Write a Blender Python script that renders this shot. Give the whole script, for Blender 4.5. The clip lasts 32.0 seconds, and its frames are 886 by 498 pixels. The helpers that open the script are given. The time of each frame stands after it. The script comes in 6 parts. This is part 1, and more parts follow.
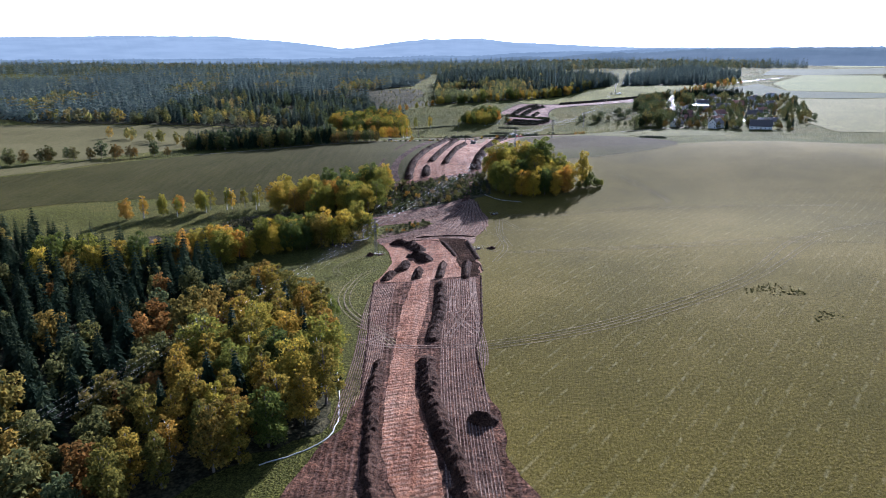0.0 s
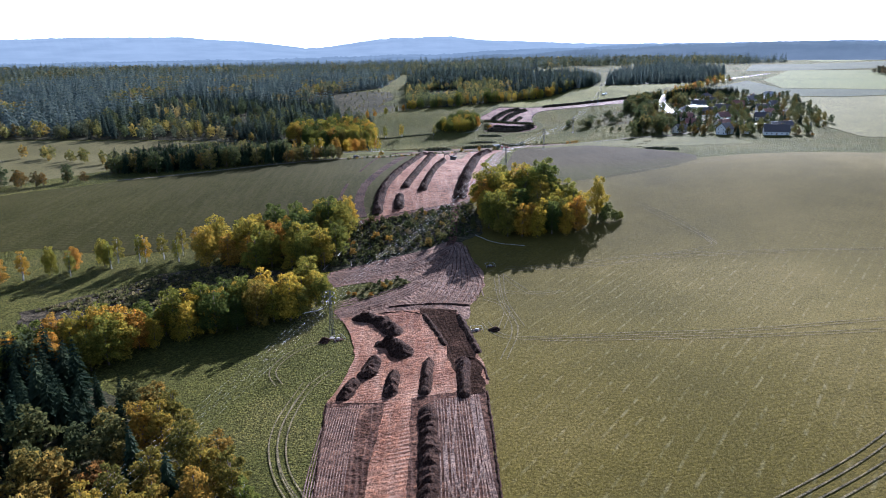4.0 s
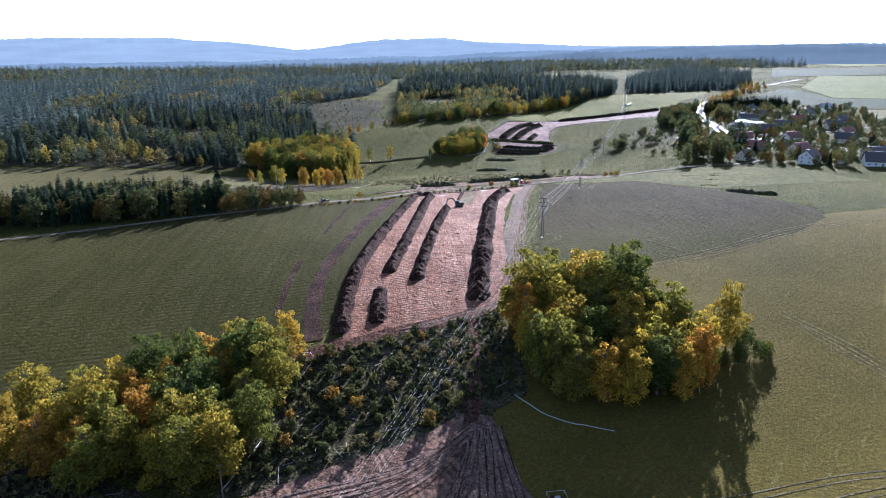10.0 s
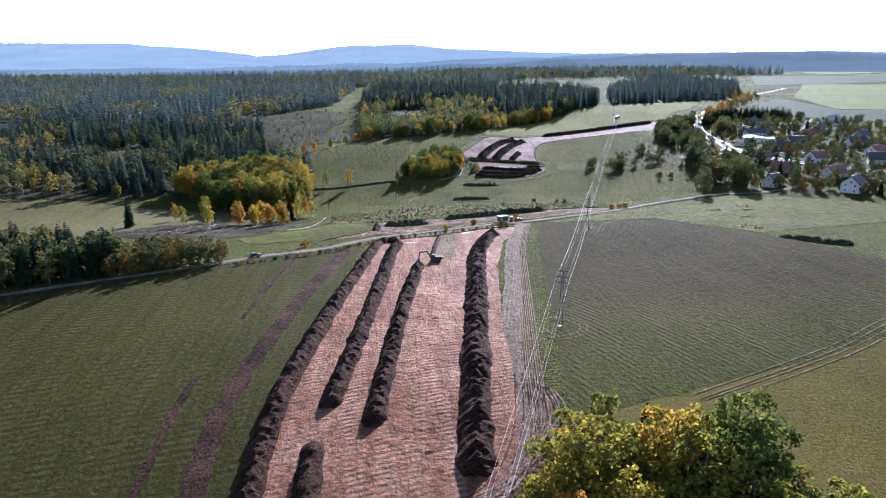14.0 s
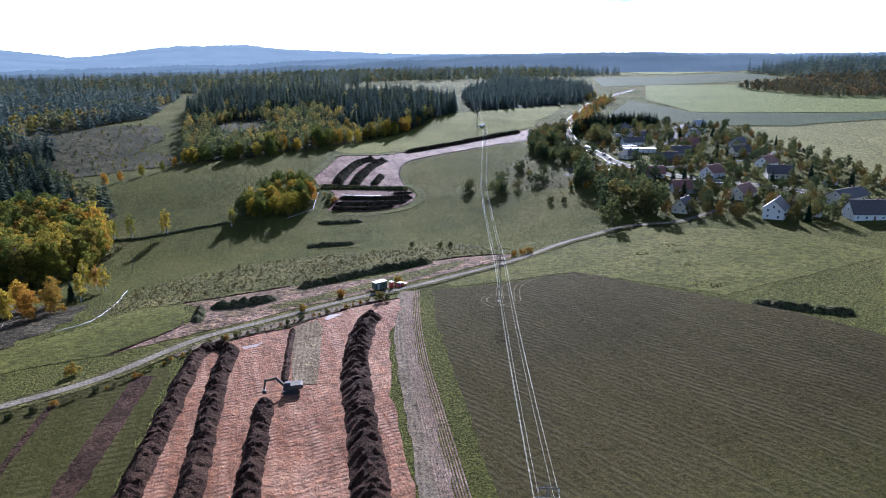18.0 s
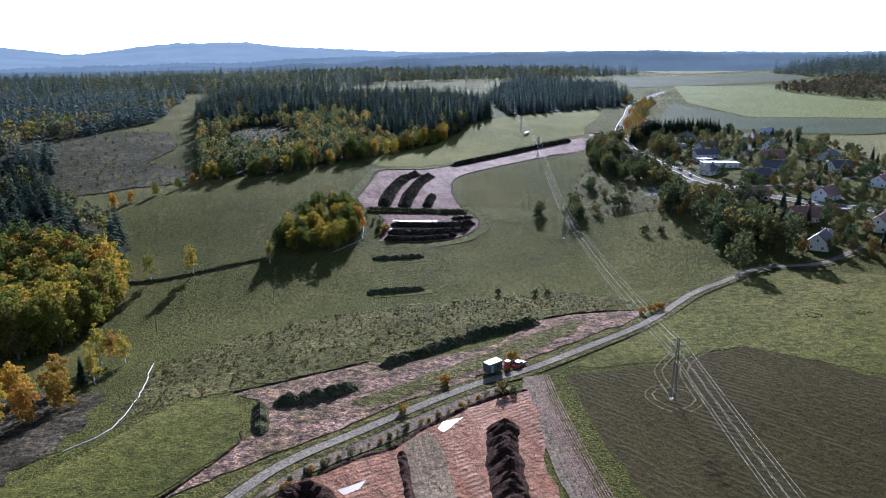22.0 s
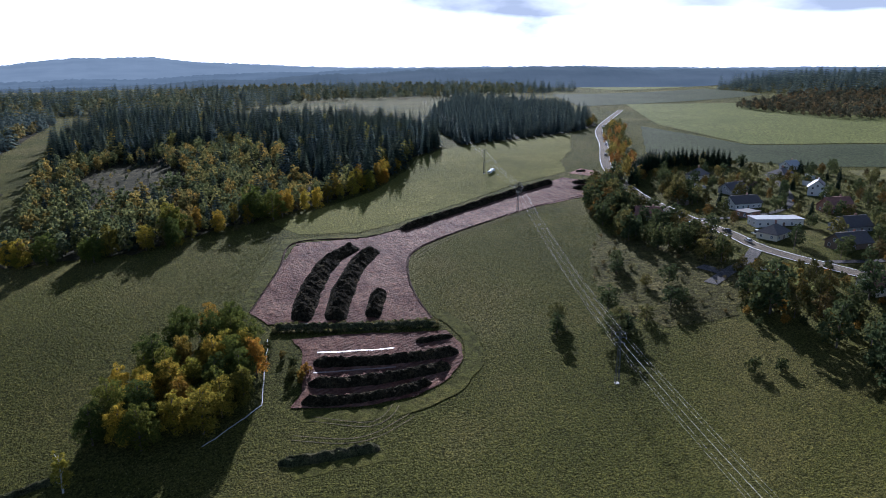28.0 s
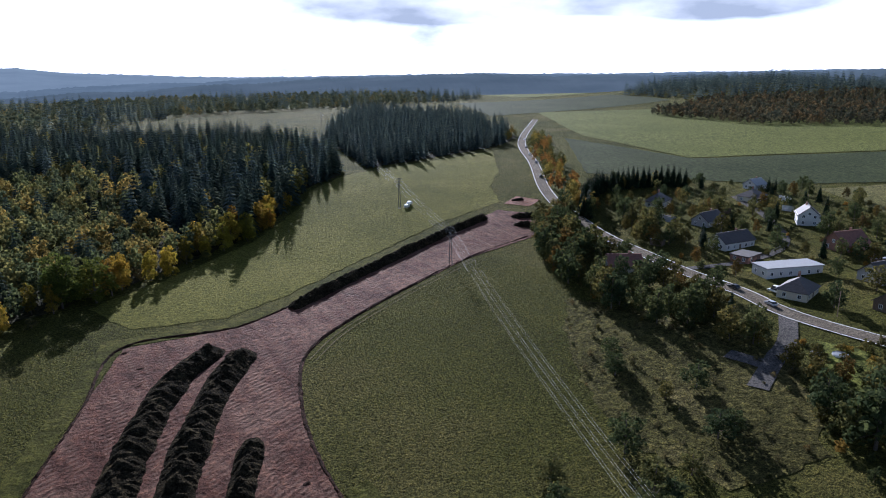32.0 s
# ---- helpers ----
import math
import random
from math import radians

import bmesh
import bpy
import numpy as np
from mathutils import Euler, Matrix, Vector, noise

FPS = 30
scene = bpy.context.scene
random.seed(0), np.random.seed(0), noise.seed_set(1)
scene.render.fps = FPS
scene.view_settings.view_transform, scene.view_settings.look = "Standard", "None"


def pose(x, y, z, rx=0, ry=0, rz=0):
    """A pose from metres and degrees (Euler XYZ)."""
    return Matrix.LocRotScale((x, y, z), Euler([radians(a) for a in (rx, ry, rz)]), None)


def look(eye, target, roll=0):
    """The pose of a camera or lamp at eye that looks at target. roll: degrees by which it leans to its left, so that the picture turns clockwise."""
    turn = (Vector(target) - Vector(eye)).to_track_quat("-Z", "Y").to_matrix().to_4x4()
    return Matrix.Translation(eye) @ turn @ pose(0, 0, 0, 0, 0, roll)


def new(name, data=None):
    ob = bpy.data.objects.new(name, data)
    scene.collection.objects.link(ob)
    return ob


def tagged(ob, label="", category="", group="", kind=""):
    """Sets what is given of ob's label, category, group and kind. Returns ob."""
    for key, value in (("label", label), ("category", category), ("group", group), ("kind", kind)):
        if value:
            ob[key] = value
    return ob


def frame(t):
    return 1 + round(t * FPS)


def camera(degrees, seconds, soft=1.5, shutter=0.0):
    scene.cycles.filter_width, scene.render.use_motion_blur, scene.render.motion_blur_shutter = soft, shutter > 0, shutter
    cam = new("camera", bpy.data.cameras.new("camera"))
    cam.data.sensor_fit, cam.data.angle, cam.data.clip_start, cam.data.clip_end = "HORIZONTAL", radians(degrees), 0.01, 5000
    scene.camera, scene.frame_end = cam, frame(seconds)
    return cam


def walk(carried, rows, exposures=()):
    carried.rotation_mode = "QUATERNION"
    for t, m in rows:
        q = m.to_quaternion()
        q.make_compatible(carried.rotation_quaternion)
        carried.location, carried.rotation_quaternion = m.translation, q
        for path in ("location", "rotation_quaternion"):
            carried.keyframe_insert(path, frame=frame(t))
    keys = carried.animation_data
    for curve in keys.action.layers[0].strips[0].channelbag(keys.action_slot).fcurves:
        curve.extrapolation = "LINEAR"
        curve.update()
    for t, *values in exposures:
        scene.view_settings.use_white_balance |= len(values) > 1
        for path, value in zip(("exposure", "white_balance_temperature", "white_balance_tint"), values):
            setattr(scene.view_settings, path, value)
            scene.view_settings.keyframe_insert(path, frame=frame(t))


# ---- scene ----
from mathutils import geometry

cam = camera(66.96, 32.0, soft=1.0)
# seconds, eye in metres, yaw to the left, pitch up, roll in degrees
PATH = [
    (0.0, 0.00, 0.00, 80.00, 0.35, -16.73, 0.36),
    (0.5, -0.53, 10.13, 80.23, 0.38, -16.75, 0.33),
    (1.0, -0.96, 20.08, 80.45, 0.44, -16.77, 0.29),
    (1.5, -1.27, 30.08, 80.62, 0.56, -16.81, 0.25),
    (2.0, -1.75, 40.28, 80.72, 0.45, -16.83, 0.22),
    (2.5, -2.26, 50.71, 80.74, -0.75, -16.88, 0.17),
    (3.0, -2.73, 61.49, 80.72, -1.53, -16.86, -0.13),
    (3.5, -2.98, 72.40, 80.66, -1.98, -16.86, -0.25),
    (5.5, -3.34, 116.59, 80.39, -2.05, -16.89, -0.41),
    (6.0, -3.40, 127.80, 80.30, -2.06, -16.87, -0.43),
    (6.5, -3.31, 139.39, 80.21, -2.04, -16.85, -0.43),
    (7.0, -3.03, 151.35, 80.13, -2.04, -16.84, -0.56),
    (7.5, -2.74, 163.23, 80.07, -2.01, -16.82, -0.37),
    (8.0, -2.63, 174.75, 80.09, -1.99, -16.79, -0.50),
    (8.5, -2.82, 185.61, 80.20, -2.00, -16.76, -0.28),
    (9.0, -3.09, 196.17, 80.36, -2.02, -16.78, -0.27),
    (9.5, -3.06, 206.96, 80.50, -2.12, -16.79, -0.08),
    (10.0, -2.65, 218.18, 80.60, -2.67, -16.73, -0.11),
    (10.5, -2.17, 229.68, 80.59, -3.32, -16.71, -0.09),
    (11.0, -1.76, 240.94, 80.44, -3.90, -16.70, -0.02),
    (11.5, -1.29, 251.82, 80.19, -4.42, -16.68, -0.04),
    (12.0, -0.72, 262.41, 79.93, -4.84, -16.58, 0.09),
    (12.5, -0.17, 272.66, 79.65, -5.11, -16.49, 0.11),
    (13.0, 0.36, 282.64, 79.41, -5.20, -16.39, 0.00),
    (13.5, 0.75, 292.30, 79.30, -5.25, -16.27, 0.07),
    (14.0, 0.97, 302.17, 79.30, -5.35, -16.17, 0.03),
    (14.5, 1.20, 312.82, 79.45, -5.46, -16.13, 0.14),
    (16.5, 3.72, 359.13, 80.74, -5.51, -16.08, 0.14),
    (17.0, 4.81, 370.29, 81.01, -13.35, -16.07, 0.06),
    (17.5, 6.60, 381.05, 81.22, -18.49, -16.09, -0.03),
    (18.0, 8.98, 391.78, 81.41, -18.49, -16.13, -0.01),
    (18.5, 11.53, 402.51, 81.62, -18.44, -16.11, -0.09),
    (19.0, 13.85, 412.74, 81.89, -18.37, -16.06, -0.19),
    (19.5, 15.51, 421.55, 82.12, -18.38, -16.08, -0.24),
    (19.8, 15.90, 424.60, 82.30, -18.39, -16.10, -0.20),
    (19.9, 15.70, 425.60, 82.40, -18.40, -16.12, -0.18),
    (20.0, 14.40, 426.50, 82.50, -18.45, -16.15, -0.15),
    (20.1, 11.40, 427.60, 82.65, -18.50, -16.17, -0.13),
    (20.3, 4.80, 430.00, 83.00, -18.60, -16.22, -0.10),
    (20.5, -1.70, 433.00, 83.50, -18.70, -16.28, -0.06),
    (20.7, -7.90, 436.60, 83.80, -18.80, -16.36, -0.05),
    (20.8, -9.80, 438.40, 83.85, -18.81, -16.40, -0.05),
    (20.9, -10.10, 440.10, 83.85, -18.81, -16.41, -0.06),
    (21.0, -9.81, 441.74, 83.84, -18.81, -16.42, -0.06),
    (21.5, -7.96, 450.68, 83.60, -18.78, -16.39, -0.03),
    (22.0, -5.89, 460.67, 83.39, -18.77, -16.32, 0.10),
    (22.5, -3.35, 471.88, 83.25, -18.77, -16.20, 0.06),
    (23.0, -0.57, 483.79, 83.17, -18.69, -16.13, 0.14),
    (23.5, 2.32, 496.01, 83.13, -18.64, -16.06, 0.14),
    (24.0, 5.20, 508.28, 83.13, -18.53, -15.98, 0.16),
    (24.5, 8.23, 520.54, 83.14, -18.39, -15.91, 0.16),
    (25.0, 11.26, 532.65, 83.09, -18.84, -15.77, 0.26),
    (25.5, 14.36, 544.38, 83.00, -19.77, -15.68, 0.27),
    (27.5, 27.60, 589.18, 82.51, -24.13, -15.18, 0.16),
    (28.0, 31.67, 600.08, 82.42, -25.26, -15.06, 0.11),
    (28.5, 36.02, 610.87, 82.36, -26.35, -14.98, 0.17),
    (29.0, 40.45, 621.70, 82.33, -27.43, -14.89, 0.13),
    (29.5, 45.00, 632.46, 82.27, -28.50, -14.80, 0.09),
    (30.0, 49.70, 643.05, 82.17, -29.61, -14.73, -0.08),
    (30.5, 54.59, 653.48, 82.04, -30.69, -14.62, -0.14),
    (31.0, 59.87, 663.88, 81.92, -31.78, -14.56, -0.27),
    (31.5, 65.37, 674.19, 81.82, -32.75, -14.45, -0.34),
    (32.0, 71.01, 684.45, 81.77, -33.58, -14.42, -0.51),
]
EXPOSURES = [(0.0, 1.86, 5200, 20), (8.0, 1.96, 5150, 20), (14.0, 1.97, 5100, 19), (19.0, 1.62, 5080, 18), (21.0, 1.60, 5080, 18), (25.0, 1.38, 5140, 18), (28.0, 1.06, 5240, 18), (32.0, 0.96, 5340, 18)]
walk(cam, [(t, look((x, y, z), (x - math.sin(radians(w)) * math.cos(radians(p)), y + math.cos(radians(w)) * math.cos(radians(p)), z + math.sin(radians(p))), r)) for t, x, y, z, w, p, r in PATH], EXPOSURES)

# ---- light ----
SUN_AZ, SUN_EL = radians(22), radians(21.5)
SUN_DIR = Vector((math.sin(SUN_AZ) * math.cos(SUN_EL), math.cos(SUN_AZ) * math.cos(SUN_EL), math.sin(SUN_EL)))
sun = new("sun", bpy.data.lights.new("sun", "SUN"))
sun.data.energy, sun.data.angle, sun.data.color = 5.0, radians(0.53), (1.0, 0.95, 0.88)
sun.matrix_world = look(SUN_DIR * 100, (0, 0, 0))


def links(tree, *pairs):
    for a, b in pairs:
        tree.links.new(a, b)


world = bpy.data.worlds.new("sky")
scene.world = world
world.use_nodes = True
wt = world.node_tree
wt.nodes.clear()
sky = wt.nodes.new("ShaderNodeTexSky")
sky.sky_type, sky.sun_disc, sky.sun_elevation, sky.sun_rotation = "NISHITA", False, SUN_EL, SUN_AZ
sky.altitude, sky.air_density, sky.dust_density = 400, 1.0, 0.8
coord = wt.nodes.new("ShaderNodeTexCoord")
spread = wt.nodes.new("ShaderNodeMapping")
spread.inputs["Scale"].default_value = (2.2, 2.2, 6.5)
spread.inputs["Location"].default_value = (0.35, 0.1, 0.2)
puffs = wt.nodes.new("ShaderNodeTexNoise")
puffs.inputs["Scale"].default_value, puffs.inputs["Detail"].default_value = 1.5, 7
cover = wt.nodes.new("ShaderNodeValToRGB")
cover.color_ramp.elements[0].position, cover.color_ramp.elements[1].position = 0.58, 0.67
bases = wt.nodes.new("ShaderNodeTexNoise")
bases.inputs["Scale"].default_value, bases.inputs["Detail"].default_value = 2.6, 6
shade = wt.nodes.new("ShaderNodeValToRGB")
shade.color_ramp.elements[0].position, shade.color_ramp.elements[1].position = 0.38, 0.60
shade.color_ramp.elements[0].color, shade.color_ramp.elements[1].color = (7.4, 7.9, 8.6, 1), (14, 14, 14.2, 1)
layer = wt.nodes.new("ShaderNodeMix")
layer.data_type = "RGBA"
# bright milky air low over the horizon
rise = wt.nodes.new("ShaderNodeSeparateXYZ")
low_air = wt.nodes.new("ShaderNodeValToRGB")
low_air.color_ramp.elements[0].position, low_air.color_ramp.elements[1].position = 0.10, 0.25
low_air.color_ramp.elements[0].color, low_air.color_ramp.elements[1].color = (0.92, 0.92, 0.92, 1), (0, 0, 0, 1)
milky = wt.nodes.new("ShaderNodeMix")
milky.data_type = "RGBA"
milky.inputs[7].default_value = (19, 19.6, 20.6, 1)
# forward-scattered glare: the low air is bright on the sun's side and clear behind it
sunward = wt.nodes.new("ShaderNodeVectorMath")
sunward.operation = "DOT_PRODUCT"
sunward.inputs[1].default_value = (math.sin(SUN_AZ), math.cos(SUN_AZ), 0)
glare = wt.nodes.new("ShaderNodeValToRGB")
glare.color_ramp.elements[0].position, glare.color_ramp.elements[1].position = 0.05, 0.5
lit_air = wt.nodes.new("ShaderNodeMix")
lit_air.data_type, lit_air.blend_type = "RGBA", "MULTIPLY"
lit_air.inputs[0].default_value = 1.0
links(wt, (coord.outputs["Generated"], sunward.inputs[0]), (sunward.outputs["Value"], glare.inputs[0]), (glare.outputs[0], lit_air.inputs[7]), (low_air.outputs[0], lit_air.inputs[6]))
# a grey cloud bank higher up to the north-east
toward = wt.nodes.new("ShaderNodeVectorMath")
toward.operation = "DOT_PRODUCT"
toward.inputs[1].default_value = (math.sin(radians(42)), math.cos(radians(42)), 0)
side = wt.nodes.new("ShaderNodeValToRGB")
side.color_ramp.elements[0].position, side.color_ramp.elements[1].position = 0.895, 0.960
high = wt.nodes.new("ShaderNodeValToRGB")
high.color_ramp.elements[0].position, high.color_ramp.elements[1].position = 0.058, 0.084
ragged_rim = wt.nodes.new("ShaderNodeMix")
ragged_rim.data_type, ragged_rim.blend_type = "RGBA", "MULTIPLY"
ragged_rim.inputs[0].default_value = 1.0
wisps = wt.nodes.new("ShaderNodeMix")
wisps.data_type, wisps.blend_type = "RGBA", "LINEAR_LIGHT"
wisps.inputs[0].default_value = 1.0
bank_cover = wt.nodes.new("ShaderNodeValToRGB")
bank_cover.color_ramp.elements[0].position, bank_cover.color_ramp.elements[1].position = 0.36, 0.74
bank = wt.nodes.new("ShaderNodeMix")
bank.data_type = "RGBA"
belly = wt.nodes.new("ShaderNodeValToRGB")
belly.color_ramp.elements[0].position, belly.color_ramp.elements[1].position = 0.40, 0.62
belly.color_ramp.elements[0].color, belly.color_ramp.elements[1].color = (5.2, 5.7, 6.4, 1), (12, 12.2, 12.5, 1)
links(wt, (bases.outputs[0], belly.inputs[0]), (belly.outputs[0], bank.inputs[7]))
links(wt, (coord.outputs["Generated"], toward.inputs[0]), (toward.outputs["Value"], side.inputs[0]), (rise.outputs[2], high.inputs[0]), (side.outputs[0], ragged_rim.inputs[6]), (high.outputs[0], ragged_rim.inputs[7]),
      (ragged_rim.outputs[2], wisps.inputs[6]), (puffs.outputs[0], wisps.inputs[7]), (wisps.outputs[2], bank_cover.inputs[0]), (bank_cover.outputs[0], bank.inputs[0]))
out, back = wt.nodes.new("ShaderNodeOutputWorld"), wt.nodes.new("ShaderNodeBackground")
back.inputs["Strength"].default_value = 0.05
links(wt, (coord.outputs["Generated"], spread.inputs["Vector"]), (spread.outputs[0], puffs.inputs["Vector"]),
      (spread.outputs[0], bases.inputs["Vector"]), (puffs.outputs[0], cover.inputs[0]), (bases.outputs[0], shade.inputs[0]),
      (cover.outputs[0], layer.inputs[0]), (coord.outputs["Generated"], rise.inputs[0]), (rise.outputs[2], low_air.inputs[0]), (lit_air.outputs[2], milky.inputs[0]),
      (sky.outputs[0], milky.inputs[6]), (milky.outputs[2], layer.inputs[6]), (shade.outputs[0], layer.inputs[7]),
      (layer.outputs[2], bank.inputs[6]), (bank.outputs[2], back.inputs["Color"]), (back.outputs[0], out.inputs["Surface"]))


# ---- materials ----
def material(name):
    m = bpy.data.materials.new(name)
    m.use_nodes = True
    return m, m.node_tree, m.node_tree.nodes["Principled BSDF"]


def noise_node(t, vector, scale, detail=4.0, rough=0.55):
    n = t.nodes.new("ShaderNodeTexNoise")
    n.inputs["Scale"].default_value, n.inputs["Detail"].default_value, n.inputs["Roughness"].default_value = scale, detail, rough
    if vector:
        t.links.new(vector, n.inputs["Vector"])
    return n.outputs[0]


def ramp_node(t, value, stops):
    r = t.nodes.new("ShaderNodeValToRGB")
    while len(r.color_ramp.elements) < len(stops):
        r.color_ramp.elements.new(0.5)
    for e, (p, c) in zip(r.color_ramp.elements, stops):
        e.position, e.color = p, (*c, 1)
    t.links.new(value, r.inputs[0])
    return r.outputs[0]


def mix_node(t, a, b, factor, blend="MIX"):
    n = t.nodes.new("ShaderNodeMix")
    n.data_type, n.blend_type = "RGBA", blend
    for value, socket in ((factor, n.inputs[0]), (a, n.inputs[6]), (b, n.inputs[7])):
        if isinstance(value, bpy.types.NodeSocket):
            t.links.new(value, socket)
        elif isinstance(value, (int, float)):
            socket.default_value = value
        else:
            socket.default_value = (*value, 1)
    return n.outputs[2]


def bump_node(t, height, shader, strength, distance):
    b = t.nodes.new("ShaderNodeBump")
    b.inputs["Strength"].default_value, b.inputs["Distance"].default_value = strength, distance
    t.links.new(height, b.inputs["Height"])
    t.links.new(b.outputs[0], shader.inputs["Normal"])


def turned(t, degrees, scale=(1, 1, 1)):
    c, m = t.nodes.new("ShaderNodeTexCoord"), t.nodes.new("ShaderNodeMapping")
    m.inputs["Rotation"].default_value = (0, 0, radians(degrees))
    m.inputs["Scale"].default_value = scale
    t.links.new(c.outputs["Object"], m.inputs["Vector"])
    return m.outputs[0]


def land(name, dark, mid, light, big=0.02, fine=0.6, rough=0.95, relief=0.25, rows=None, clump=None, gloss=0.022, calm=1.0, grade=None, until=None):
    """Ground: broad patches, fine grain, and sown or driven rows (degrees, spacing, strength, colour) where it has
    them. grade: a brighter, greener tint to the south that paints how a low view lightens the field (y from, y to,
    tint).
    """
    m, t, s = material(name)
    p = turned(t, 0)
    broad = noise_node(t, p, big, 5, 0.6)
    grain = noise_node(t, p, fine, 6, 0.7)
    c = ramp_node(t, broad, [(0.32, dark), (0.5, mid), (0.68, light)])
    c = mix_node(t, c, ramp_node(t, grain, [(0.34, (0.30, 0.31, 0.32)), (0.52, (1, 1, 1)), (0.70, (1.75, 1.65, 1.45))]), 0.9 * calm, "MULTIPLY")
    speck = noise_node(t, p, fine * 3.4, 2, 0.5)
    c = mix_node(t, c, ramp_node(t, speck, [(0.36, (0.45, 0.46, 0.48)), (0.5, (1, 1, 1)), (0.64, (1.6, 1.52, 1.4))]), 0.85 * calm, "MULTIPLY")
    height = grain
    if clump:
        tuft = noise_node(t, p, clump, 3, 0.6)
        c = mix_node(t, c, ramp_node(t, tuft, [(0.36, (0.55, 0.57, 0.53)), (0.5, (1, 1, 1)), (0.64, (1.4, 1.34, 1.2))]), 0.75, "MULTIPLY")
        over = t.nodes.new("ShaderNodeMath")
        over.operation = "MULTIPLY_ADD"
        over.inputs[1].default_value = 1.2
        links(t, (tuft, over.inputs[0]), (grain, over.inputs[2]))
        height = over.outputs[0]
    if grade:
        low, high, tint = grade
        split, span = t.nodes.new("ShaderNodeSeparateXYZ"), t.nodes.new("ShaderNodeMapRange")
        span.inputs["From Min"].default_value, span.inputs["From Max"].default_value = low, high
        links(t, (p, split.inputs[0]), (split.outputs[1], span.inputs[0]))
        c = mix_node(t, c, ramp_node(t, span.outputs[0], [(0.0, tint), (1.0, (1, 1, 1))]), 1.0, "MULTIPLY")
    ground_height = height
    if rows:
        degrees, spacing, strength, colour = rows[:4]
        thin = rows[4] if len(rows) > 4 else 1.0
        q = turned(t, degrees)
        w = t.nodes.new("ShaderNodeTexWave")
        w.wave_type, w.bands_direction = "BANDS", "X"
        w.inputs["Scale"].default_value, w.inputs["Distortion"].default_value = 0.314 / spacing, 2.5 if thin == 1.0 else 1.2
        w.inputs["Detail"].default_value, w.inputs["Detail Scale"].default_value = 3.0, 0.6
        t.links.new(q, w.inputs["Vector"])
        streak = noise_node(t, turned(t, degrees, (1, 0.06 if thin == 1.0 else 0.4, 1)), 0.35, 4 if thin == 1.0 else 6, 0.7)
        f = t.nodes.new("ShaderNodeMath")
        f.operation = "MULTIPLY"
        line = ramp_node(t, w.outputs["Fac"], [(1.0 - thin, (0, 0, 0)), (1.0, (1, 1, 1))])
        links(t, (line, f.inputs[0]), (ramp_node(t, streak, [(0.42 if thin == 1.0 else 0.48, (0, 0, 0)), (0.72 if thin == 1.0 else 0.64, (strength,) * 3)]), f.inputs[1]))
        shown = f.outputs[0]
        if until:
            cut, ends, kept = t.nodes.new("ShaderNodeSeparateXYZ"), t.nodes.new("ShaderNodeMapRange"), t.nodes.new("ShaderNodeMath")
            kept.operation = "MULTIPLY"
            ends.inputs["From Min"].default_value, ends.inputs["From Max"].default_value = until
            ends.inputs["To Min"].default_value, ends.inputs["To Max"].default_value = 1.0, 0.15
            links(t, (p, cut.inputs[0]), (cut.outputs[1], ends.inputs[0]), (shown, kept.inputs[0]), (ends.outputs[0], kept.inputs[1]))
            shown = kept.outputs[0]
        c = mix_node(t, c, colour, shown)
        both = t.nodes.new("ShaderNodeMath")
        both.operation = "MULTIPLY_ADD"
        both.inputs[1].default_value = 0.5
        links(t, (f.outputs[0], both.inputs[0]), (ground_height, both.inputs[2]))
        height = both.outputs[0]
    t.links.new(c, s.inputs["Base Color"])
    s.inputs["Roughness"].default_value = rough
    s.inputs["Specular IOR Level"].default_value = gloss
    bump_node(t, height, s, 1.0, relief * 2.2)
    return m


def plain(name, colour, rough=0.6, metal=0.0, vary=0.25, scale=2.0):
    m, t, s = material(name)
    p = turned(t, 0)
    n = noise_node(t, p, scale, 5, 0.65)
    lo = tuple(c * (1 - vary) for c in colour)
    hi = tuple(min(1, c * (1 + vary)) for c in colour)
    t.links.new(ramp_node(t, n, [(0.3, lo), (0.7, hi)]), s.inputs["Base Color"])
    s.inputs["Roughness"].default_value, s.inputs["Metallic"].default_value = rough, metal
    return m


def leafy(name, stops=None, gloss=0.85, through_light=0.46):
    """Foliage. stops: the palette from which each plant takes its hue; without, the hue is the mesh's own tint of each plant."""
    m, t, s = material(name)
    if stops:
        c = ramp_node(t, t.nodes.new("ShaderNodeObjectInfo").outputs["Random"], stops)
    else:
        a = t.nodes.new("ShaderNodeAttribute")
        a.attribute_name = "tint"
        c = a.outputs["Color"]
    isle = t.nodes.new("ShaderNodeNewGeometry").outputs["Random Per Island"]
    c = mix_node(t, c, ramp_node(t, isle, [(0.0, (0.5, 0.58, 0.55)), (0.6, (1, 1, 1)), (1.0, (1.5, 1.35, 1.1))]), 1.0, "MULTIPLY")
    t.links.new(c, s.inputs["Base Color"])
    s.inputs["Roughness"].default_value, s.inputs["Specular IOR Level"].default_value = gloss, 0.02
    tr, mx = t.nodes.new("ShaderNodeBsdfTranslucent"), t.nodes.new("ShaderNodeMixShader")
    mx.inputs[0].default_value = through_light
    links(t, (c, tr.inputs["Color"]), (s.outputs[0], mx.inputs[1]), (tr.outputs[0], mx.inputs[2]),
          (mx.outputs[0], t.nodes["Material Output"].inputs["Surface"]))
    return m


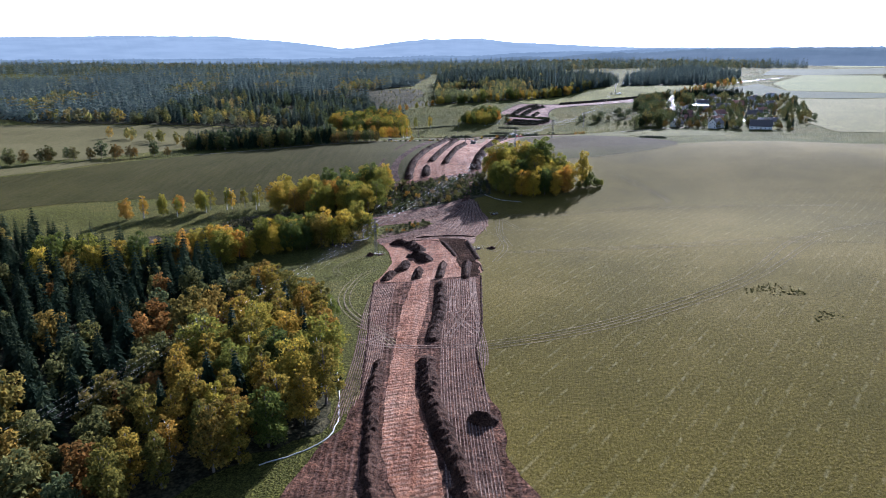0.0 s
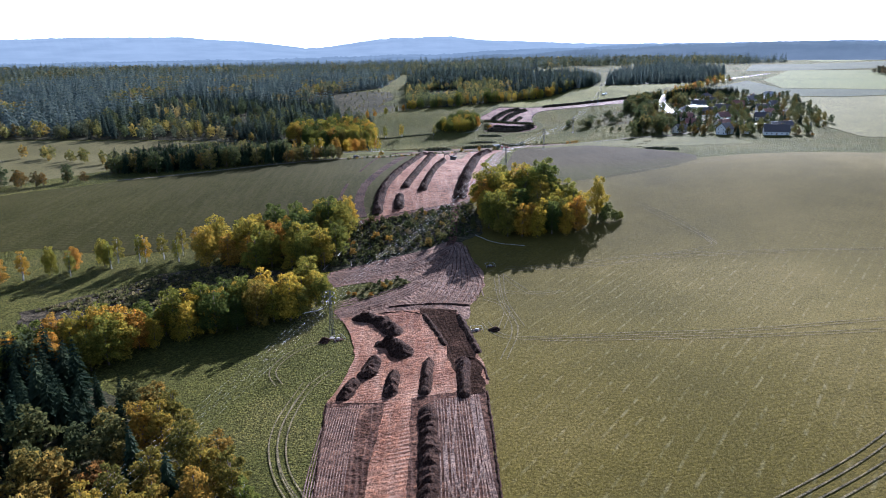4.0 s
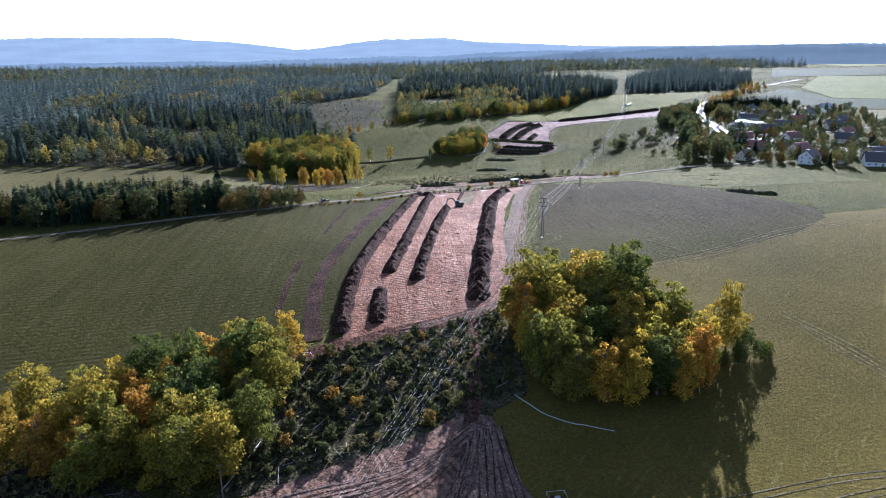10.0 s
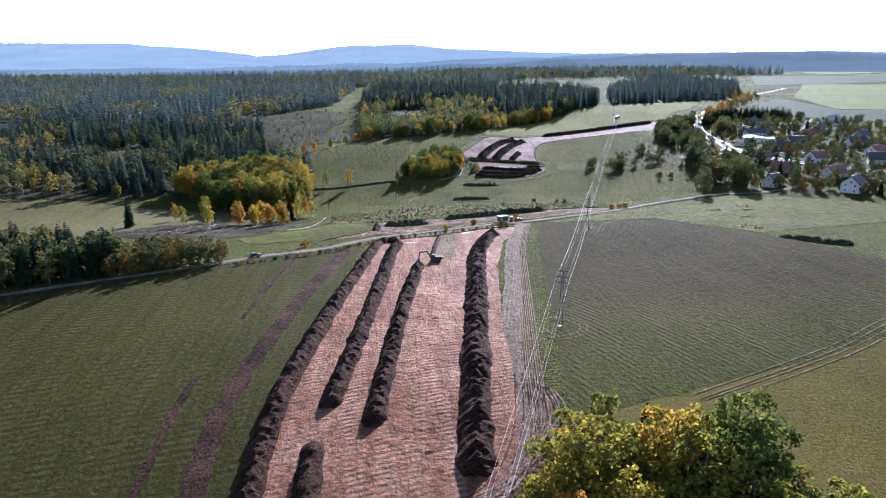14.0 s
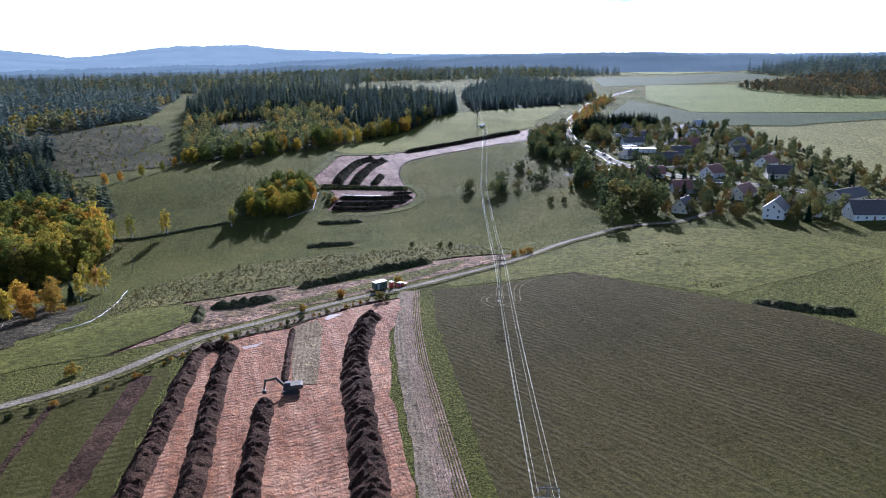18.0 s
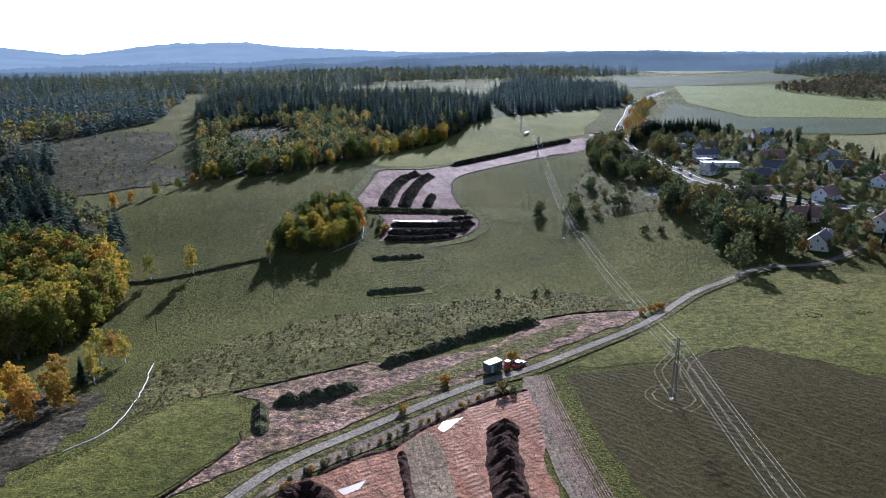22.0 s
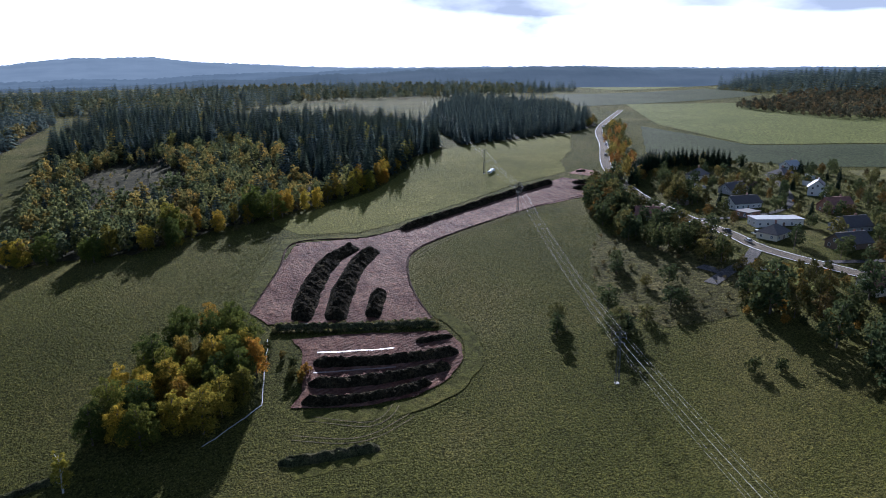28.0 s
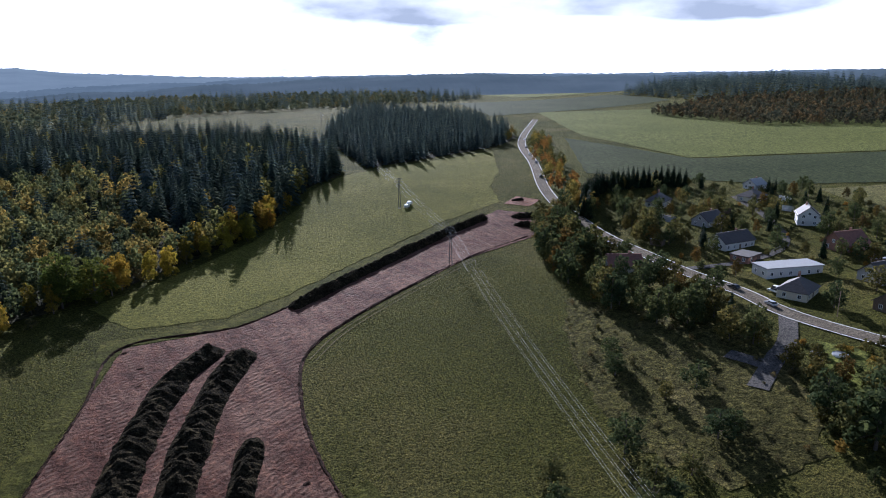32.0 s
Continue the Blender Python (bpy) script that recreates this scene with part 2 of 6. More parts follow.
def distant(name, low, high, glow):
    """A far range of hills: the haze of many kilometres of lit air is painted on as its glow."""
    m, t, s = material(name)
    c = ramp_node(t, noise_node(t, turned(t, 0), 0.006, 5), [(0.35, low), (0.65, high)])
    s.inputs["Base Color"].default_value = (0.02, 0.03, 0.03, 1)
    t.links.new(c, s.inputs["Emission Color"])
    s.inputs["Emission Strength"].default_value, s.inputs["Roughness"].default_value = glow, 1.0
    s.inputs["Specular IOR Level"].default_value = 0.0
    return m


M = {
    "meadow": land("meadow_grass", (0.055, 0.058, 0.014), (0.077, 0.078, 0.019), (0.106, 0.097, 0.030), 0.018, 2.0, relief=0.55, clump=1.0, calm=0.95),
    "sown": land("sown_field", (0.058, 0.0475, 0.010), (0.078, 0.062, 0.013), (0.102, 0.080, 0.021), 0.014, 1.4, relief=0.16, rows=(40, 4.0, 0.42, (0.19, 0.165, 0.085), 0.12), calm=0.5, until=(300, 345)),
    "ploughed": land("harrowed_field", (0.028, 0.0225, 0.0095), (0.036, 0.0288, 0.0115), (0.046, 0.037, 0.0155), 0.012, 0.8, relief=0.28, rows=(157, 1.7, 0.8, (0.058, 0.047, 0.026)), gloss=0.015, calm=0.6, grade=(410, 480, (1.45, 1.85, 1.1))),
    "tilled": land("dark_sown_field", (0.0260, 0.0245, 0.0066), (0.0322, 0.0302, 0.0082), (0.040, 0.0365, 0.0106), 0.014, 0.8, relief=0.18, rows=(83, 2.2, 0.6, (0.072, 0.058, 0.026)), gloss=0.015, calm=0.5),
    "pasture": land("grazed_pasture", (0.086, 0.086, 0.018), (0.110, 0.107, 0.023), (0.138, 0.129, 0.032), 0.02, 1.6, relief=0.25, clump=0.9, calm=0.7),
    "fresh": land("fresh_green_grass", (0.050, 0.052, 0.012), (0.068, 0.067, 0.016), (0.090, 0.082, 0.023), 0.03, 1.2, relief=0.25, clump=0.4, calm=0.7),
    "rough": land("rough_grass", (0.048, 0.045, 0.015), (0.069, 0.064, 0.021), (0.097, 0.085, 0.034), 0.05, 0.8, relief=0.5, clump=0.45),
    "red": land("stripped_red_subsoil", (0.112, 0.047, 0.026), (0.170, 0.079, 0.046), (0.235, 0.128, 0.082), 0.07, 1.1, rough=0.62, relief=0.32, rows=(80, 1.4, 0.75, (0.33, 0.215, 0.155)), clump=0.5, gloss=0.012, calm=0.5),
    "mud": land("dark_rutted_mud", (0.015, 0.008, 0.0055), (0.025, 0.014, 0.0095), (0.044, 0.026, 0.018), 0.10, 0.8, rough=0.95, relief=0.5, rows=(-8, 1.2, 0.35, (0.060, 0.036, 0.026)), gloss=0.005),
    "damp": land("weathered_red_subsoil", (0.068, 0.030, 0.021), (0.106, 0.051, 0.036), (0.156, 0.088, 0.064), 0.07, 1.1, rough=0.7, relief=0.34, rows=(70, 1.4, 0.7, (0.21, 0.133, 0.100)), clump=0.5, gloss=0.012, calm=0.55),
    "soil": land("driven_brown_soil", (0.044, 0.023, 0.0155), (0.068, 0.036, 0.025), (0.102, 0.058, 0.041), 0.06, 0.5, rough=0.9, relief=0.45, rows=(-3, 1.3, 0.45, (0.150, 0.096, 0.074)), clump=0.3, gloss=0.01),
    "strip": land("half_grassed_red_soil", (0.075, 0.060, 0.032), (0.125, 0.082, 0.058), (0.190, 0.125, 0.098), 0.11, 0.6, rough=0.9, relief=0.4, clump=0.3),
    "churned": land("churned_red_soil", (0.080, 0.046, 0.032), (0.122, 0.074, 0.052), (0.176, 0.114, 0.085), 0.05, 0.5, rough=0.85, relief=0.5, rows=(-28, 1.6, 0.6, (0.24, 0.160, 0.130)), clump=0.35, calm=0.6),
    "spoil": land("dark_topsoil_heap", (0.026, 0.0135, 0.009), (0.043, 0.0235, 0.0155), (0.068, 0.039, 0.027), 0.12, 1.2, rough=0.85, relief=0.5),
    "turf": land("grown_over_topsoil_heap", (0.036, 0.042, 0.016), (0.056, 0.058, 0.026), (0.084, 0.074, 0.038), 0.15, 1.0, relief=0.6),
    "weedy": land("weed_covered_topsoil", (0.020, 0.018, 0.011), (0.036, 0.030, 0.019), (0.064, 0.052, 0.030), 0.25, 1.6, relief=0.8, clump=0.8, gloss=0.01),
    "rut": land("dry_wheel_rut", (0.115, 0.077, 0.058), (0.150, 0.103, 0.081), (0.190, 0.137, 0.110), 0.08, 0.8, relief=0.15),
    "path": land("worn_earth_track", (0.092, 0.077, 0.042), (0.116, 0.098, 0.055), (0.146, 0.124, 0.074), 0.08, 0.8, relief=0.15),
    "gravel": land("pale_gravel_track", (0.086, 0.067, 0.045), (0.114, 0.090, 0.063), (0.148, 0.118, 0.086), 0.09, 0.9, relief=0.2, rows=(13, 1.1, 0.5, (0.185, 0.148, 0.110))),
    "litter": land("felled_brushwood_floor", (0.036, 0.034, 0.018), (0.056, 0.051, 0.028), (0.086, 0.074, 0.046), 0.12, 0.6, relief=0.6, clump=0.5),
    "stubble": land("standing_stubble", (0.105, 0.078, 0.050), (0.138, 0.106, 0.070), (0.172, 0.136, 0.092), 0.06, 0.9, relief=0.2, rows=(10, 1.2, 0.5, (0.22, 0.175, 0.125)), gloss=0.01),
    "brush": land("felled_slope_with_brush", (0.028, 0.027, 0.013), (0.044, 0.041, 0.021), (0.068, 0.060, 0.034), 0.03, 0.35, relief=0.7, clump=0.16),
    "pale": land("pale_autumn_field", (0.098, 0.094, 0.034), (0.118, 0.110, 0.042), (0.138, 0.127, 0.052), 0.01, 0.5, relief=0.15),
    "dusk": land("dark_green_crop", (0.030, 0.040, 0.016), (0.039, 0.049, 0.020), (0.048, 0.058, 0.024), 0.01, 0.5, relief=0.15, rows=(40, 5.0, 0.3, (0.062, 0.072, 0.034))),
    "bright": land("bright_green_crop", (0.085, 0.096, 0.023), (0.099, 0.109, 0.027), (0.113, 0.121, 0.033), 0.008, 0.4, relief=0.15),
    "tan": land("tan_stubble_field", (0.062, 0.055, 0.021), (0.078, 0.069, 0.027), (0.095, 0.084, 0.036), 0.012, 0.6, relief=0.15, rows=(70, 3.0, 0.4, (0.14, 0.12, 0.06)), calm=0.5),
    "slash": land("dark_felled_ground", (0.026, 0.022, 0.014), (0.044, 0.037, 0.024), (0.078, 0.064, 0.044), 0.10, 0.6, relief=0.6, clump=0.35),
    "asphalt": land("worn_lane_asphalt", (0.112, 0.096, 0.074), (0.138, 0.118, 0.091), (0.164, 0.142, 0.112), 0.1, 1.5, rough=0.9, relief=0.02, gloss=0.02),
    "yard": land("dark_yard_asphalt", (0.070, 0.066, 0.062), (0.088, 0.083, 0.078), (0.108, 0.100, 0.094), 0.1, 1.5, rough=0.8, relief=0.02),
    "floor": land("forest_floor", (0.022, 0.022, 0.012), (0.036, 0.034, 0.018), (0.058, 0.050, 0.028), 0.03, 0.4, relief=0.5),
    "bark": plain("brown_bark", (0.105, 0.082, 0.062), 0.9, vary=0.5, scale=3),
    "birchbark": plain("pale_birch_bark", (0.42, 0.40, 0.36), 0.8, vary=0.5, scale=4),
    "log": plain("sawn_timber", (0.17, 0.14, 0.11), 0.85, vary=0.4, scale=3),
    "pipe": plain("white_plastic_pipe", (0.34, 0.33, 0.30), 0.6, vary=0.2),
    "steel": plain("galvanised_steel", (0.10, 0.10, 0.095), 0.7, 0.3, vary=0.2),
    "wire": plain("bright_aluminium_conductor", (0.72, 0.69, 0.58), 0.5, 0.0, vary=0.05),
    "concrete": plain("grey_concrete", (0.30, 0.28, 0.25), 0.85, vary=0.2),
    "ceramic": plain("grey_insulator_ceramic", (0.30, 0.28, 0.25), 0.3, vary=0.1),
    "white": plain("white_render", (0.62, 0.60, 0.56), 0.8, vary=0.08),
    "cream": plain("cream_render", (0.60, 0.53, 0.40), 0.8, vary=0.1),
    "grey": plain("grey_render", (0.36, 0.35, 0.34), 0.8, vary=0.12),
    "brick": plain("brown_brick", (0.26, 0.13, 0.09), 0.85, vary=0.25),
    "tile_red": plain("weathered_red_roof_tiles", (0.20, 0.085, 0.058), 0.75, vary=0.3, scale=1.2),
    "tile_dark": plain("dark_roof_tiles", (0.070, 0.058, 0.054), 0.7, vary=0.3, scale=1.2),
    "sheet": plain("pale_roof_sheet", (0.30, 0.30, 0.30), 0.6, 0.0, vary=0.15),
    "wood": plain("weathered_timber", (0.16, 0.11, 0.075), 0.85, vary=0.35),
    "frame": plain("white_window_frame", (0.78, 0.78, 0.76), 0.5, vary=0.05),
    "rubber": plain("black_rubber", (0.022, 0.022, 0.023), 0.85, vary=0.2),
    # the excavator's backlit shade is put into this dark paint colour
    "digger": plain("backlit_dark_machine_paint", (0.075, 0.062, 0.045), 0.85, vary=0.15),
    "iron": plain("dark_worn_iron", (0.075, 0.070, 0.066), 0.55, 0.6, vary=0.3),
    "redpaint": plain("red_paint", (0.40, 0.050, 0.035), 0.35, vary=0.1),
    "whitepaint": plain("white_paint", (0.80, 0.80, 0.78), 0.35, vary=0.05),
    "darkpaint": plain("dark_paint", (0.035, 0.038, 0.045), 0.35, vary=0.1),
    "bluepaint": plain("blue_paint", (0.05, 0.10, 0.22), 0.35, vary=0.1),
    "silver": plain("silver_paint", (0.50, 0.51, 0.53), 0.3, 0.5, vary=0.05),
    "greenpaint": plain("dark_green_sheet", (0.05, 0.075, 0.05), 0.5, vary=0.15),
    "leaf_autumn": leafy("autumn_leaves", [(0.0, (0.150, 0.158, 0.030)), (0.25, (0.26, 0.225, 0.034)), (0.5, (0.40, 0.290, 0.036)), (0.72, (0.40, 0.205, 0.034)), (1.0, (0.130, 0.145, 0.030))]),
    "leaf_green": leafy("turning_green_leaves", [(0.0, (0.066, 0.084, 0.022)), (0.35, (0.095, 0.112, 0.024)), (0.6, (0.185, 0.172, 0.029)), (0.85, (0.29, 0.222, 0.032)), (1.0, (0.34, 0.225, 0.034))]),
    "leaf_thicket": leafy("dull_autumn_leaves", [(0.0, (0.115, 0.104, 0.023)), (0.3, (0.185, 0.145, 0.026)), (0.6, (0.26, 0.180, 0.028)), (0.8, (0.28, 0.155, 0.030)), (1.0, (0.115, 0.106, 0.024))], through_light=0.4),
    "leaf_yard": leafy("brown_garden_leaves", [(0.0, (0.075, 0.074, 0.026)), (0.5, (0.125, 0.098, 0.028)), (0.8, (0.17, 0.105, 0.028)), (1.0, (0.085, 0.070, 0.030))], through_light=0.3),
    "leaf_shrub": leafy("shrub_leaves", [(0.0, (0.046, 0.056, 0.022)), (0.5, (0.078, 0.082, 0.030)), (0.85, (0.120, 0.104, 0.034)), (1.0, (0.26, 0.15, 0.03))]),
    "leaf_garden": leafy("garden_foliage", [(0.0, (0.050, 0.066, 0.030)), (0.5, (0.075, 0.088, 0.034)), (0.8, (0.105, 0.108, 0.040)), (1.0, (0.16, 0.135, 0.042))], through_light=0.4),
    "leaf_golden": leafy("golden_shrub_leaves", [(0.0, (0.22, 0.155, 0.028)), (1.0, (0.25, 0.130, 0.028))]),
    "needle": leafy("spruce_needles", [(0.0, (0.016, 0.030, 0.016)), (1.0, (0.030, 0.046, 0.022))], 0.6, 0.12),
    "leaf_wood": leafy("mixed_wood_foliage", None, 0.9, 0.42),
    "leaf_dull": leafy("dull_shrub_leaves", [(0.0, (0.090, 0.082, 0.036)), (0.6, (0.125, 0.106, 0.050)), (1.0, (0.16, 0.115, 0.045))]),
    # the blue of these ranges is air haze held in the emission colour
    "range_near": distant("hazed_near_wooded_hills", (0.050, 0.064, 0.084), (0.072, 0.088, 0.110), 0.68),
    "range_mid": distant("haze_blue_wooded_hills", (0.080, 0.104, 0.138), (0.104, 0.132, 0.168), 0.66),
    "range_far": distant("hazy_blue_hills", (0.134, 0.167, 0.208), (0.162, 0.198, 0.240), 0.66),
}


def glass_material():
    m, t, s = material("window_glass")
    s.inputs["Base Color"].default_value = (0.03, 0.035, 0.04, 1)
    s.inputs["Roughness"].default_value, s.inputs["Specular IOR Level"].default_value = 0.08, 0.8
    return m


M["glass"] = glass_material()


def water_material():
    m, t, s = material("muddy_water")
    s.inputs["Base Color"].default_value = (0.16, 0.11, 0.09, 1)
    s.inputs["Roughness"].default_value, s.inputs["Specular IOR Level"].default_value = 0.38, 0.22
    bump_node(t, noise_node(t, turned(t, 0), 2.0, 3), s, 0.25, 0.05)
    return m


M["water"] = water_material()


# ---- shape of the land ----
HILLS = [(0, 0, -1.0), (140, 120, 8.0), (-90, 130, -0.6), (120, 230, 8.9), (-15, 200, -1.0), (-110, 290, -6.0), (20, 330, -2.8), (-45, 340, -4.8),
         (120, 340, -9.8), (230, 400, 11.5), (20, 420, 10.3), (-90, 440, 0.2), (100, 430, 2.7), (150, 520, 1.6), (20, 540, -12.2), (-60, 560, 7.9),
         (-200, 600, -7.0), (60, 610, 6.6), (10, 690, -9.5), (120, 680, -9.3), (-90, 720, -15.9), (220, 640, -2.5), (110, 770, -7.7), (-20, 800, 5.1),
         (220, 760, -0.5), (320, 800, -2.6), (100, 880, 1.6), (-120, 920, -15.0), (200, 900, -6.1), (380, 900, -1.4), (80, 1020, -2.1), (240, 1050, 3.4),
         (300, 500, -3.6)]


def ground_z(x, y):
    """Height of the land at arrays x, y: a broad rise to the north and east, with swells and hollows of 78 m."""
    x, y = np.asarray(x, float), np.asarray(y, float)
    z = 8 + 14 * np.tanh((y - 500) / 900) + 12 * np.tanh(x / 500)
    z = z + 34 * np.exp(-((x - 1420) ** 2 + (y - 1480) ** 2) / (2 * 240.0**2))
    for a, b, up in HILLS:
        z = z + up * np.exp(-((x - a) ** 2 + (y - b) ** 2) / (2 * 78.0**2))
    return z


def gz(x, y):
    return float(ground_z(x, y))


def inside(poly, x, y):
    """Which of the points x, y lie in the outline."""
    x, y = np.asarray(x, float), np.asarray(y, float)
    hit = np.zeros(x.shape, bool)
    for (ax, ay), (bx, by) in zip(poly, poly[1:] + poly[:1]):
        if ay != by:
            hit ^= ((ay > y) != (by > y)) & (x < (bx - ax) * (y - ay) / (by - ay) + ax)
    return hit


def mesh_from(name, verts, faces, mat=None, smooth=False, tint=None):
    """A mesh from arrays: verts n x 3, faces m x k (or a list of such)."""
    me = bpy.data.meshes.new(name)
    groups = faces if isinstance(faces, list) else [faces]
    groups = [np.asarray(g) for g in groups if len(g)]
    me.vertices.add(len(verts))
    me.vertices.foreach_set("co", np.asarray(verts, np.float32).ravel())
    loops = np.concatenate([g.ravel() for g in groups])
    sizes = np.concatenate([np.full(len(g), g.shape[1]) for g in groups])
    me.loops.add(len(loops))
    me.loops.foreach_set("vertex_index", loops.astype(np.int32))
    me.polygons.add(len(sizes))
    me.polygons.foreach_set("loop_start", np.concatenate([[0], np.cumsum(sizes)[:-1]]).astype(np.int32))
    me.polygons.foreach_set("use_smooth", np.full(len(sizes), smooth))
    if tint is not None:
        me.attributes.new("tint", "FLOAT_COLOR", "POINT").data.foreach_set("color", np.c_[tint, np.ones(len(tint))].astype(np.float32).ravel())
    me.update(calc_edges=True)
    if mat:
        me.materials.append(mat)
    return me


def part(name, data, parent, label="", mat=None, at=None):
    """One mesh under a thing or a part."""
    if isinstance(data, bmesh.types.BMesh):
        me = bpy.data.meshes.new(name)
        data.to_mesh(me)
        data.free()
        data = me
    if mat and not data.materials:
        data.materials.append(mat)
    ob = new(name, data)
    ob.parent = parent
    if at is not None:
        ob.matrix_basis = at
    return tagged(ob, label)


def thing(name, label, category, group="", kind="", at=None):
    ob = new(name)
    ob.empty_display_size = 0.5
    if at is not None:
        ob.matrix_basis = at
    return tagged(ob, label, category, group, kind)


def resampled(path, step):
    """Points every step along a smooth line through path."""
    p = np.array(path, float)
    if len(p) > 2:
        q = []
        ext = np.vstack([2 * p[0] - p[1], p, 2 * p[-1] - p[-2]])
        for a, b, c, d in zip(ext, ext[1:], ext[2:], ext[3:]):
            n = max(2, int(np.linalg.norm(c - b) / step))
            for u in np.arange(n) / n:
                q.append(0.5 * (2 * b + (c - a) * u + (2 * a - 5 * b + 4 * c - d) * u * u + (3 * b - a - 3 * c + d) * u**3))
        p = np.array(q + [p[-1]])
    s = np.r_[0, np.cumsum(np.linalg.norm(np.diff(p, axis=0), axis=1))]
    n = max(2, int(round(s[-1] / step)) + 1)
    at = np.linspace(0, s[-1], n)
    return np.c_[np.interp(at, s, p[:, 0]), np.interp(at, s, p[:, 1])]


def sides(p):
    d = np.gradient(p, axis=0)
    d /= np.linalg.norm(d, axis=1)[:, None] + 1e-9
    return np.c_[d[:, 1], -d[:, 0]]


def wobble(x, y, scale, seed=0.0):
    return np.array([noise.noise((a * scale + seed, b * scale, seed * 1.7)) for a, b in zip(np.ravel(x), np.ravel(y))])


def grid_faces(rows, cols):
    a = (np.arange(rows - 1)[:, None] * cols + np.arange(cols - 1)).ravel()
    return np.c_[a, a + cols, a + cols + 1, a + 1]


def patch(name, outline, lift, mat, label, category, step=6.0, ragged=0.6, kind="structure"):
    """A piece of land cover: the outline, a little ragged, laid over the ground."""
    edge = []
    ring = [*outline, outline[0]]
    for a, b in zip(ring, ring[1:]):
        n = max(1, int(math.dist(a, b) / min(step, 2.5)))
        edge += [(a[0] + (b[0] - a[0]) * k / n, a[1] + (b[1] - a[1]) * k / n) for k in range(n)]
    e = np.array(edge)
    e = e + ragged * np.c_[wobble(e[:, 0], e[:, 1], 0.21, 3.0), wobble(e[:, 0], e[:, 1], 0.21, 9.0)] * 1.6
    ring = [tuple(p) for p in e]
    xs, ys = np.arange(e[:, 0].min(), e[:, 0].max(), step), np.arange(e[:, 1].min(), e[:, 1].max(), step)
    gx, gy = [a.ravel() for a in np.meshgrid(xs, ys)]
    gx, gy = gx + np.random.uniform(-1, 1, gx.shape) * step * 0.2, gy + np.random.uniform(-1, 1, gy.shape) * step * 0.2
    keep = inside(ring, gx, gy)
    pts = [Vector(p) for p in ring] + [Vector((a, b)) for a, b in zip(gx[keep], gy[keep])]
    co, _, tris, *_ = geometry.delaunay_2d_cdt(pts, [], [list(range(len(ring)))], 1, 1e-4)
    c = np.array([tuple(v) for v in co])
    me = mesh_from(name, np.c_[c, ground_z(c[:, 0], c[:, 1]) + lift], np.array(tris), mat, True)
    return tagged(new(name, me), label, category, kind=kind)


def ribbon(name, path, width, lift, mat, label, category, step=2.5, kind="structure", ragged=0.12, parent=None):
    p = resampled(path, step)
    n = sides(p)
    w = width / 2 * (1 + ragged * wobble(p[:, 0], p[:, 1], 0.25, width))
    cross = np.linspace(-1, 1, 5)
    x, y = p[:, :1] + n[:, :1] * w[:, None] * cross, p[:, 1:] + n[:, 1:] * w[:, None] * cross
    z = ground_z(x, y) + lift
    me = mesh_from(name, np.c_[x.ravel(), y.ravel(), z.ravel()], grid_faces(len(p), 5), mat, True)
    if parent:
        return part(name, me, parent)
    return tagged(new(name, me), label, category, kind=kind)


def berm(path, width, height, mat, label, name="earth_mound", group="heaps of stripped topsoil", seed=1.0, teeth=0.15):
    """A long heap of tipped earth: lumpy, with sloping sides and ends."""
    p = resampled(path, 0.7)
    n = sides(p)
    cross = np.array([-1.15, -0.95, -0.72, -0.5, -0.25, 0.0, 0.25, 0.5, 0.72, 0.95, 1.15])
    s = np.r_[0, np.cumsum(np.linalg.norm(np.diff(p, axis=0), axis=1))]
    ends = np.clip(np.minimum(s, s[-1] - s) / (0.55 * width) + 0.12, 0, 1) ** 0.6
    w = width / 2 * (0.55 + 0.45 * ends) * (1 + 0.22 * wobble(p[:, 0], p[:, 1], 0.16, seed))
    x, y = p[:, :1] + n[:, :1] * w[:, None] * cross, p[:, 1:] + n[:, 1:] * w[:, None] * cross
    body = np.clip(1 - np.abs(cross) ** 1.5, -0.15, 1)
    lump = wobble(x, y, 0.45, seed + 4).reshape(x.shape) * 0.38 + wobble(x, y, 1.3, seed + 7).reshape(x.shape) * 0.20
    along = s[:, None] + 1.1 * np.abs(cross) * w[:, None] * 0.5 + 2.2 * wobble(p[:, 0], p[:, 1], 0.08, seed)[:, None]
    ridge = 1 + teeth * np.sin(along * 2 * np.pi / 3.4) * (0.6 + np.abs(cross))
    z = ground_z(x, y) + height * ends[:, None] * body * (ridge * (1 + lump)) + lump * 0.25 * (np.abs(cross) < 0.97)
    x, y = x + wobble(x, y, 0.9, seed + 2).reshape(x.shape) * 0.3, y + wobble(x, y, 0.9, seed + 3).reshape(x.shape) * 0.3
    me = mesh_from(name, np.c_[x.ravel(), y.ravel(), z.ravel()], grid_faces(len(p), len(cross)), mat)
    return tagged(new(name, me), label, "earth mound", group)


def spaced(lo, hi, fine, far, growth=1.16):
    """Grid lines: fine steps between lo and hi, growing outwards to far."""
    mid = list(np.arange(lo, hi + 0.1, fine))
    step, up, down = fine, [mid[-1]], [mid[0]]
    while up[-1] < far:
        step = min(step * growth, 160)
        up.append(up[-1] + step)
        down.append(down[-1] - step)
    return np.array(down[:0:-1] + mid + up[1:])


gx, gy = spaced(-260, 420, 4.0, 4700), spaced(-60, 1160, 4.0, 4700)
X, Y = np.meshgrid(gx, gy)
Z = ground_z(X, Y)
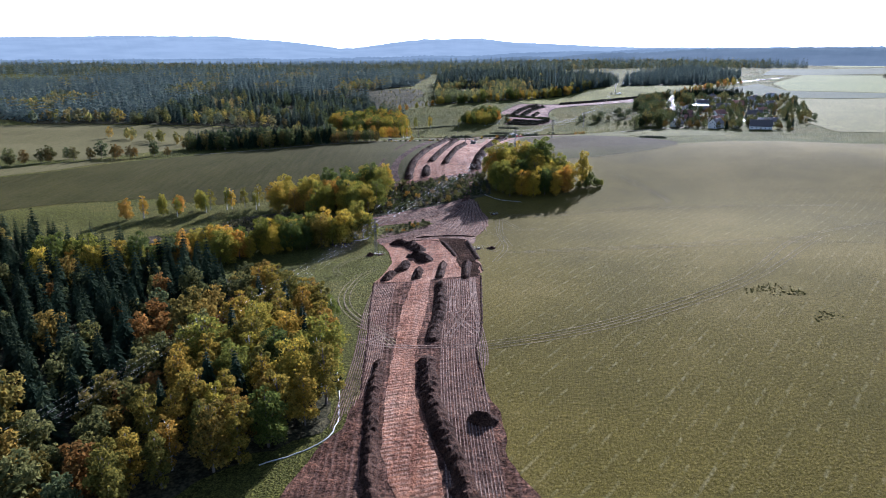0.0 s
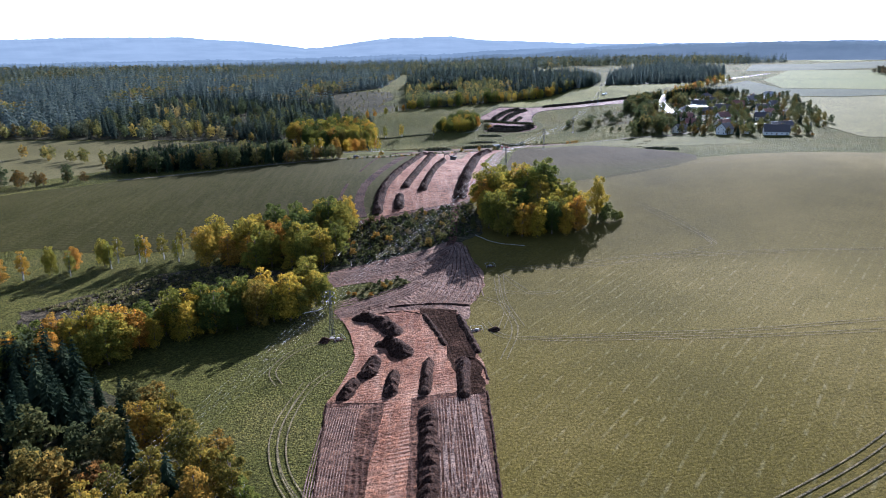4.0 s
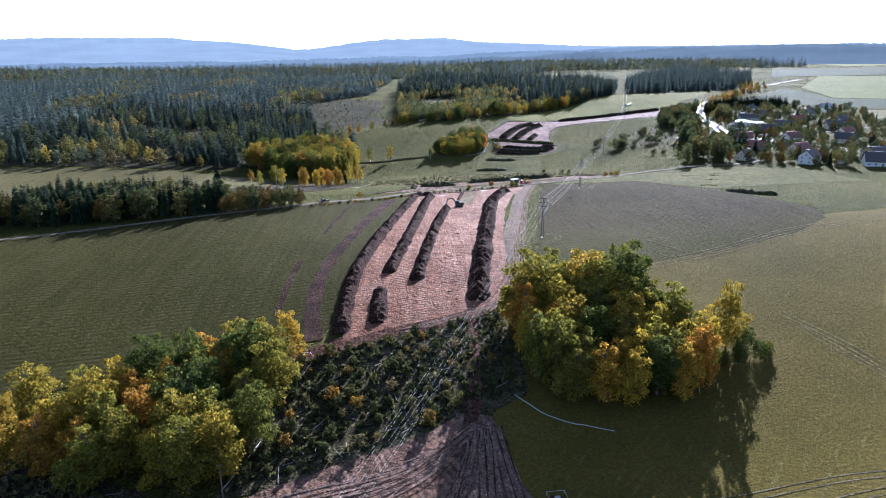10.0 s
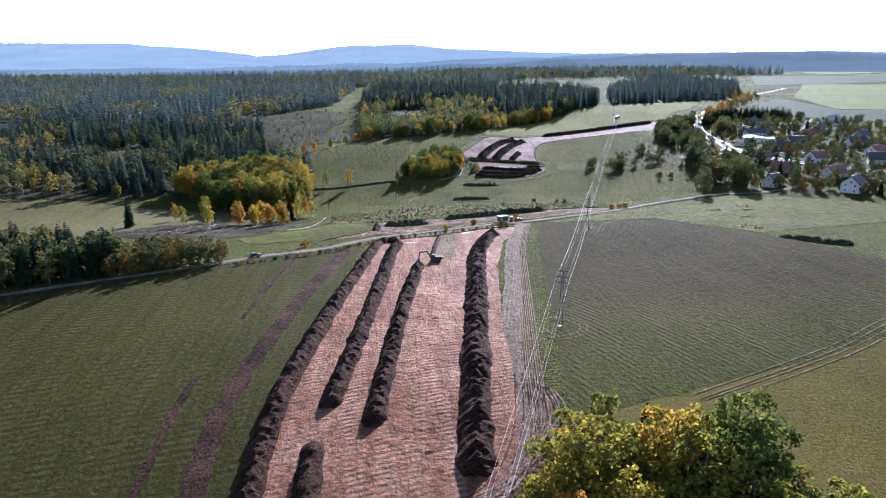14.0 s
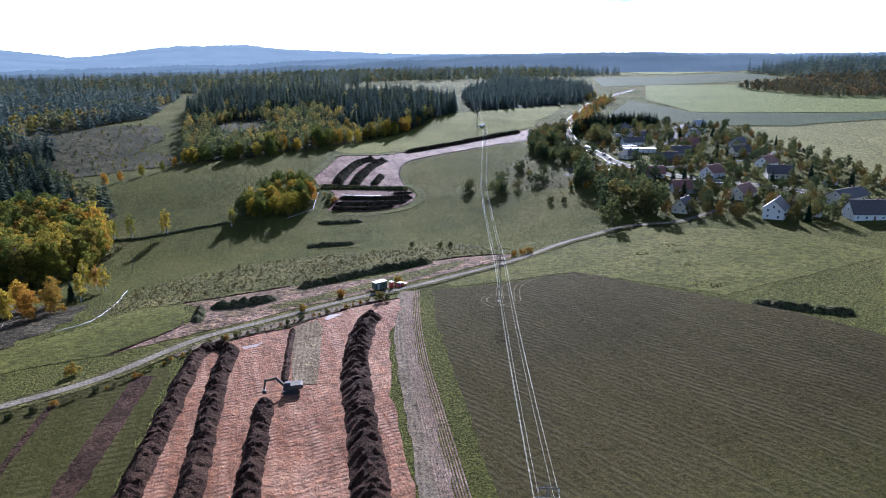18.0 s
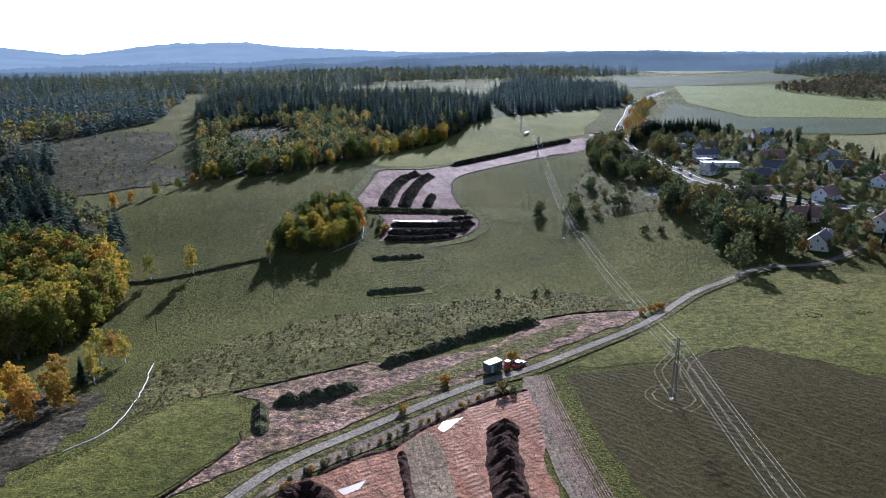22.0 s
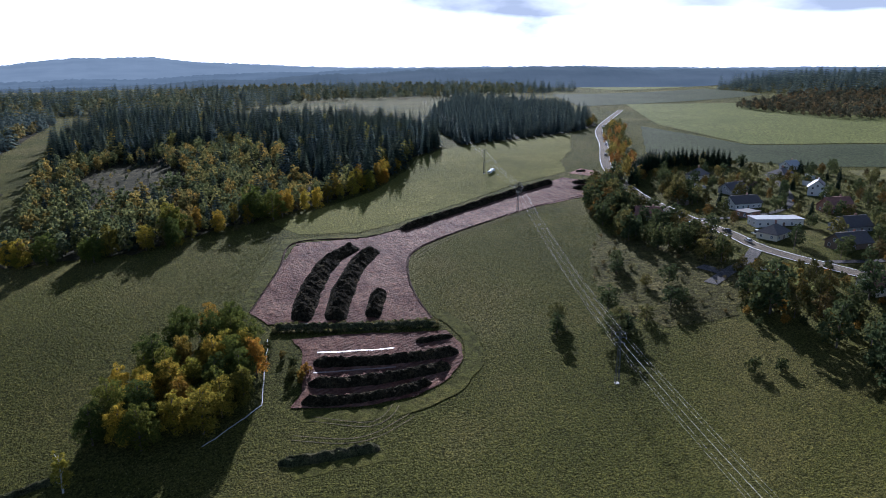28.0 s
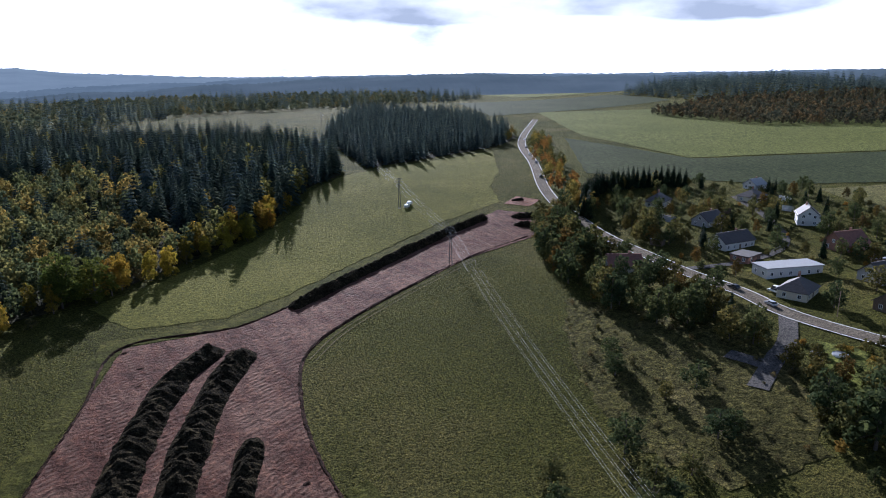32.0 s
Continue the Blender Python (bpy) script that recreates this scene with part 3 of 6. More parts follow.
tagged(new("ground", mesh_from("ground", np.c_[X.ravel(), Y.ravel(), Z.ravel()], grid_faces(len(gy), len(gx))[:, ::-1], M["meadow"], True)),
       "grassy olive-green meadows over rolling land", "ground", kind="structure")


# ---- far hills ----
def far_range(name, distance, base, tops, mat, label, seed):
    """A wooded ridge on the skyline: its crest by bearing (degrees to the right of north), with a tree-line's unevenness."""
    bearings = np.linspace(-75, 100, 1200)
    crest = np.interp(bearings, [b for b, _ in tops], [t for _, t in tops])
    crest = crest + np.array([noise.noise((b * 0.25, seed, 0)) * 7 + noise.noise((b * 1.6, seed, 3)) * 3 + noise.noise((b * 9.0, seed, 5)) * 5 for b in bearings])
    a = np.radians(bearings)
    cols = []
    for near, up in ((0.72, 0.0), (0.84, 0.45), (0.93, 0.82), (1.0, 1.0), (1.05, 0.6)):
        cols.append(np.c_[np.sin(a) * distance * near, np.cos(a) * distance * near + 300, base + (crest - base) * up])
    v = np.stack(cols, 1).reshape(-1, 3)
    return tagged(new(name, mesh_from(name, v, grid_faces(len(a), 5)[:, ::-1], mat, True)), label, "hills", kind="structure")


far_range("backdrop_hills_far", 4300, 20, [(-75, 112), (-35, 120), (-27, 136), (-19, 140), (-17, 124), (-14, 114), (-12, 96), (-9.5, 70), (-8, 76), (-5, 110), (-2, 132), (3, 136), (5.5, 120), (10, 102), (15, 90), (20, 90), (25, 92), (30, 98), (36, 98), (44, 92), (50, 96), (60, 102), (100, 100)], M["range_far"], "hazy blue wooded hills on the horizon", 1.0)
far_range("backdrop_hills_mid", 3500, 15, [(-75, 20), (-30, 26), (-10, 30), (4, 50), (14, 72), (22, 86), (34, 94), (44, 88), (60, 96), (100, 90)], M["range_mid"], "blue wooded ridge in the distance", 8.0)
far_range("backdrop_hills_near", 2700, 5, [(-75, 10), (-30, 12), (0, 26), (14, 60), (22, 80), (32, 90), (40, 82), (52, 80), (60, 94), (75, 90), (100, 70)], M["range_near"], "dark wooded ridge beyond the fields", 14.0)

# ---- fields and stripped earth ----
patch("field_north_of_wood", [(-27, 386), (-45, 392), (-127, 356), (-164, 366), (-205, 350), (-240, 326), (-420, 250), (-520, 300), (-400, 352), (-281, 413), (-256, 436), (-234, 468), (-190, 496), (-140, 504), (-92, 517), (-56, 537), (-24, 553), (-6, 562), (-18, 470), (-22, 425)], 0.14, M["tilled"], "dark green sown field with fine drill rows", "field", 8, 1.5)
patch("field_pale_strip", [(-400, 356), (-283, 417), (-258, 440), (-240, 470), (-262, 474), (-300, 440), (-420, 385)], 0.16, M["tan"], "pale mown strip below the row of orange trees", "field", 8, 1.0)
patch("field_west", [(-520, 660), (-430, 520), (-330, 480), (-262, 482), (-215, 560), (-190, 600), (-120, 622), (-60, 652), (-80, 690), (-167, 706), (-300, 684), (-420, 684)], 0.14, M["tan"], "pale stubble field before the woods", "field", 14, 1.5)
patch("field_harrowed", [(36, 414), (66, 423), (101, 433), (135, 446), (158, 464), (164, 480), (156, 522), (139, 560), (126, 593), (100, 592), (74, 598), (66, 570), (50, 490)], 0.14, M["ploughed"], "harrowed brown-green field with straight drill rows", "field", 7, 0.8)
patch("field_sown_east", [(5, -40), (5, 300), (14, 345), (22, 400), (36, 415), (66, 424), (135, 445), (152, 468), (330, 500), (420, 480), (420, -40)], 0.11, M["sown"], "sown green field with pale stubble streaks", "field", 8, 1.5)
patch("field_dark_crop", [(379, 985), (511, 1142), (484, 984), (625, 921), (760, 905), (640, 870), (487, 860), (443, 890)], 0.3, M["dusk"], "dark green crop beyond the village", "field", 14, 1.0)
patch("field_bright_crop", [(486, 988), (540, 1150), (737, 1437), (1000, 1300), (1000, 960), (789, 910), (632, 926)], 0.3, M["bright"], "bright green crop on the hillside", "field", 18, 1.0)
patch("field_pale_crop", [(441, 872), (487, 852), (640, 862), (900, 820), (760, 560), (470, 520), (330, 575), (335, 640), (385, 740), (402, 812)], 0.3, M["pale"], "yellowish mown field behind the village gardens", "field", 16, 1.0)
patch("field_far_pasture", [(130, 1480), (390, 1360), (480, 1560), (560, 1720), (300, 1720)], 0.4, M["meadow"], "pale green pasture behind the woods", "field", 25, 1.0)
patch("field_far_green", [(1050, 1850), (1500, 1680), (1950, 2050), (1900, 2400), (1300, 2500)], 0.6, M["bright"], "far bright green field below the ridge", "field", 40, 1.0)
patch("field_far_dark", [(640, 1420), (1040, 1440), (1120, 1650), (820, 1760)], 0.5, M["dusk"], "far dark green crop along the road", "field", 30, 1.0)
patch("field_far_pale", [(-1500, 2500), (-300, 2450), (-100, 2700), (-900, 3000), (-1600, 2900)], 0.8, M["pale"], "far pale stubble fields under the hills", "field", 60, 1.0)
patch("field_far_wide", [(300, 2450), (1000, 2350), (1200, 2650), (500, 2850)], 0.8, M["pale"], "far pale field on the plain", "field", 60, 1.0)
patch("green_by_the_lane", [(-6, 622), (-6, 595), (-25, 575), (-53, 568), (-60, 580), (-40, 598), (-21, 622)], 0.14, M["fresh"], "fresh green grass strip by the lane", "grass", 4)
patch("green_headland", [(26, 402), (36, 414), (50, 490), (66, 570), (74, 598), (66, 603), (56, 570), (40, 490)], 0.16, M["meadow"], "green grass headland along the field track", "grass", 4)
patch("green_lane_corner", [(76, 602), (99, 594), (124, 594), (150, 545), (240, 560), (235, 600), (190, 645), (150, 636), (112, 617)], 0.10, M["fresh"], "green meadow beside the lane", "grass", 8, 1.0)

patch("soil_strip_south", [(-34, 60), (-30, 105), (-26, 120), (-22, 126), (-20, 142), (-21, 158), (-22, 173), (-24, 196), (-26, 227), (-23, 236), (12, 232), (12, 224), (10, 175), (8, 160), (8, 142), (12, 128), (12, 114), (14, 106), (20, 92), (26, 60)], 0.16, M["soil"], "stripped brown soil scored by wheel tracks", "bare soil", 4)
patch("trench_south", [(-10, 60), (-9, 102), (-13, 117), (-14, 139), (-14, 157), (-14, 171), (-14, 194), (-12, 225), (-6, 225), (-6, 192), (-8, 170), (-8, 156), (-7, 138), (-2, 116), (0, 102), (3, 60)], 0.24, M["red"], "scraped red subsoil strip of the dig", "bare soil", 3, 0.4)
patch("dig_south", [(-26, 227), (-24.6, 233), (-22.4, 243), (-21.9, 255), (-24.3, 270), (-29, 285), (-10, 287), (-3.6, 285), (4, 283), (8.5, 281), (10, 265), (11.6, 250), (12.8, 240), (12.8, 227), (4, 225), (-12, 224)], 0.24, M["red"], "scraped red subsoil of the dig", "bare soil", 3, 0.5)
patch("haul_cut", [(-3.6, 286), (-2.2, 279), (0.8, 266), (3.3, 255), (4.0, 247), (5.5, 232), (6.5, 222), (11.5, 222), (12.2, 239), (11.2, 250), (9.6, 265), (8.2, 282)], 0.30, M["mud"], "dark muddy haul cut through the dig", "bare soil", 2.5, 1.3)
patch("soil_valley", [(-32, 292), (-22, 300), (-11, 305), (-8, 309), (-22, 316), (-35, 314), (-44, 326), (-30, 332), (-4, 342), (8, 350), (14, 348), (16, 335), (20, 315), (19, 302), (13, 285), (11, 273), (4, 278), (-3, 283), (-29, 283)], 0.17, M["churned"], "red-brown soil churned by machines", "bare soil", 3)
patch("weeds_in_valley", [(-29, 306), (-21, 313), (-10, 317), (-6.8, 311), (-17, 305), (-24, 300)], 0.30, M["rough"], "weedy green patch left standing in the churned valley", "grass", 2.5, 0.8)
patch("brush_floor", [(-36, 378), (-20, 384), (22, 397), (24, 357), (14, 348), (-4, 341), (-30, 331), (-42, 330), (-38, 350)], 0.13, M["litter"], "cut brushwood and litter in the stream hollow", "brushwood", 3, 1.0)
patch("slash_floor", [(-140, 300), (-105, 336), (-83, 345), (-60, 336), (-45, 326), (-40, 312), (-70, 314), (-100, 300), (-125, 280)], 0.13, M["slash"], "dark litter of the felled stream wood", "brushwood", 5, 1.5)
patch("dig_middle", [(-22, 385), (-20, 426), (-13, 470), (-6, 524), (2, 575), (8.7, 575), (16, 578), (24, 579.5), (33, 585.5), (43, 590), (54.5, 593.5), (61, 593), (59, 582.5), (56, 577), (51, 564.5), (46, 545), (40.8, 524), (33, 470), (26, 410), (22, 400), (13, 395)], 0.22, M["red"], "wide scraped dig of pale red subsoil", "bare soil", 4, 0.5)
ribbon("smeared_soil", [(-8, 570), (6, 579), (20, 584.5), (33, 590), (46, 594.5), (58, 597.5)], 5.0, 0.18, M["gravel"], "smeared grey-brown soil between the lane and the dig", "bare soil", ragged=0.25)
patch("stubble_block", [(26.8, 581.2), (32.8, 583.9), (33.3, 576), (29.2, 553), (26.2, 537), (21, 538.8), (21.6, 549), (25, 576)], 0.34, M["stubble"], "unstripped block of stubble inside the dig", "stubble", 3, 0.2)
patch("dig_by_lane", [(-7, 623), (30, 630), (37, 624), (65, 626), (89, 641), (103, 640), (121, 634), (112, 626), (67, 611), (30, 600), (-1, 586), (-24, 575), (-20, 577), (-8, 592), (-2, 599), (-2, 616)], 0.18, M["strip"], "red-brown stripped strip along the lane, grassed in part", "bare soil", 3, 1.0)
patch("weeds_on_strip", [(18, 604), (38, 613), (60, 621), (84, 632), (100, 634), (92, 624), (66, 614), (40, 606), (24, 600)], 0.24, M["rough"], "dry grass patch on the stripped strip", "grass", 3, 1.5)
patch("rough_hollow", [(-33, 614), (-27, 658), (-2, 672), (30, 680), (62, 677), (108, 667), (126, 640), (87, 643), (56, 639), (30, 633), (-8, 627), (-21, 626)], 0.12, M["rough"], "rough tussocky grass and dead weeds in the hollow", "rough grass", 4, 5.0)
patch("scrub_meadow", [(188, 800), (200, 815), (222, 838), (240, 800), (236, 768), (205, 742), (180, 748), (176, 770)], 0.12, M["rough"], "rough scrubby meadow below the village", "rough grass", 5, 2.0)
patch("tilled_plot", [(54, 750), (90, 746), (84, 732), (71, 703), (67, 698), (45, 703)], 0.13, M["meadow"], "mown plot around the trial trenches", "stubble", 4)
for pts in ([(46, 692), (68, 688), (68, 693), (46, 696)], [(57, 729), (80, 727), (78, 731), (56, 733)]):
    patch("trench_grass", pts, 0.2, M["fresh"], "bright grass strip below a trial trench", "grass", 2.5, 0.3)
patch("dig_north", [(62, 810), (78, 842), (92, 872), (123, 872), (147, 882), (180, 902), (226, 924), (250, 933), (275, 942), (286, 926), (269, 900), (221, 893), (178, 875), (147, 858), (133, 846), (125, 830), (119, 809), (117, 789), (87, 796), (66, 801)], 0.22, M["damp"], "scraped red dig with a long arm along the hill", "bare soil", 4, 0.5)
patch("dig_north_low", [(62, 756), (66.8, 762), (72, 782), (71, 790), (90, 788), (118, 780), (118.5, 771), (115.5, 763), (106.5, 754.5), (95, 750), (81, 750)], 0.22, M["damp"], "lower red dig below the hedge bank", "bare soil", 3, 0.5)
ribbon("green_rim", [(121, 792), (123, 777), (119, 763), (109, 752), (96, 746.5), (80, 746.5), (64, 752)], 5.0, 0.20, M["fresh"], "rim of fresh green grass around the lower dig", "grass", ragged=0.35)
patch("dig_far_plot", [(285, 950), (300, 958), (306, 945), (292, 938)], 0.22, M["red"], "small red trial plot near the main road", "bare soil", 3, 0.5)
patch("green_edge_north", [(55, 806), (62, 811), (92, 873), (123, 873), (147, 884), (180, 904), (240, 932), (236, 938), (176, 909), (144, 890), (122, 879), (88, 879)], 0.11, M["fresh"], "fresh grass margin around the dig", "grass", 4)
patch("pasture_north", [(96, 884), (123, 882), (146, 892), (180, 912), (240, 941), (286, 954), (303, 985), (335, 1018), (400, 1108), (284, 1068), (248, 1058), (215, 1032), (191, 996), (156, 958), (115, 927), (88, 908)], 0.12, M["pasture"], "bright grazed pasture above the dig", "grass", 6, 1.0)
patch("village_ground", [(241, 862), (231, 822), (233, 792), (222, 760), (206, 735), (215, 690), (198, 652), (225, 640), (240, 610), (300, 590), (345, 640), (392, 740), (420, 815), (440, 872), (420, 925), (368, 962), (304, 925)], 0.09, M["meadow"], "village lawns and gardens", "grass", 8, 1.5)

# roads and tracks
LANE = [(-190, 500), (-140, 508), (-91, 521), (-67, 531), (-54, 539), (-42, 547), (-23, 558), (-1, 580), (19, 590), (38, 598), (53, 603), (66, 605), (88, 612), (115, 622), (145, 639), (163, 645), (185, 650), (207, 643), (235, 650)]
ribbon("road_lane", LANE, 2.8, 0.30, M["asphalt"], "narrow pale asphalt lane", "road", ragged=0.04)
for off, name in ((2.6, "verge_north"), (-2.6, "verge_south")):
    p = resampled(LANE, 6)
    ribbon(name, [tuple(q) for q in p + sides(p) * -off], 1.8, 0.26, M["rough"], "rough grass verge of the lane", "verge")
MAIN_ROAD = [(640, 1330), (466, 1150), (378, 1033), (329, 969), (307, 934), (300, 917), (285, 881), (277, 849), (272, 830), (268, 804), (262, 786), (262, 760), (268, 720), (286, 680), (300, 640)]
ribbon("road_main", MAIN_ROAD, 7.0, 0.34, M["asphalt"], "pale asphalt main road through the village", "road", 4, ragged=0.02)
for off in (3.2, -3.2):
    p = resampled(MAIN_ROAD, 6)
    ribbon("road_edge_line", [tuple(q) for q in p + sides(p) * off], 0.3, 0.38, M["whitepaint"], "white edge line of the main road", "road marking", 4, ragged=0.02)
ribbon("road_yard", [(266, 788), (246, 776), (231, 771), (216, 766)], 5.0, 0.3, M["yard"], "grey asphalt yard road", "road", ragged=0.1)
ribbon("road_yard_spur", [(228, 770), (226, 781)], 5.0, 0.32, M["yard"], "short asphalt spur of the yard road", "road", ragged=0.1)
ribbon("road_village", [(272, 832), (300, 822), (330, 826), (360, 850), (392, 890)], 3.5, 0.3, M["yard"], "narrow village street", "road", ragged=0.05)
ribbon("road_village_south", [(262, 760), (292, 745), (330, 742), (380, 760)], 3.5, 0.3, M["yard"], "narrow street between gardens", "road", ragged=0.05)
ribbon("track_site", [(24, 402), (28, 433), (34, 462), (43, 506), (51, 548), (60, 584), (66, 601)], 5.6, 0.20, M["gravel"], "pale dirt haul road beside the dig", "track", ragged=0.2)
ribbon("track_south_edge", [(-34, 376), (-14, 386), (10, 393), (24, 401), (38, 409)], 7.5, 0.20, M["soil"], "churned dirt track below the dig", "track", ragged=0.3)
ribbon("track_hollow", [(14, 394), (12, 368), (10, 350), (6, 335)], 3.2, 0.22, M["soil"], "muddy track through the hollow", "track", ragged=0.3)


def wheel_track(path, gauge=1.8, width=0.30, mat="path", lift=0.22, label="pair of worn wheel ruts across the grass"):
    t = thing("wheel_track", label, "wheel track", "wheel tracks over the land", "structure")
    p = resampled(path, 5)
    for off in (gauge / 2, -gauge / 2):
        ribbon("rut", [tuple(q) for q in p + sides(p) * off], width, lift, M[mat], "", "", 3, ragged=0.5, parent=t)


for path in ([(8, 163), (29, 165), (48, 170), (75, 182), (96, 198), (130, 237), (179, 267)], [(8, 160), (29, 162), (50, 167), (78, 179), (100, 196), (136, 236)],
             [(-14, 167), (-21, 181), (-30, 197), (-34, 215), (-32, 236), (-27, 246)], [(-14, 165), (-23, 182), (-32, 198), (-36, 217), (-33, 240)],
             [(16, 269), (19, 257), (27, 252), (49, 247), (85, 238), (140, 236)], [(30, 250), (60, 240), (95, 231), (150, 225)],
             [(99, 387), (107, 367), (111, 344), (111, 328)], [(64, 420), (104, 436), (143, 454), (220, 470)], [(66, 418), (105, 433), (145, 450), (222, 464)],
             [(-32, 268), (-40, 262), (-44, 250), (-40, 240)], [(18, 290), (24, 280), (20, 262)], [(22, 300), (28, 292), (40, 290)],
             [(90, 576), (96, 590), (108, 598)], [(94, 572), (102, 588), (118, 596)], [(86, 570), (84, 577), (89, 582), (95, 578), (94, 571), (88, 569)],
             [(43, 452), (40, 459), (45, 465), (52, 461), (50, 453), (44, 451)], [(66, 750), (80, 742), (88, 748)], [(60, 744), (75, 737), (90, 742)],
             [(134, 843), (150, 856), (182, 873), (222, 890)]):
    wheel_track(path)
for path in ([(-29, 300), (-10, 322), (4, 338)], [(-36, 322), (-14, 330), (6, 340)], [(-32, 296), (-12, 310), (8, 326)], [(14, 288), (12, 310), (10, 338)], [(6, 284), (6, 310), (9, 340)],
             [(17, 292), (16, 318), (12, 342)], [(-24, 302), (2, 316), (14, 330)], [(-2, 290), (4, 316), (8, 344)], [(10, 300), (-10, 318), (-34, 326)]):
    wheel_track(path, 1.6, 0.35, "rut", 0.26, "pair of pale wheel ruts in the churned soil")
# wheel ruts that sweep over the churned valley and draw together at the track
RUTS = np.random.default_rng(3)
for k in range(20):
    u, j = k / 19, RUTS.uniform(-1, 1, 6)
    wheel_track([(-31 + 1.5 * j[0], 285 + 14 * u), (-14 + 2 * j[1], 294 + 12 * u + j[2]), (1 + 5 * u * j[3], 312 + 7 * u), (8 + 2 * j[4], 330 + 3 * u), (11.5 + 1.5 * j[5], 346)], 1.5, 0.3, "soil" if k % 3 == 0 else "rut", 0.25 + 0.01 * (k % 4), "wheel ruts sweeping over the churned slope")
for k in range(12):
    u, j = k / 11, RUTS.uniform(-1, 1, 4)
    wheel_track([(-39 + 3 * u, 315 + 12 * u), (-22 + 2 * j[0], 321 + 9 * u), (-4 + 2 * j[1], 327 + 7 * u), (11 + j[2], 345 + j[3])], 1.4, 0.28, "soil" if k % 4 == 0 else "rut", 0.27 + 0.01 * (k % 3), "pale wheel ruts curving over the churned soil")
for k in range(14):
    u, j = k / 13, RUTS.uniform(-1, 1, 4)
    wheel_track([(-5 + 19 * u, 288 + j[0]), (1 + 17 * u, 304), (5 + 12 * u + j[1], 322), (10 + 5 * u + 0.5 * j[2], 344 + j[3])], 1.5, 0.3, "soil" if k % 3 == 1 else "rut", 0.29 + 0.01 * (k % 3), "wheel ruts up the churned slope")
for k in range(9):
    u, j = k / 8, RUTS.uniform(-1, 1, 4)
    wheel_track([(-10 + 18 * u, 386 + 4 * u), (14 + 4 * u, 395 + j[0]), (23 + 2 * j[1], 401 + 2 * j[2]), (26 + 9 * u, 414 + 2 * j[3]), (30 + 5 * u, 434 - 8 * u)], 1.6, 0.3, "soil" if k % 3 == 0 else "rut", 0.27, "muddy wheel ruts below the dig")
for path in ([(24, 309), (23, 286), (24, 261), (18, 240)], [(26, 312), (24, 288), (26, 262)], [(26, 312), (30, 300), (35, 288), (44, 290)], [(28, 318), (52, 317), (84, 321), (124, 316), (180, 300)], [(100, 379), (108, 350), (111, 328), (84, 321)],
             [(30, 315), (60, 313), (90, 317), (130, 312)]):
    wheel_track(path, 1.7, 0.28, "path", 0.2)
for k in range(9):
    a = -24.5 + k * 1.15 if k < 7 else 9 + (k - 7)
    wheel_track([(a, 126 + 3 * k), (a + 0.5, 160), (a - 1.0, 196), (a - 0.5, 224)], 0.55, 0.22, "rut", 0.26, "pale wheel ruts along the stripped soil")
for k in range(8):
    a = -1.0 + k * 1.35
    wheel_track([(a + 2, 98), (a + 0.6, 130), (a, 160), (a + 0.8, 190), (a + 1.0, 222)], 0.6, 0.24, "rut", 0.26, "pale wheel ruts along the stripped soil")
for path in ([(-24, 172), (-14, 166), (8, 162)], [(-26, 184), (-15, 171)], [(-14, 178), (-22, 170)], [(0, 168), (8, 196), (9, 220)], [(8, 170), (2, 190), (4, 222)]):
    wheel_track(path, 1.5, 0.45, "rut", 0.28, "pale wheel ruts crossing the stripped soil")
for k in range(5):
    a = 26.5 + k * 1.1
    wheel_track([(a, 407), (a + 5, 440), (a + 17, 506), (a + 25, 548), (a + 34, 584), (a + 39, 600)], 0.6, 0.25, "rut", 0.26, "pale ruts of the haul road")
for path, w in (([(-30, 386), (-33, 410), (-32, 438), (-27, 470), (-21, 510), (-13, 556)], 4.8), ([(-43, 402), (-43, 425), (-42, 445)], 2.0), ([(-38, 478), (-34, 520), (-31, 545)], 1.6)):
    ribbon("ploughed_strip", path, w, 0.22, M["spoil"], "dark strip of turned soil across the field", "bare soil", ragged=0.35, kind="structure")

# ---- heaps of topsoil ----
DARK = "long heap of dark brown topsoil beside the scraped strip"
for n, (path, w, up) in enumerate((
        ([(-2, 220), (-2, 196), (-3, 178), (-4, 167)], 4.6, 1.8), ([(-5, 158), (-4, 141), (-1, 124), (2, 112), (4, 100), (5, 70)], 5.0, 2.0),
        ([(-17, 158), (-17, 140), (-15.5, 121), (-14.5, 109), (-13, 100), (-13, 70)], 3.6, 1.6), ([(-25, 284.5), (-18, 281), (-13.5, 274), (-10.5, 266)], 6.6, 2.2),
        ([(-16.5, 261), (-11, 259), (-7.6, 249)], 6.6, 2.4), ([(-15.8, 251), (-17.8, 238)], 5.2, 2.2), ([(-20.2, 238.5), (-22.5, 227)], 4.8, 2.0), ([(-10.4, 240), (-11, 226)], 4.3, 2.0), ([(-1.4, 245.5), (-2.7, 225)], 3.8, 1.8),
        ([(-2.5, 282), (1, 267), (3.6, 254)], 2.2, 0.9), ([(8.4, 278), (10.3, 262), (12.2, 246)], 2.6, 1.1), ([(7.6, 244), (6.6, 221)], 4.0, 1.7), ([(-14, 291), (-4, 290.5), (5, 288.5), (12.5, 285)], 1.6, 0.6), ([(5, 127), (11, 124)], 5.0, 2.0), ([(1, 104), (4, 102)], 4.0, 1.6))):
    berm(path, w, up, M["spoil"], DARK, seed=1.0 + n, teeth=0.05 if 2 < n < 14 else 0.13)
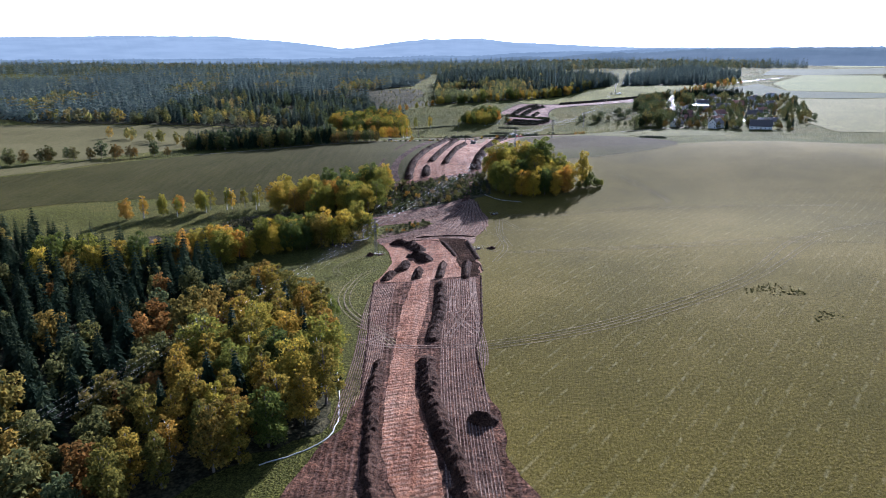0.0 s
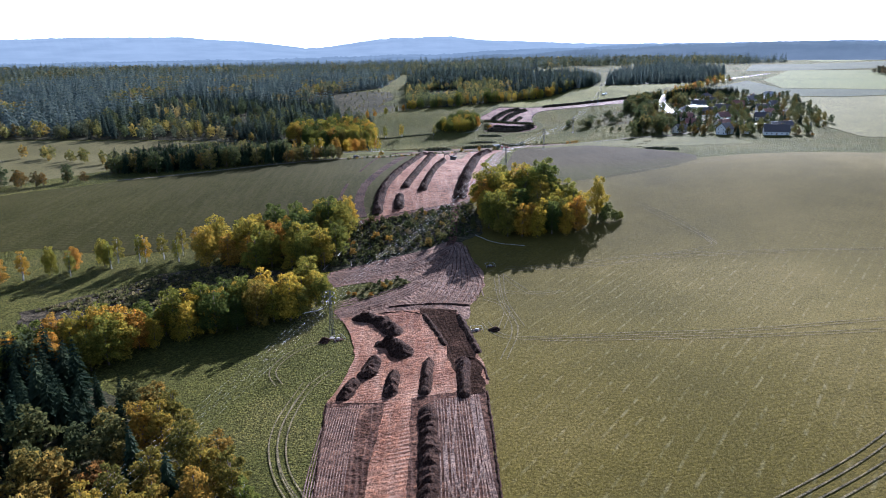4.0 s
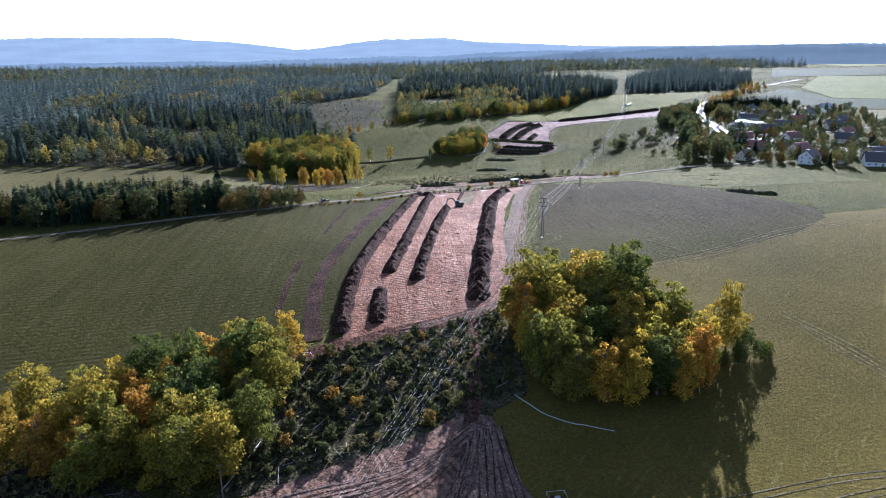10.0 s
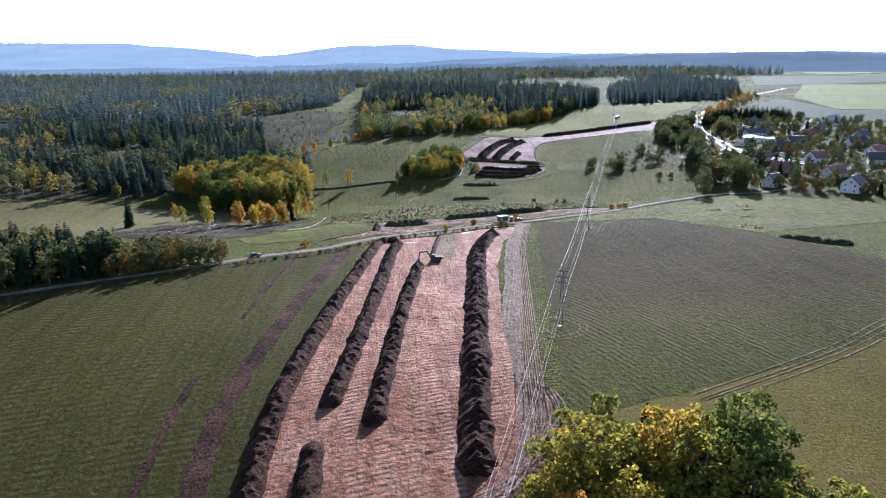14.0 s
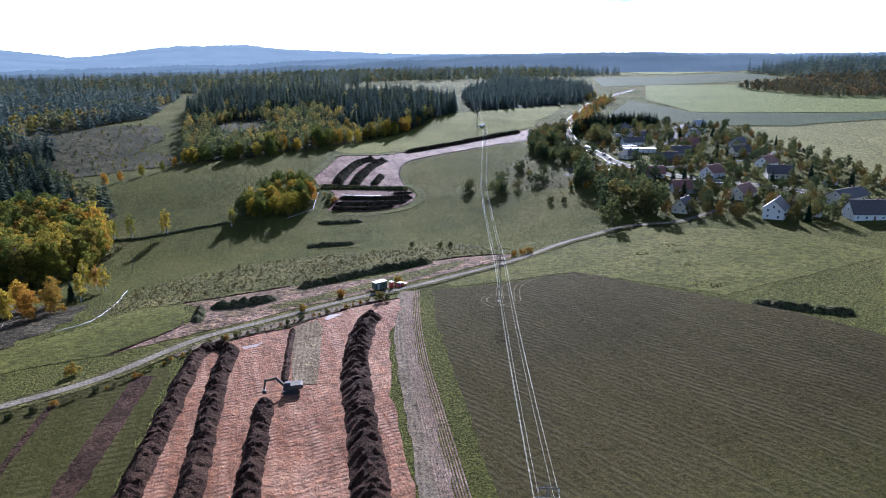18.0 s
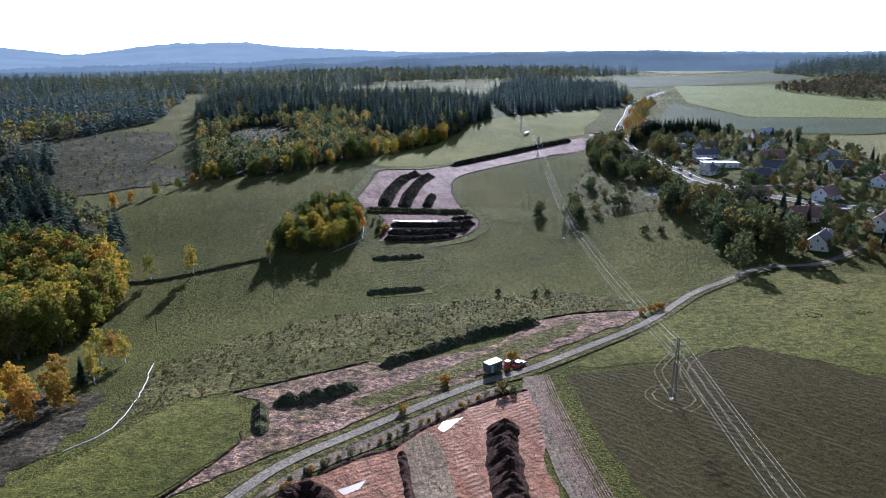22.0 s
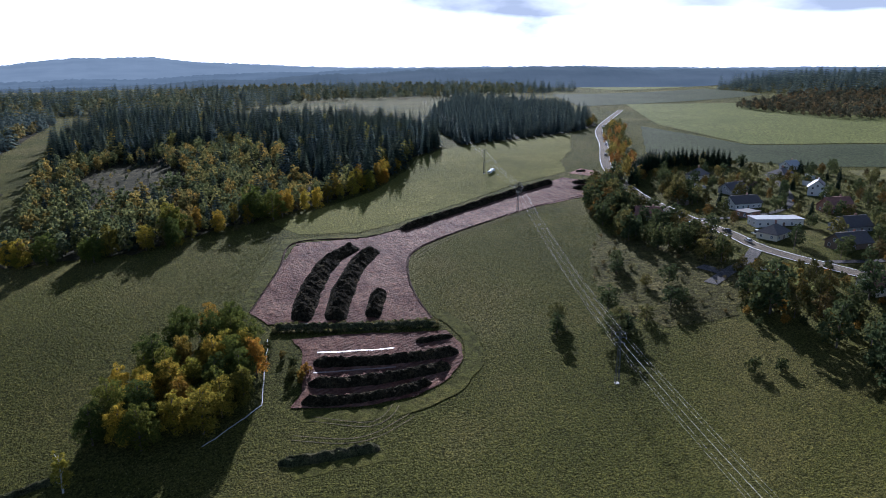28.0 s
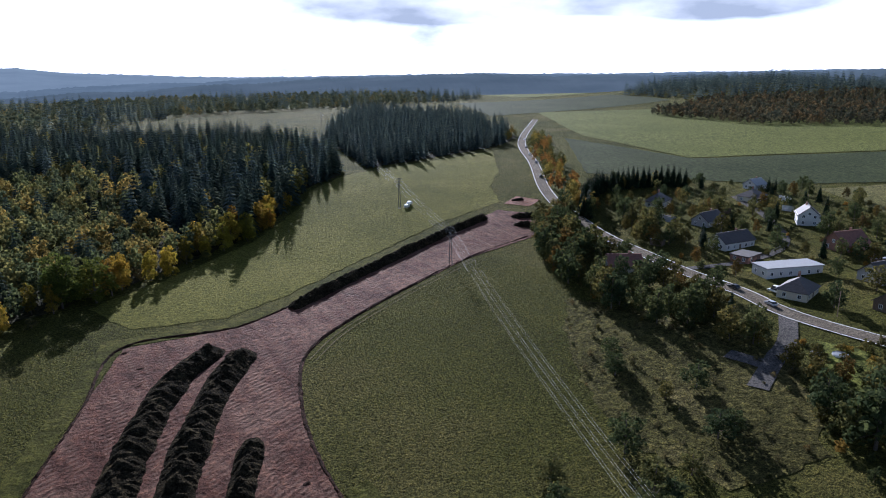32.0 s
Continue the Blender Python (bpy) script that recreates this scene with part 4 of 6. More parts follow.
for n, (path, w, up) in enumerate((
        ([(-23, 388), (-22, 427), (-16, 471), (-9, 516), (-3, 556), (-1, 566), (3, 571), (7, 567), (4, 548), (-1, 500), (-6, 458), (-11, 426)], 5.4, 2.1),
        ([(-13, 392), (-13, 415)], 5.2, 2.0), ([(-2, 418), (3, 456), (8, 494), (14, 533)], 5.0, 2.1),
        ([(16, 401), (19, 424), (24, 458), (29.5, 496), (36.5, 543), (44, 569), (49.5, 581.5)], 7.2, 2.6), ([(25, 578), (21.2, 556), (19, 541)], 2.2, 1.0))):
    berm(path, w, up, M["spoil"], "long ridge of dark topsoil inside the wide dig", seed=20.0 + n)
for n, (path, w, up) in enumerate((([(75.9, 800), (85.8, 823.4), (100, 848), (114, 861)], 8.6, 2.6), ([(86.4, 797.4), (94.7, 816.3), (108, 840), (120.3, 856)], 8.2, 2.7), ([(98.6, 796), (102.5, 804), (108.7, 816)], 6.4, 2.3),
        ([(73.4, 775), (88, 771), (101, 768.6), (115.5, 767)], 5.2, 2.0), ([(69.4, 765), (85, 761.6), (98, 760.8), (109.5, 760.5)], 5.4, 2.0), ([(65.7, 757.5), (77, 754.6), (90.4, 753.6), (101, 755)], 4.6, 1.8),
        ([(142, 879), (177, 899), (223, 921), (262, 935)], 5.5, 2.6), ([(106, 777), (118, 776)], 3.4, 1.3), ([(266, 918), (272, 906)], 6.0, 2.2), ([(272, 928), (284, 922)], 6.0, 2.2), ([(292, 952), (299, 950)], 3.0, 1.2))):
    berm(path, w, up, M["weedy"], "dark weedy ridge of topsoil in the dig on the hillside", seed=40.0 + n, teeth=0.05)
for n, (path, w, up) in enumerate((([(2, 612), (11, 611), (23, 614)], 6.0, 2.4), ([(-1, 613), (-2, 596)], 4.5, 1.8), ([(32, 625), (54, 633), (69, 637), (87, 639)], 5.5, 2.3),
        ([(44, 698), (55, 696), (66, 694)], 4.5, 1.8), ([(55, 736), (66, 734), (78, 733)], 4.0, 1.5), ([(67, 798), (86, 793), (117, 785)], 4.0, 1.6),
        ([(152, 536), (159, 525), (167, 516)], 5.0, 1.6), ([(-44, 743), (-30, 742), (-16, 744), (11, 749)], 2.6, 0.8))):
    berm(path, w, up, M["turf"], "old topsoil bank grown over with weeds", "earth_bank", "weedy banks of old topsoil", seed=60.0 + n)
# small dark pits of the digs, built as low lumps of soil
for n, (x, y) in enumerate(((91.6, 848.8), (93.9, 857.9), (91.8, 868.7), (113, 797), (8.3, 408.5), (14.7, 469.9))):
    berm([(x - 1.1, y), (x + 1.1, y + 0.5)], 2.0, 0.5, M["spoil"], "small dark soil lump standing in for a pit", "pit_stand_in", "lumps of soil", seed=90.0 + n)
for x, y in ((18, 262), (-32, 268)):
    berm([(x - 1.6, y + 0.6), (x + 1.6, y - 0.6)], 4.4, 1.5, M["spoil"], "small cone of dark soil on the meadow", seed=x)
# raised dark lips added on the rims, so the flat digs look sunk
for n, (path, w) in enumerate((([(12.9, 229), (12, 239), (8, 246)], 0.9), ([(-25, 285.5), (-10, 285.7), (-3, 282)], 1.0), ([(62, 810), (78, 842), (92, 873), (123, 873), (147, 884)], 1.0), ([(117, 789), (119, 809), (125, 830), (133, 846), (147, 858), (178, 875), (221, 893), (260, 901)], 1.2),
        ([(61.5, 594), (54.5, 594.5), (43, 591), (33, 586.5), (24, 580.5), (16, 579), (8.7, 576)], 1.8), ([(-26, 227), (-24, 196), (-22, 173), (-20, 142)], 0.8), ([(12, 224), (10, 175), (8, 160), (9, 140)], 0.8), ([(-7, 624), (10, 627), (30, 631)], 0.9), ([(120, 634), (104, 641), (90, 642)], 0.9), ([(-24, 574), (-8, 592), (-6, 600)], 0.8))):
    berm(path, w, 0.45, M["spoil"], "low dark lip added along the cut topsoil edge", "topsoil_edge", "cut edges of the dig", seed=80.0 + n)
for pts in ([(35, 584.5), (37, 587), (42, 587), (38, 584.2), (35.6, 582.4)], [(10, 569), (16, 570.5), (14, 568), (11, 567)], [(76, 780.7), (98, 775.8), (98, 775.2), (76, 779.9)], [(72, 770.6), (95, 765.8), (95, 765.2), (72, 770)],
            [(70, 800), (82, 797.5), (82, 796.5), (70, 798.5)]):
    patch("puddle", pts, 0.27, M["water"], "shallow muddy puddle gleaming in the dig", "puddle", 2.0, 0.25)


# ---- trees ----
rng = np.random.default_rng(7)


def tube(p0, p1, r0, r1, n=6):
    p0, p1 = np.array(p0, float), np.array(p1, float)
    d = (p1 - p0) / np.linalg.norm(p1 - p0)
    a = np.cross(d, (0.3, 0.9, 0.2))
    a /= np.linalg.norm(a)
    b, k = np.cross(d, a), np.arange(n) * 2 * np.pi / n
    ring = np.cos(k)[:, None] * a + np.sin(k)[:, None] * b
    i = np.arange(n)
    return np.vstack([p0 + ring * r0, p1 + ring * r1]), np.c_[i, (i + 1) % n, (i + 1) % n + n, i + n]


def joined(pieces):
    v, f, at = [], [], 0
    for a, b in pieces:
        v.append(a)
        f.append(b + at)
        at += len(a)
    return np.vstack(v), np.vstack(f)


def leaf_quads(centres, outward, size):
    """A small bent leaf spray at every centre, half turned outward."""
    n = len(centres)
    nrm = outward * 0.8 + rng.normal(size=(n, 3)) * 0.75
    nrm /= np.linalg.norm(nrm, axis=1)[:, None]
    a = np.cross(nrm, rng.normal(size=(n, 3)))
    a /= np.linalg.norm(a, axis=1)[:, None]
    b = np.cross(nrm, a)
    s = size * rng.uniform(0.55, 1.25, (n, 1))
    quad = np.stack([centres - a * s * 0.6, centres - b * s * rng.uniform(0.3, 0.6, (n, 1)) - nrm * s * 0.15, centres + a * s * 0.6, centres + b * s * rng.uniform(0.3, 0.6, (n, 1)) - nrm * s * 0.15], 1)
    return quad.reshape(-1, 3), np.arange(4 * n).reshape(-1, 4)


def crown(blobs, n, size):
    blobs = np.array(blobs)
    weight = blobs[:, 3] ** 2
    pick = rng.choice(len(blobs), n, p=weight / weight.sum())
    d = rng.normal(size=(n, 3))
    d /= np.linalg.norm(d, axis=1)[:, None]
    d[:, 2] = np.where((d[:, 2] < -0.3) & (rng.random(n) < 0.6), -d[:, 2], d[:, 2])
    r = np.where(rng.random(n) < 0.8, rng.uniform(0.8, 1.08, n), rng.uniform(0.35, 0.8, n))[:, None]
    b = blobs[pick]
    c = b[:, :3] + d * r * np.c_[b[:, 3], b[:, 3], b[:, 3] * 0.85]
    return leaf_quads(c, d, size)


def broadleaf(height, spread, start, n, size, blobs=11, lean=0.0, knobs=3):
    """Trunk with limbs, and a crown of leaf sprays in uneven bunches, each with smaller knobs. Returns both as arrays."""
    wood = [tube((0, 0, -0.4), (lean, 0, height * 0.45), height * 0.020, height * 0.013, 7), tube((lean, 0, height * 0.45), (lean * 1.5, 0.1, height * 0.86), height * 0.013, height * 0.004, 6)]
    bunch = []
    for k in range(blobs):
        u = (k + 0.5) / blobs
        z = height * (start + (0.93 - start) * u)
        wide = spread * (0.35 + 0.65 * math.sin(math.pi * min(1, 0.16 + 0.84 * u)) ** 0.8)
        ang, rad = k * 2.4 + rng.uniform(-0.5, 0.5), wide * rng.uniform(0.25, 0.66)
        r = wide * rng.uniform(0.36, 0.54)
        c = (lean + math.cos(ang) * rad, math.sin(ang) * rad, z - r * 0.25)
        bunch.append((*c, r))
        wood.append(tube((lean * u, 0, max(height * 0.2, z - height * 0.2)), c, height * 0.007, height * 0.0022, 5))
        for _ in range(knobs):
            a, e = ang + rng.normal() * 0.9, rng.uniform(-0.2, 1.2)
            q = r * rng.uniform(0.34, 0.55)
            d = r * rng.uniform(0.75, 1.0)
            bunch.append((c[0] + math.cos(a) * math.cos(e) * d, c[1] + math.sin(a) * math.cos(e) * d, c[2] + math.sin(e) * d * 0.9, q))
    bunch.append((lean, 0, height * (0.5 + start * 0.5), spread * 0.55))
    return joined(wood), crown(bunch, n, size)


def spruce(height, spread, layers=17, arms=10):
    """A spruce: drooping boughs in whorls, ragged at the rim."""
    v, f = [], []
    for k in range(layers):
        u = k / (layers - 1)
        z, r = height * (0.10 + 0.88 * u), spread * (1 - u) ** 0.74 + 0.12
        for j in range(arms):
            a = 2 * np.pi * (j + rng.uniform(-0.35, 0.35)) / arms + k
            q = r * rng.uniform(0.7, 1.12)
            c, s = math.cos(a), math.sin(a)
            w = max(0.16, q * rng.uniform(0.22, 0.34))
            drop = q * rng.uniform(0.22, 0.5)
            root, tip = np.array((0, 0, z + 0.25 * height / layers)), np.array((c * q, s * q, z - drop))
            mid = root * 0.45 + tip * 0.55 + (0, 0, drop * 0.22)
            side = np.array((-s, c, -0.25)) * w
            n = 4 * len(f)
            v += [root, mid - side, tip, mid + np.array((-s, c, 0.0)) * w]
            f.append((n, n + 1, n + 2, n + 3))
    stem = tube((0, 0, -0.4), (0, 0, height * 0.97), height * 0.014, 0.03, 6)
    return stem, (np.array(v), np.array(f))


def meshes(kind, pair, bark, leaf):
    return mesh_from(kind + "_trunk", *pair[0], bark, True), mesh_from(kind + "_crown", *pair[1], leaf)


TREES = {
    "oak": [meshes("oak", broadleaf(17, 6.2, 0.10, 4600, 0.54, 17, 0.0, 4), M["bark"], M["leaf_green"]) for _ in range(3)],
    "maple": [meshes("maple", broadleaf(15, 4.8, 0.10, 3600, 0.50, 15, 0.0, 4), M["bark"], M["leaf_autumn"]) for _ in range(3)],
    "birch": [meshes("birch", broadleaf(15, 3.3, 0.2, 1900, 0.44, 13, 0.5), M["birchbark"], M["leaf_autumn"]) for _ in range(3)],
    "garden_oak": [meshes("garden_oak", broadleaf(17, 6.0, 0.13, 800, 1.05, 13), M["bark"], M["leaf_garden"]) for _ in range(3)],
    "garden_maple": [meshes("garden_maple", broadleaf(15, 4.8, 0.12, 900, 0.85, 12), M["bark"], M["leaf_yard"]) for _ in range(3)],
    "aspen": [meshes("aspen", broadleaf(16, 3.9, 0.12, 2600, 0.52, 15, 0.2, 4), M["bark"], M["leaf_thicket"]) for _ in range(3)],
    "weed": [meshes("weed", broadleaf(3.4, 2.0, 0.08, 150, 0.55, 6), M["bark"], M["leaf_dull"]) for _ in range(3)],
    "bush": [meshes("bush", broadleaf(3.6, 2.0, 0.12, 330, 0.5, 7), M["bark"], M["leaf_shrub"]) for _ in range(3)],
    "golden_bush": [meshes("golden_bush", broadleaf(3.2, 2.2, 0.1, 330, 0.5, 7), M["bark"], M["leaf_golden"]) for _ in range(2)],
    "spruce": [meshes("spruce", spruce(19, 3.9, 20, 12), M["bark"], M["needle"]) for _ in range(3)],
}
LABELS = {
    "oak": ("broad oak with green leaves turning yellow", "tree", "broadleaf trees of the groves"),
    "maple": ("round-crowned tree in yellow and orange autumn leaf", "tree", "autumn trees of the groves"),
    "birch": ("slender birch with thin golden autumn leaves", "tree", "birches"),
    "garden_oak": ("broad green garden tree turning yellow", "tree", "garden trees of the village"),
    "garden_maple": ("round garden tree in orange autumn leaf", "tree", "garden trees of the village"),
    "aspen": ("tall slim tree in dull yellow autumn leaf at the wood edge", "tree", "autumn trees of the south wood"),
    "weed": ("low dead weeds and scrub in the hollow", "shrub", "dry weeds"),
    "bush": ("low dense green and brown shrub on rough ground", "shrub", "shrubs"),
    "golden_bush": ("low shrub in bright golden autumn leaf", "shrub", "golden shrubs"),
    "spruce": ("tall dark green spruce", "tree", "spruces"),
}
NAMES = {"aspen": "aspen_tree", "garden_oak": "garden_tree", "garden_maple": "autumn_garden_tree", "weed": "dry_shrub", "oak": "oak_tree", "maple": "maple_tree", "birch": "birch_tree", "bush": "shrub", "golden_bush": "golden_shrub", "spruce": "spruce_tree"}


def plant(kind, x, y, size=1.0, label="", wide=1.0):
    """One tree or shrub with its trunk and crown, turned and sized at random about size."""
    trunk, leaves = TREES[kind][int(rng.integers(len(TREES[kind])))]
    s = size * rng.uniform(0.86, 1.14)
    m = Matrix.LocRotScale((x, y, gz(x, y)), Euler((0, 0, rng.uniform(0, 6.28))), (s * wide * rng.uniform(0.9, 1.1), s * wide * rng.uniform(0.9, 1.1), s))
    t = thing(NAMES[kind], label or LABELS[kind][0], LABELS[kind][1], LABELS[kind][2], at=m)
    part("trunk", trunk, t)
    part("crown", leaves, t)
    return t


def scattered(poly, gap, tries=6000, holes=()):
    """Points in the outline, no two nearer than gap."""
    p = np.array(poly, float)
    lo, hi = p.min(0), p.max(0)
    cells, found = {}, []
    q = rng.uniform(lo, hi, (tries, 2))
    ok = inside(list(poly), q[:, 0], q[:, 1])
    for h in holes:
        ok &= ~inside(list(h), q[:, 0], q[:, 1])
    for x, y in q[ok]:
        c = (int(x // gap), int(y // gap))
        if all(math.hypot(x - a, y - b) > gap for i in (-1, 0, 1) for j in (-1, 0, 1) for a, b in cells.get((c[0] + i, c[1] + j), ())):
            cells.setdefault(c, []).append((x, y))
            found.append((x, y))
    return found


def forest(name, spots, template, hues, size, label, category="trees"):
    """Woods that nobody could count: one mesh of many trees, each with its own size, turn and hue."""
    v0, f0 = template
    spots = np.array(spots)
    n, k = len(spots), len(v0)
    a, s = rng.uniform(0, 6.28, n), size * rng.uniform(0.55, 1.25, n)
    c, sn = np.cos(a)[:, None], np.sin(a)[:, None]
    wide = s[:, None] * rng.uniform(0.85, 1.2, (n, 1))
    x = (v0[:, 0] * c - v0[:, 1] * sn) * wide + spots[:, :1]
    y = (v0[:, 0] * sn + v0[:, 1] * c) * wide + spots[:, 1:]
    z = v0[:, 2] * s[:, None] + ground_z(spots[:, 0], spots[:, 1])[:, None]
    hue = np.array(hues)[rng.integers(len(hues), size=n)] * rng.uniform(0.75, 1.25, (n, 1))
    f = (f0[None] + (np.arange(n) * k)[:, None, None]).reshape(-1, f0.shape[1])
    me = mesh_from(name, np.c_[x.ravel(), y.ravel(), z.ravel()], f, M["leaf_wood"], tint=np.repeat(hue, k, 0))
    return tagged(new(name, me), label, category, kind="stuff")


# far and middle conifers carry the air's haze in their paler, bluer hues
FAR_HAZED_CONIFER = [(0.080, 0.106, 0.104), (0.098, 0.126, 0.116), (0.118, 0.144, 0.126)]
MID_HAZED_CONIFER = [(0.046, 0.064, 0.054), (0.058, 0.078, 0.062), (0.074, 0.092, 0.070)]
# haze is put into this lightened palette of the far broadleaf trees
FAR_HAZED_MIXED = [(0.085, 0.098, 0.062), (0.105, 0.110, 0.060), (0.15, 0.130, 0.060), (0.19, 0.150, 0.060)]
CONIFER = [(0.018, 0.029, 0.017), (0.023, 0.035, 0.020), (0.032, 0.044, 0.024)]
AUTUMN = [(0.27, 0.185, 0.042), (0.23, 0.180, 0.044), (0.16, 0.148, 0.044), (0.11, 0.112, 0.040), (0.27, 0.140, 0.040)]
MIXED = [(0.050, 0.064, 0.032), (0.072, 0.084, 0.036), (0.11, 0.108, 0.038), (0.17, 0.135, 0.036)]


def with_stem(pair):
    return joined([pair[0], pair[1]])


FIR_NEAR, FIR_FAR, FIR_TINY = (with_stem(spruce(19, 4.0, 15, 9)), spruce(19, 4.4, 13, 9)[1], spruce(20, 5.6, 7, 7)[1])
ROUND_NEAR, ROUND_FAR, ROUND_TINY = with_stem(broadleaf(15, 4.6, 0.14, 760, 0.9, 11)), broadleaf(15, 4.6, 0.12, 300, 1.3, 10)[1], broadleaf(15, 5.2, 0.2, 46, 3.0, 7)[1]

WOOD_SOUTH = [(-26, 128), (-28, 160), (-32, 180), (-54, 213), (-78, 236), (-104, 255), (-140, 268), (-200, 290), (-260, 260), (-260, 60), (-90, 60), (-52, 104)]
patch("forest_floor_south", WOOD_SOUTH, 0.1, M["floor"], "shaded forest floor", "forest floor", 10, 2.0)
spots = scattered(WOOD_SOUTH, 4.9, 9000)
west = [p for p in spots if p[0] < -78 + 24 * noise.noise((p[0] * 0.03, p[1] * 0.03, 0)) and p[1] > 138 + 30 * noise.noise((p[0] * 0.02, p[1] * 0.02, 5))]
rest = [p for p in spots if p not in set(west)]
edge = [p for p in rest if p[0] > -62]
inner = [p for p in rest if p[0] <= -62]
forest("spruce_wood", west[::1], FIR_NEAR, CONIFER, 0.78, "dense dark spruce wood", "trees")
# AUTUMN at 0.72 here: the wood's backlit shade is put into its hue
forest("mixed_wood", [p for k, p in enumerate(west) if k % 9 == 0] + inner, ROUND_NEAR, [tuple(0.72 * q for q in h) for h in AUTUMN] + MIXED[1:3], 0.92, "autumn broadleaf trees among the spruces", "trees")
for k, (x, y) in enumerate(edge):
    plant(("spruce", "aspen", "aspen", "aspen", "oak", "aspen", "birch", "aspen", "aspen")[k % 9], x, y, 0.94 if k % 9 else 0.75)

# tree rows of the stream hollow
for x, y in resampled([(-150, 232), (-120, 248), (-96, 263), (-84, 279), (-65, 288), (-50, 291), (-39, 297)], 5.0):
    for off in (-4, 2, 8):
        plant("maple" if rng.random() < 0.66 else "oak", x - off * 0.3 + rng.uniform(-2, 2), y + off + rng.uniform(-2, 2), rng.uniform(0.6, 1.05))
for x, y in resampled([(-160, 330), (-134, 342), (-116, 350), (-90, 356)], 5.0):
    plant("birch" if rng.random() < 0.7 else "maple", x + rng.uniform(-3, 3), y + rng.uniform(-4, 4), 0.8, "thin bare-stemmed birch at the field edge")
for x, y in scattered([(-92, 342), (-70, 336), (-44, 332), (-36, 345), (-34, 378), (-50, 378), (-70, 362), (-90, 358)], 6.0):
    plant("oak" if rng.random() < 0.36 else "maple", x, y, 0.98)
# the grove and its lone tree
for x, y in scattered([(24, 376), (26, 362), (33, 351), (46, 346), (58, 350), (67, 359), (65, 374), (52, 390), (40, 397), (30, 394)], 5.4):
    plant("oak" if rng.random() < 0.36 else "maple", x, y, 0.86 + 0.0085 * (y - 345))
plant("oak", 75, 368, 1.12, "tall dark lone tree beside the grove", 0.62)
plant("oak", 79, 366, 0.5)
for x, y, r in ((72, 362, 0.26), (76, 363, 0.3), (82, 364, 0.3), (85, 366, 0.26)):
    plant("oak", x, y, r, "low dark green bush beside the lone tree", 1.2)
for x, y in ((44, 398), (47, 397), (50, 394), (30, 399)):
    plant("spruce", x, y, 0.7)
# copses by the lane and beyond
for x, y in scattered([(-215, 540), (-179, 525), (-120, 520), (-95, 523), (-90, 534), (-130, 560), (-200, 590)], 4.4, 9000):
    plant("spruce" if rng.random() < 0.62 else "garden_oak" if rng.random() < 0.6 else "garden_maple", x, y, 0.84, wide=1.1)
for x, y in scattered([(-92, 522), (-57, 534), (-57, 542), (-92, 552)], 4.4):
    plant("garden_maple" if rng.random() < 0.8 else "garden_oak", x, y, 0.6)
for x, y in ((-97, 679), (-77, 661), (-60, 641), (-51, 646), (-40, 667), (-98, 636), (-80, 617), (-62, 631), (-54, 626), (-48, 633), (-70, 634), (-44, 667), (-37, 664), (-43, 649), (-110, 665), (-90, 650)):
    plant("birch" if rng.random() < 0.5 else "maple", x, y, 0.82)
plant("spruce", -46, 650, 0.55)
plant("spruce", -125, 641, 0.8)
for x, y in scattered([(-92, 700), (-66, 681), (-50, 698), (-46, 740), (-52, 757), (-90, 776), (-130, 740)], 6.4):
    plant("maple" if x > -60 and rng.random() < 0.8 else "oak" if rng.random() < 0.6 else "aspen", x, y, 1.2)
for x, y in ((-43, 743), (-35, 742), (-19, 743), (12, 744)):
    plant("birch", x, y, 0.82, "single golden birch on the grassy bank")
for x, y in scattered([(17, 757), (26, 752), (40, 752), (53, 762), (59, 778), (54, 800), (40, 796), (24, 774)], 5.2):
    plant("oak" if rng.random() < 0.5 else "maple", x, y, 0.72)
plant("oak", 46, 884, 0.4, "small round tree alone in the pasture", 1.3)
for x, y, s in ((149, 764, 0.55), (200, 798, 0.65), (173, 769, 0.8), (154, 771, 0.5), (167, 752, 0.6), (161, 752, 0.75), (178, 756, 0.5), (192, 760, 0.55), (205, 775, 0.6), (195, 792, 0.6), (196, 777, 0.4), (196, 759, 0.45), (168, 757, 0.7)):
    plant("garden_oak", x, y, s * 0.72, "field tree casting a long shadow on the meadow", 1.45)
for x, y, s in ((55, 595, 1.0), (57, 593, 0.8), (180, 716, 1.2), (186, 712, 1.0), (100, 668, 0.8), (104, 666, 0.7), (89, 676, 0.8), (66, 770, 0.9), (68, 776, 0.8), (63, 786, 0.8), (66, 781, 0.7)):
    plant("bush", x, y, s)
for x, y in ((123, 630), (126, 631), (119, 630), (44, 606), (66, 613), (68, 768), (70, 771), (-30, 562), (30, 595)):
    plant("golden_bush", x, y, 0.9)
for x, y in resampled([(-52, 536), (-40, 543), (-20, 555), (0, 576), (18, 585), (36, 593), (50, 598)], 2.3):
    plant("golden_bush" if rng.random() < 0.22 else "weed" if rng.random() < 0.4 else "bush", x + 1.2 + rng.uniform(-1, 1), y - 2.6 + rng.uniform(-0.8, 0.8), rng.uniform(0.25, 0.6))
for x, y in scattered([(-36, 376), (22, 394), (22, 357), (8, 350), (-30, 334), (-40, 334)], 3.6)[:110]:
    if abs(x - 12) > 3:
        plant("bush" if rng.random() < 0.8 else "weed" if rng.random() < 0.8 else "golden_bush", x, y, rng.uniform(0.5, 1.0))
for x, y in scattered([(-29, 306), (-21, 313), (-10, 317), (-6.8, 311), (-17, 305), (-24, 300)], 2.6):
    plant("bush" if rng.random() < 0.6 else "golden_bush", x, y, 0.5)
